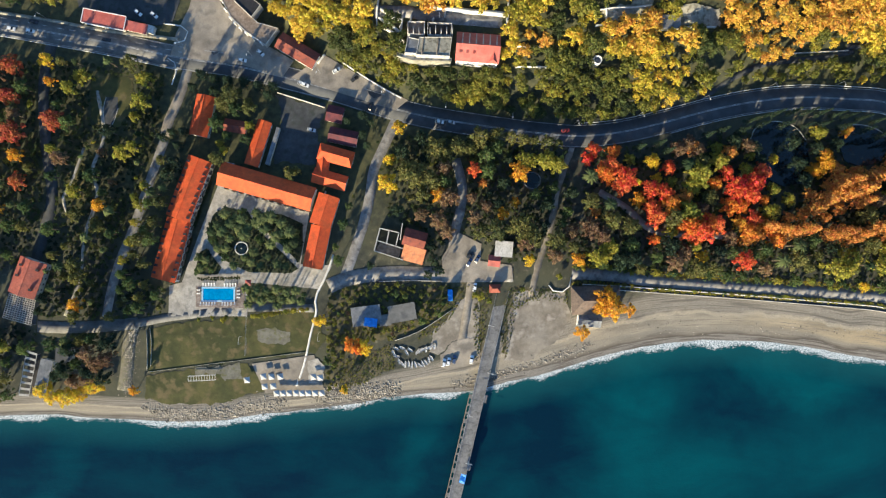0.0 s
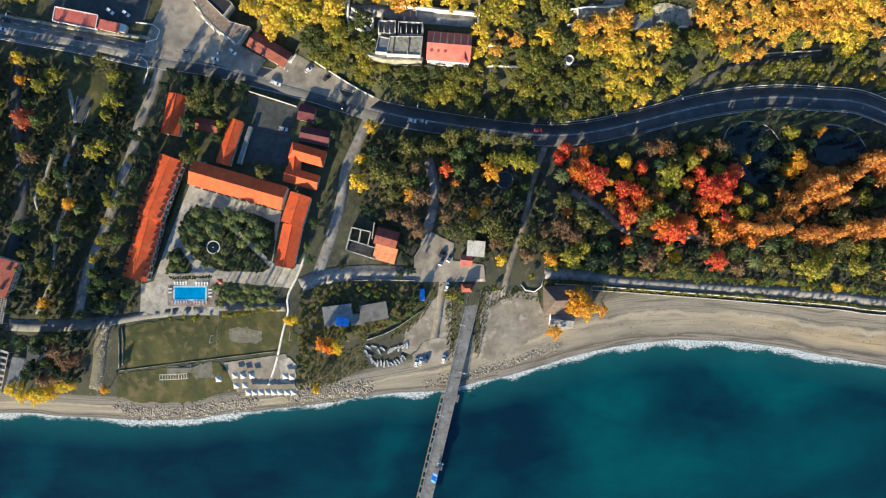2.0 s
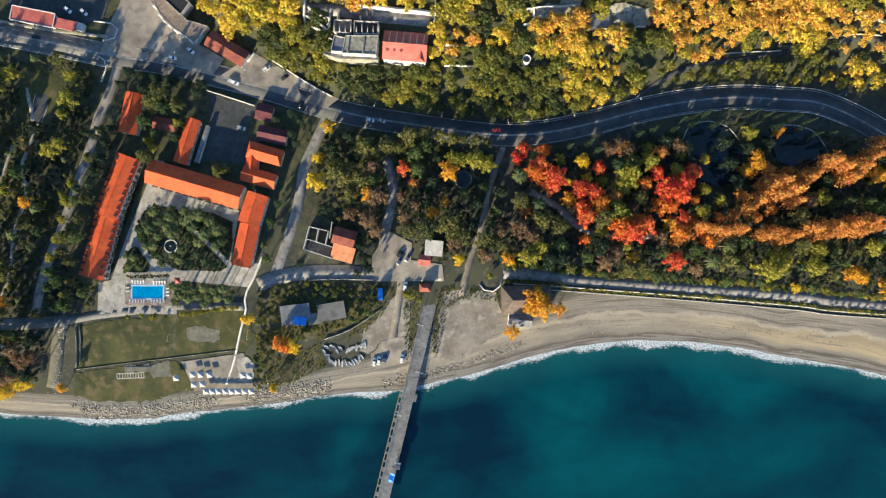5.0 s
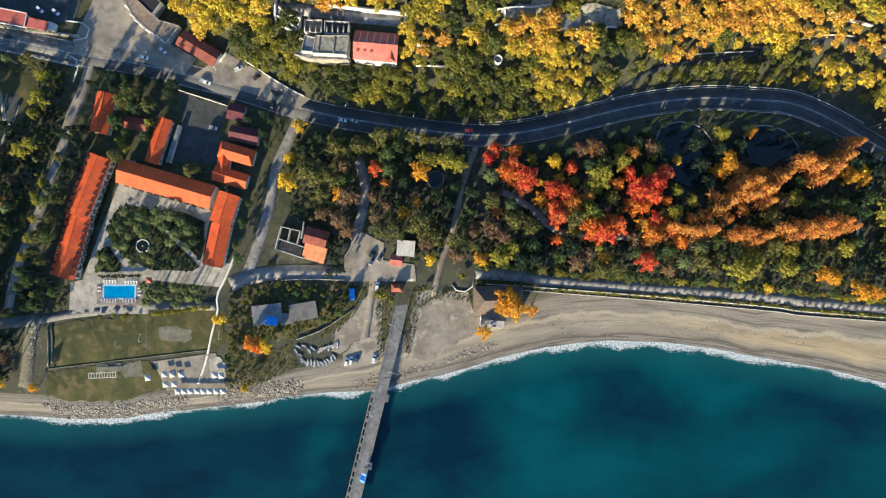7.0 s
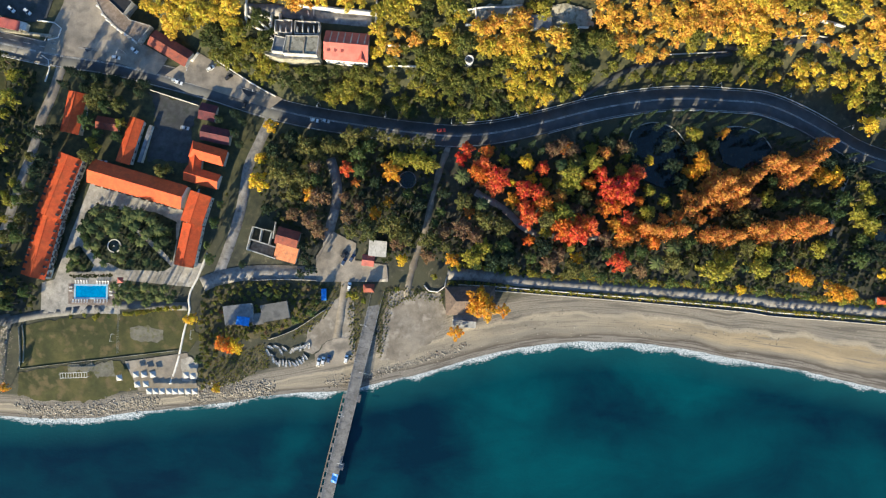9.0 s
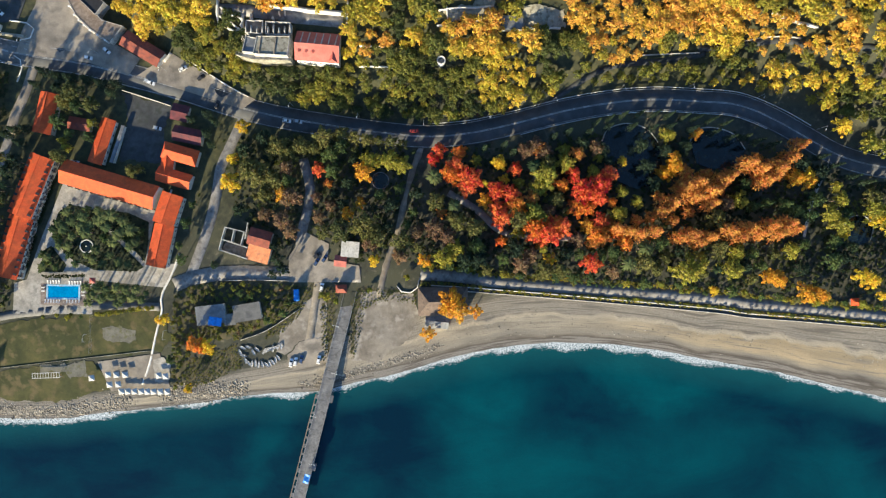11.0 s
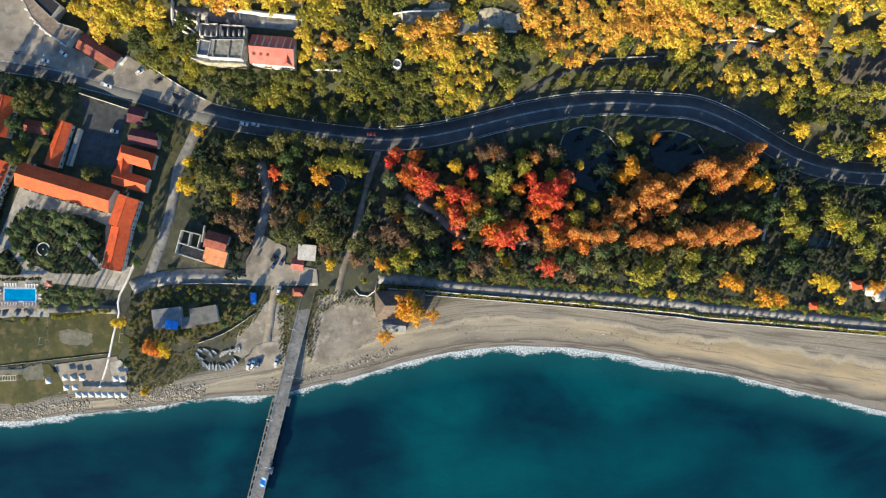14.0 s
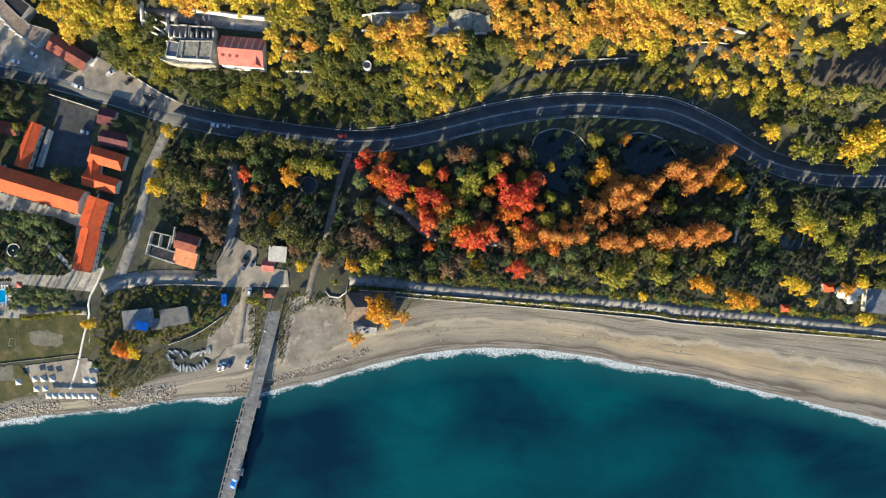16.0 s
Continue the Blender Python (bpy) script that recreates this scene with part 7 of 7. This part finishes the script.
ROUGH = ([(47.2, -13.3), (63.8, -14.5), (77.2, -15.5), (77.9, -22.4), (63.9, -20), (50.3, -24.4), (47.5, -41), (43.7, -51.9),
    (41.7, -40.9), (43.4, -22.9)], [(28.3, -12.4), (36.1, -13.3), (34.4, -28.8), (31, -50), (28.6, -53), (27.2, -28.8)], [(-43.6, -52.5), (-16.9, -44.2), (-13.9, -55.7), (-31.8, -64.6), (-43.7, -67.5)], [(9.9, -12.3), (24.8, -12.4), (15.9, -28.8), (6.9, -37.7), (-2, -40.7), (3.9, -28.7)])
for _a in ROUGH:
    laid(plot("rough_grass", _a, ROUGH_GRASS, 0.05, 0.3, ragged=2.2), "dry brown and olive rough grass", "rough grass")
WEST_LOW = ([(-195.3, -1.9), (-179.4, -1.9), (-162.4, -12.1), (-164.3, -28.8), (-182.6, -28.7), (-195.4, -28.1)], [(-153.1, 3.3), (-139.9, -10.1), (-133, -14.2), (-133.6, -26.8), (-158.2, -28.8)], [(-211.2, -32.4), (-197, -35.4), (-197.4, -44.2), (-210.4, -45.6)], [(-182.7, -35.4), (-158.3, -36.4), (-158.4, -39.9), (-180, -39.8)])
WEST = [(-232.7, 101.4), (-181.8, 101.9), (-133.2, 99.6), (-134.5, 69.4), (-146.3, 18.5), (-159.5, -10.7), (-165.5, -28.2),
    (-199.5, -1.9), (-233.5, -4.8)]
EAST = [(87.6, 60.3), (130.1, 62.7), (176, 69), (249.1, 67.8), (250.3, -5), (167.7, -5), (81.9, -0.5)]
FAR_EAST = [(243.2, 72.3), (293.5, 52), (366.7, 42.5), (438.5, 42), (440.2, -13), (368.4, -18.3), (245.2, -12.1)]
MIDDLE = [(-24.5, 62.9), (3.8, 66.1), (75.5, 60.1), (81.9, 1), (45.7, 0.4), (24.7, 15.9), (3.9, 5.5), (-16.8, 23.2)]
SOUTH_PLOT = [(-49.3, -14.3), (-25.7, -10.8), (9.9, -12), (12.9, -24.3), (-2, -34.7), (-13.9, -40.6), (-28.7, -40.6), (-43.6, -52.5),
    (-43.7, -64.5), (-49.6, -67.5), (-49.4, -40.4)]
laid(plot("rough_grass", SOUTH_PLOT, ROUGH_GRASS, 0.05, 0.3, ragged=2.2), "dry brown and olive rough grass round the huts", "rough grass")
BAND = [(81.9, -3.2), (121.6, -5), (198.7, -8.1), (250.7, -12.7), (250.5, -8.1), (81.9, 0.4)]
GREENS = [("round", "olive", 4), ("round", "green", 4), ("round", "dark", 4), ("round", "lime", 1)]
scatter([(-232.8, 145.3), (-181.9, 146.1), (-180.5, 132.2), (-190.4, 130.3), (-232.9, 133.8)], 5.5, GREENS, 16, lo=2.6, hi=4.4, limit=22)
WARM = [(89.1, 62.3), (130.1, 64.1), (175.9, 58.4), (191.6, 40.4), (198.1, 10.2), (155, 11.6), (118.3, 19.1), (93.8, 34)]
# evergreens added round the ponds to close sun gaps on the road
trees("round", "dark", [(162.8, 62.9, 4.2), (173.2, 59.4, 4.2), (176.2, 52.6, 3.9), (194.2, 62.4, 3.9), (196.5, 51.3, 4.2), (200.6, 43.1, 4.2),
    (206.3, 59.6, 3.9), (216.8, 61.7, 3.9)])
scatter(WARM, 6.4, [("round", "orange", 3), ("round", "rust", 3), ("round", "lime", 3), ("round", "gold", 2), ("round", "red", 2), ("round", "olive", 2)], 14, lo=3.0, hi=5.0, limit=46)
scatter(MIDDLE, 6.0, [("round", "dark", 5), ("round", "green", 3), ("round", "olive", 2), ("bush", "olive", 3), ("round", "brown", 1)], 1, lo=2.4, hi=4.4, limit=30, stretch=1.2)
scatter(EAST, 6.4, GREENS + [("palm", "palm", 2), ("round", "lime", 2), ("round", "brown", 1)], 2, lo=2.8, hi=5.6, limit=88, stretch=1.1)
scatter(FAR_EAST, 6.5, GREENS + [("round", "lime", 1)], 3, lo=2.8, hi=5.2, limit=56, stretch=1.1)
scatter(WEST, 6.4, [("round", "olive", 4), ("round", "green", 6), ("round", "dark", 3), ("round", "lime", 3), ("palm", "palm", 4), ("round", "brown", 2), ("round", "gold", 1), ("bush", "lime", 3)], 4, lo=1.8, hi=3.8, limit=84, stretch=1.35)
for _i, _a in enumerate(WEST_LOW):
    scatter(_a, 5.0, GREENS + [("palm", "palm", 2), ("bush", "olive", 2)], 60 + _i, lo=2.4, hi=3.8, limit=16, stretch=1.45)
    thicket_later.append((_a, _i))
scatter([(-139.4, 62.1), (-121.6, 62.3), (-123, 50.6), (-133.3, 18.5), (-141.7, -7.8), (-152.3, -10.7), (-141.3, 18.5)], 5.5, GREENS + [("palm", "palm", 2)], 13, lo=2.2, hi=4.0, limit=30, stretch=1.4)
scatter([(-105.7, 97.4), (-81.2, 94.8), (-55, 80.4), (-78.2, 74.3), (-89.8, 59.5), (-105.7, 50.7), (-107.3, 68.3)], 6.0, GREENS, 6, lo=2.5, hi=4.5, limit=16)
scatter([(-233.5, -4.8), (-213.7, -1.9), (-213.9, -16.4), (-220.4, -51.4), (-235.6, -69.1)], 6.0, GREENS + [("round", "rust", 2)], 7, lo=2.5, hi=4.5, limit=12)
scatter([(-187, -40), (-157, -38.5), (-158.5, -63), (-184, -61)], 4.2, [("round", "dark", 4), ("round", "green", 1), ("round", "brown", 1)], 8, lo=3.0, hi=4.6, limit=36, stretch=1.45, keep=0.3)
scatter([(-233.9, -28), (-208.4, -36.8), (-209.9, -69.3), (-235.9, -75)], 5.0, GREENS, 15, lo=2.4, hi=3.8, limit=14)
scatter(SOUTH_PLOT, 4.2, [("round", "green", 1), ("round", "olive", 1), ("bush", "olive", 4), ("bush", "green", 2), ("bush", "lime", 2), ("bush", "brown", 2)], 9, lo=1.6, hi=3.0, limit=60)
scatter([(-90.1, -12.2), (-59.5, -13.7), (-59.6, -24.1), (-90.2, -22.5)], 4.0, [("palm", "palm", 3), ("bush", "olive", 3), ("bush", "green", 2)], 10, lo=2.0, hi=2.8, limit=40, stretch=1.1)
scatter([(-45.6, 34.9), (-31.5, 36.4), (-36, 18.7), (-43.4, -1.9), (-47.7, 6.9)], 5.0, GREENS + [("bush", "olive", 3)], 11, lo=2.0, hi=3.2, limit=14)
scatter([(-156.7, -12.1), (-133.6, -14.2), (-136.5, -28.2), (-155.3, -28.2)], 5.0, [("round", "dark", 2), ("bush", "lime", 1), ("palm", "palm", 1), ("round", "olive", 1)], 12, lo=2.0, hi=3.2, limit=12)
trees("bush", "lime", [(-87.6, -28.3, 1.8), (-84.7, -28.3, 1.5), (-81.2, -27.7, 1.8), (-77.7, -27.5, 1.5), (-71, -26, 1.5), (-66.7, -25.5, 1.8),
    (-62.3, -25.2, 1.5), (-59.4, -24.9, 1.2), (-103, -30, 1.8), (-115.5, -30, 1.2), (-108.5, -29.1, 1.2),
    (-101.6, -29.2, 1.2), (30.6, -18.6, 2.7), (27.7, -17.4, 2.1), (35.4, -21, 1.8), (53.1, -14.5, 1.8), (72.6, -7.9, 2.1)])
trees("round", "yellow", [(-53.9, -30.5, 2.7), (-51.6, -29.7, 2.4), (-40.3, -66.7, 2.4)])
# clipped hedges and boxes of the hotel ground
def hedge_run(label, points, width, height, tones, seed):
    line = smooth_line(points, 1.0)
    tang = np.gradient(line, axis=0)
    tang /= np.linalg.norm(tang, axis=1)[:, None] + 1e-9
    nor = np.stack([-tang[:, 1], tang[:, 0]], 1) * width / 2
    HEDGES.append((label, [tuple(p) for p in line + nor] + [tuple(p) for p in (line - nor)[::-1]], height, tones, seed))


HEDGES = []
hedge_run("dark clipped hedge along the hotel walk", [(-108.9, 41.2), (-114.2, 27.6), (-117.8, 17)], 1.4, 0.8, (0.0, 0.2), 81)
hedge_run("dark clipped hedge along the hotel walk", [(-119, 13.4), (-121.8, 3.4), (-124.4, -5)], 1.4, 0.8, (0.0, 0.2), 82)
hedge_run("dark clipped hedge beside the pool", [(-116, -8.9), (-94, -8.4)], 1.3, 0.9, (0.0, 0.25), 83)
hedge_run("pale shrub border above the lawn", [(-88.4, -28.4), (-73.8, -26.3), (-59.2, -24.7)], 1.6, 0.9, (0.3, 0.6), 84)
for _x, _y in ((-115.4, -29.8), (-108.5, -29.2), (-101.5, -28.6), (-96.2, -29.9)):
    plant("bush", "green", _x, _y, 1.3, 0.8)
trees("round", "olive", [(-67.2, 44.7, 3.6), (-64.6, 46.4, 2.6)])
trees("cone", "lime", [(-103.3, 60.3, 2.4), (-101.2, 56.8, 2.4)], 0.8)
# palms of the hotel garden and the promenade
trees("palm", "palm", [(-96.9, 19.7, 4.2), (-91.2, 21.7, 4.2), (-101.2, 15.4, 4.2), (-89.8, 14, 4.5), (-88.4, 18.3, 3.6), (-81.2, 21.2, 4.5),
    (-76.9, 22.6, 4.5), (-71.2, 19.8, 4.2), (-79.8, 16.9, 4.2), (-74.1, 12.6, 4.2), (-67, 15.4, 4.5), (-65.5, 9.7, 3.6),
    (-68.4, 6.8, 3.6), (-77, 9.1, 3.6), (-104.1, 18.3, 3.3), (-85.6, 5.3, 3.6), (-87.1, -0.4, 3.3), (-74.2, -1.3, 3.3),
    (-99.8, 6.8, 3.3), (-95.6, -1.9, 3), (-94, 22.6, 3.3), (-84, 24.6, 3.6), (-99.7, 24, 3.6), (-92.6, 16.8, 3.9),
    (-84.1, 19.7, 3.9), (-71.3, 14.9, 3.9), (-106.9, 15.4, 3.3), (-104, 6.8, 3), (-109.8, 1, 3), (-112.6, -3.3, 2.7), (-82.5, -1.8, 3.3), (-79, 2.6, 3), (-69.5, -2.2, 3), (-90.5, 2.2, 2.7), (-97.5, 12, 3.3)], 0.85)
trees("palm", "palm", [(-88.5, -13.6, 3.4), (-85.8, -17.6, 3.6), (-83.4, -14.2, 3.4), (-81, -19.6, 3.6), (-78.6, -15.2, 3.6), (-75.8, -18.4, 3.4), (-73.4, -14, 3.6),
    (-70.8, -19, 3.4), (-68.4, -15.4, 3.6), (-65.8, -18.8, 3.4), (-63.6, -14.6, 3.4), (-61.4, -20, 3.2), (-87.6, -21.4, 3.2), (-73, -22, 3.2)], 1.25)
trees("round", "dark", [(6.2, 1, 3.6), (8.5, -4.2, 3), (3.3, -6.6, 2.4), (-26.7, -1.9, 2.1)])
trees("bush", "green", [(-115.1, 2.5, 2.7), (-112.9, -1.9, 3), (-108.6, -4.2, 2.4), (-115.8, -4.8, 2.4), (-92.6, 25.9, 2.4), (-107.1, 11.2, 3),
    (-101.4, 2.5, 2.7), (-70.9, 11.3, 3.6), (-65.1, 14.2, 3), (-72.3, 18.6, 3), (-84, 11.3, 3)])
_pl = smooth_line(PROM, 1.0)
_t = np.gradient(_pl, axis=0)
_t /= np.linalg.norm(_t, axis=1)[:, None]
_side = np.stack([-_t[:, 1], _t[:, 0]], 1)
_dice = random.Random(12)
for i in range(4, len(_pl) - 10, 4):
    if _dice.random() < 0.66:
        q = _pl[i] - _side[i] * (4.1 + _dice.uniform(-0.4, 0.5))
        plant("cone", _dice.choice(["green", "green", "lime", "olive"]), q[0], q[1], _dice.uniform(0.7, 1.3), _dice.uniform(0.45, 0.85))
for i in range(3, len(_pl) - 6, 4):
    if _dice.random() < 0.7:
        q = _pl[i] + _side[i] * (3.2 + _dice.uniform(-0.8, 0.9))
        plant("bush", _dice.choice(["lime", "green", "green", "olive"]), q[0], q[1], _dice.uniform(1.1, 2.1), _dice.uniform(0.8, 1.3))
for i in range(6, len(_pl) - 10, 9):
    q = _pl[i] + _side[i] * (5.0 + _dice.uniform(-0.5, 0.8))
    plant("round" if _dice.random() < 0.5 else "bush", _dice.choice(["lime", "olive", "green", "green"]), q[0], q[1], _dice.uniform(2.0, 3.4))


# ---- hillside woods ----
AMBER = [(95.7, 116.2, 8.4), (106.7, 116.6, 9.6), (117.8, 117.4, 8.4), (130.4, 111.7, 5.4), (153.4, 128.4, 9),
    (168.2, 123.7, 10.5), (181, 124.1, 8.4), (189, 114.1, 8.4), (180.9, 107.6, 6.6), (200.4, 128, 9.6), (213.6, 127.4, 9),
    (228.5, 127, 9), (245.7, 124.5, 9), (259.6, 120.1, 9.6), (271.2, 117.5, 9.6), (283, 116.5, 9.6), (293.8, 117.6, 8.4)]
BRIGHT = [(109.5, 85.4, 4.5), (126.9, 82.1, 4.5), (145.8, 87.6, 4.5), (115.2, 97, 6.6), (123.6, 103.4, 9), (129.1, 97.3, 7.2),
    (212.1, 118.9, 6), (225.3, 119.5, 6), (232.3, 97.1, 5.4), (251.7, 94.6, 4.8), (265.7, 98.8, 6), (287, 95.8, 6.6),
    (298.1, 102.2, 7.2), (308.3, 98, 6), (304.3, 115.9, 6), (285, 132.4, 6), (309.6, 126.7, 7.5)]
GREENER = [(86.7, 102.7, 12), (64.1, 91.6, 18), (89.3, 89.8, 15), (103.5, 85, 9), (143.4, 102, 13.5), (154.6, 107.6, 10.5),
    (160, 115.5, 6), (248.9, 105.3, 12), (228.2, 106.4, 6), (265.6, 105.1, 6), (320.1, 87.9, 18), (308.5, 83.1, 15),
    (276.7, 85.9, 9), (65.3, 119.3, 9)]


def hill_tint(x, y, t, rng):
    """Clumps of one kind of tree on the slope: amber, bright yellow or green."""
    for spots, a, b in ((AMBER, 0.86, 1.05), (BRIGHT, 0.66, 0.84), (GREENER, 0.12, 0.48)):
        for sx, sy, sr in spots:
            if (x - sx) ** 2 + (y - sy) ** 2 < sr * sr:
                return rng.uniform(a, b)
    return t


def thicket(name, label, outline, gap, tones, seed, lo, hi, light=False, clear=True, tall=1.0, keep=0.5):
    """Growth too dense to count: many crowns in one mesh; tones: the stretch of the ramp of leaf colours that they take."""
    rng = random.Random(seed)
    xs, ys = [p[0] for p in outline], [p[1] for p in outline]
    tries = int((max(xs) - min(xs)) * (max(ys) - min(ys)) / gap / gap * 4)
    base = [crown_round(101 + i, 4.0, 8.0, 6, 16, 1.0) if light else crown_round(101 + i, 4.0, 8.0, 21, 30, 0.45) for i in range(6)]
    cells, vs, fs, ts = {}, [], [], []
    off = 0
    for _ in range(tries):
        x, y = rng.uniform(min(xs), max(xs)), rng.uniform(min(ys), max(ys))
        c = (int(x // gap), int(y // gap))
        if any((x - a) ** 2 + (y - b) ** 2 < gap * gap for i in (-1, 0, 1) for j in (-1, 0, 1) for a, b in cells.get((c[0] + i, c[1] + j), ())):
            continue
        if not inside(x, y, outline):
            continue
        r = lo + (hi - lo) * rng.random() ** 1.4
        if clear and blocked(x, y, r * keep):
            continue
        cells.setdefault(c, []).append((x, y))
        v, f = base[rng.randrange(6)]
        a = rng.uniform(0, 6.28)
        s = r / 4
        m = np.array([[math.cos(a), -math.sin(a), 0], [math.sin(a), math.cos(a), 0], [0, 0, s ** -0.3 * tall]]) * s
        vs.append(v @ m.T + (x, y, float(ground(x, y))))
        fs.append(f + off)
        off += len(v)
        drift = 0.5 + 0.5 * noise.noise((x * 0.035, y * 0.05, seed)) * 1.8
        tint = tones[0] + (tones[1] - tones[0]) * (0.72 * drift + 0.28 * rng.random())
        if hi > 4:
            tint = hill_tint(x, y, tint, rng)
        ts.append(np.full(len(v), min(1, max(0, tint)), np.float32))
    ob = raw_part(name, np.concatenate(vs), np.concatenate(fs), WOOD)
    at = ob.data.attributes.new("tint", "FLOAT", "POINT")
    at.data.foreach_set("value", np.concatenate(ts))
    return tagged(ob, label, "trees" if hi > 2.5 else "undergrowth", kind="stuff")


WOOD = foliage("hillside_leaves", [(0.03, 0.047, 0.032), (0.1, 0.12, 0.045), (0.24, 0.235, 0.05), (0.5, 0.41, 0.06), (0.68, 0.51, 0.075), (0.66, 0.39, 0.08)], shared=True)
HILL_LOW = [(-50.3, 112.6), (-37.3, 103.2), (-25.6, 95.9), (-3.5, 84.7), (21.6, 78.6), (63.4, 75.5), (93.5, 76.3), (130, 79.7),
    (151.2, 87.7), (152.4, 101.7), (131.8, 105.8), (44.1, 102), (-13.6, 103.7), (-42.4, 119.3)]
HILL_HIGH = [(-85.8, 151.3), (-77.5, 135.9), (-72.5, 124.2), (-54.6, 114.9), (-42.3, 121.7), (-13.6, 105), (44.1, 102.5),
    (131.7, 106.3), (179.4, 105.2), (245.3, 111.7), (232.7, 162.7), (-84.3, 162.8)]
HILL_MID = [(154.9, 88.3), (154.8, 101.7), (179.5, 104.7), (246.1, 109), (248.9, 95.1), (197.2, 94.7), (166.4, 91.3)]
HILL_EAST = [(229.9, 113.9), (318.1, 115.9), (349.7, 121), (443.7, 122), (467.1, 63.4), (365.4, 60.5), (329.9, 63.1), (298.9, 80.7),
    (280.6, 89.4), (237.8, 99.2)]
HILL_TOP = [(231.9, 165.8), (429.7, 163.4), (444.9, 119.6), (350, 118.3), (318.5, 114.7), (238.6, 116.8)]
thicket("hillside_wood", "olive-green wood on the slope above the road", HILL_LOW, 4.4, (0.05, 0.66), 21, 2.4, 5.6, keep=0.3)
thicket("hillside_wood", "yellow and golden autumn wood on the hillside", HILL_HIGH, 5.0, (0.2, 1.05), 22, 2.8, 7.2, keep=0.3)
thicket("hillside_wood", "yellow-green wood beside the road", HILL_EAST, 5.6, (-0.05, 0.72), 23, 2.4, 5.8, keep=0.3)
thicket("hillside_wood", "golden autumn wood high on the slope", HILL_TOP, 5.6, (0.35, 1.05), 24, 3.0, 7.2, keep=0.3)
thicket("hillside_wood", "scrubby yellow-green wood below the hill lane", HILL_MID, 4.4, (0.1, 0.65), 25, 2.2, 4.2, tall=1.4)
# shade between the trees is put in by the darkest leaf tones
for _a, _l, _sd in ((WEST, "dark undergrowth in the old park", 31), (EAST, "dark undergrowth between the garden trees", 32), (FAR_EAST, "dark undergrowth between the garden trees", 33), (MIDDLE, "dark undergrowth between the garden trees", 34),
                    (SOUTH_PLOT, "green scrub round the seaside huts", 35), (BAND, "green hedge shrubs behind the promenade", 36)):
    thicket("undergrowth", _l, _a, 2.4, (0.12, 0.42) if _a is SOUTH_PLOT else (-0.1, 0.26), _sd, 0.8, 1.9, light=True, keep=0.3, tall=0.6)
for _a, _i in thicket_later:
    thicket("undergrowth", "dark undergrowth beside the park lanes", _a, 2.6, (-0.1, 0.26), 70 + _i, 0.8, 1.8, light=True, keep=0.3, tall=0.6)
for _i, _a in enumerate(ROUGH):
    thicket("weeds", "dry brown and olive weeds on rough ground", _a, 1.15, (0.08, 0.42), 50 + _i, 0.3, 0.85, light=True, clear=False, tall=0.32)
for _off, _sd in ((-4.6, 41), (4.3, 42)):
    _o = [tuple(p) for p in _pl + _side * (_off - 0.9)] + [tuple(p) for p in (_pl + _side * (_off + 0.9))[::-1]]
    thicket("hedge", "clipped yellow-green hedge along the promenade", _o[::4], 1.0, (0.32, 0.6), _sd, 0.6, 1.0, light=True, clear=False, tall=0.45)
# dark shrubs added over the beds to deepen their shade
for _i, _a in enumerate(BEDS):
    thicket("garden_shrubs", "dense dark shrubs filling a hotel garden bed", _a, 1.7, (-0.2, 0.14), 90 + _i, 0.5, 1.2, light=True, keep=0.3, tall=0.55)
for _l, _o, _h, _t, _s in HEDGES:
    thicket("hedge", _l, _o[::2] if len(_o) > 24 else _o, 0.7, _t, _s, 0.5, 0.8, light=True, clear=False, tall=_h)
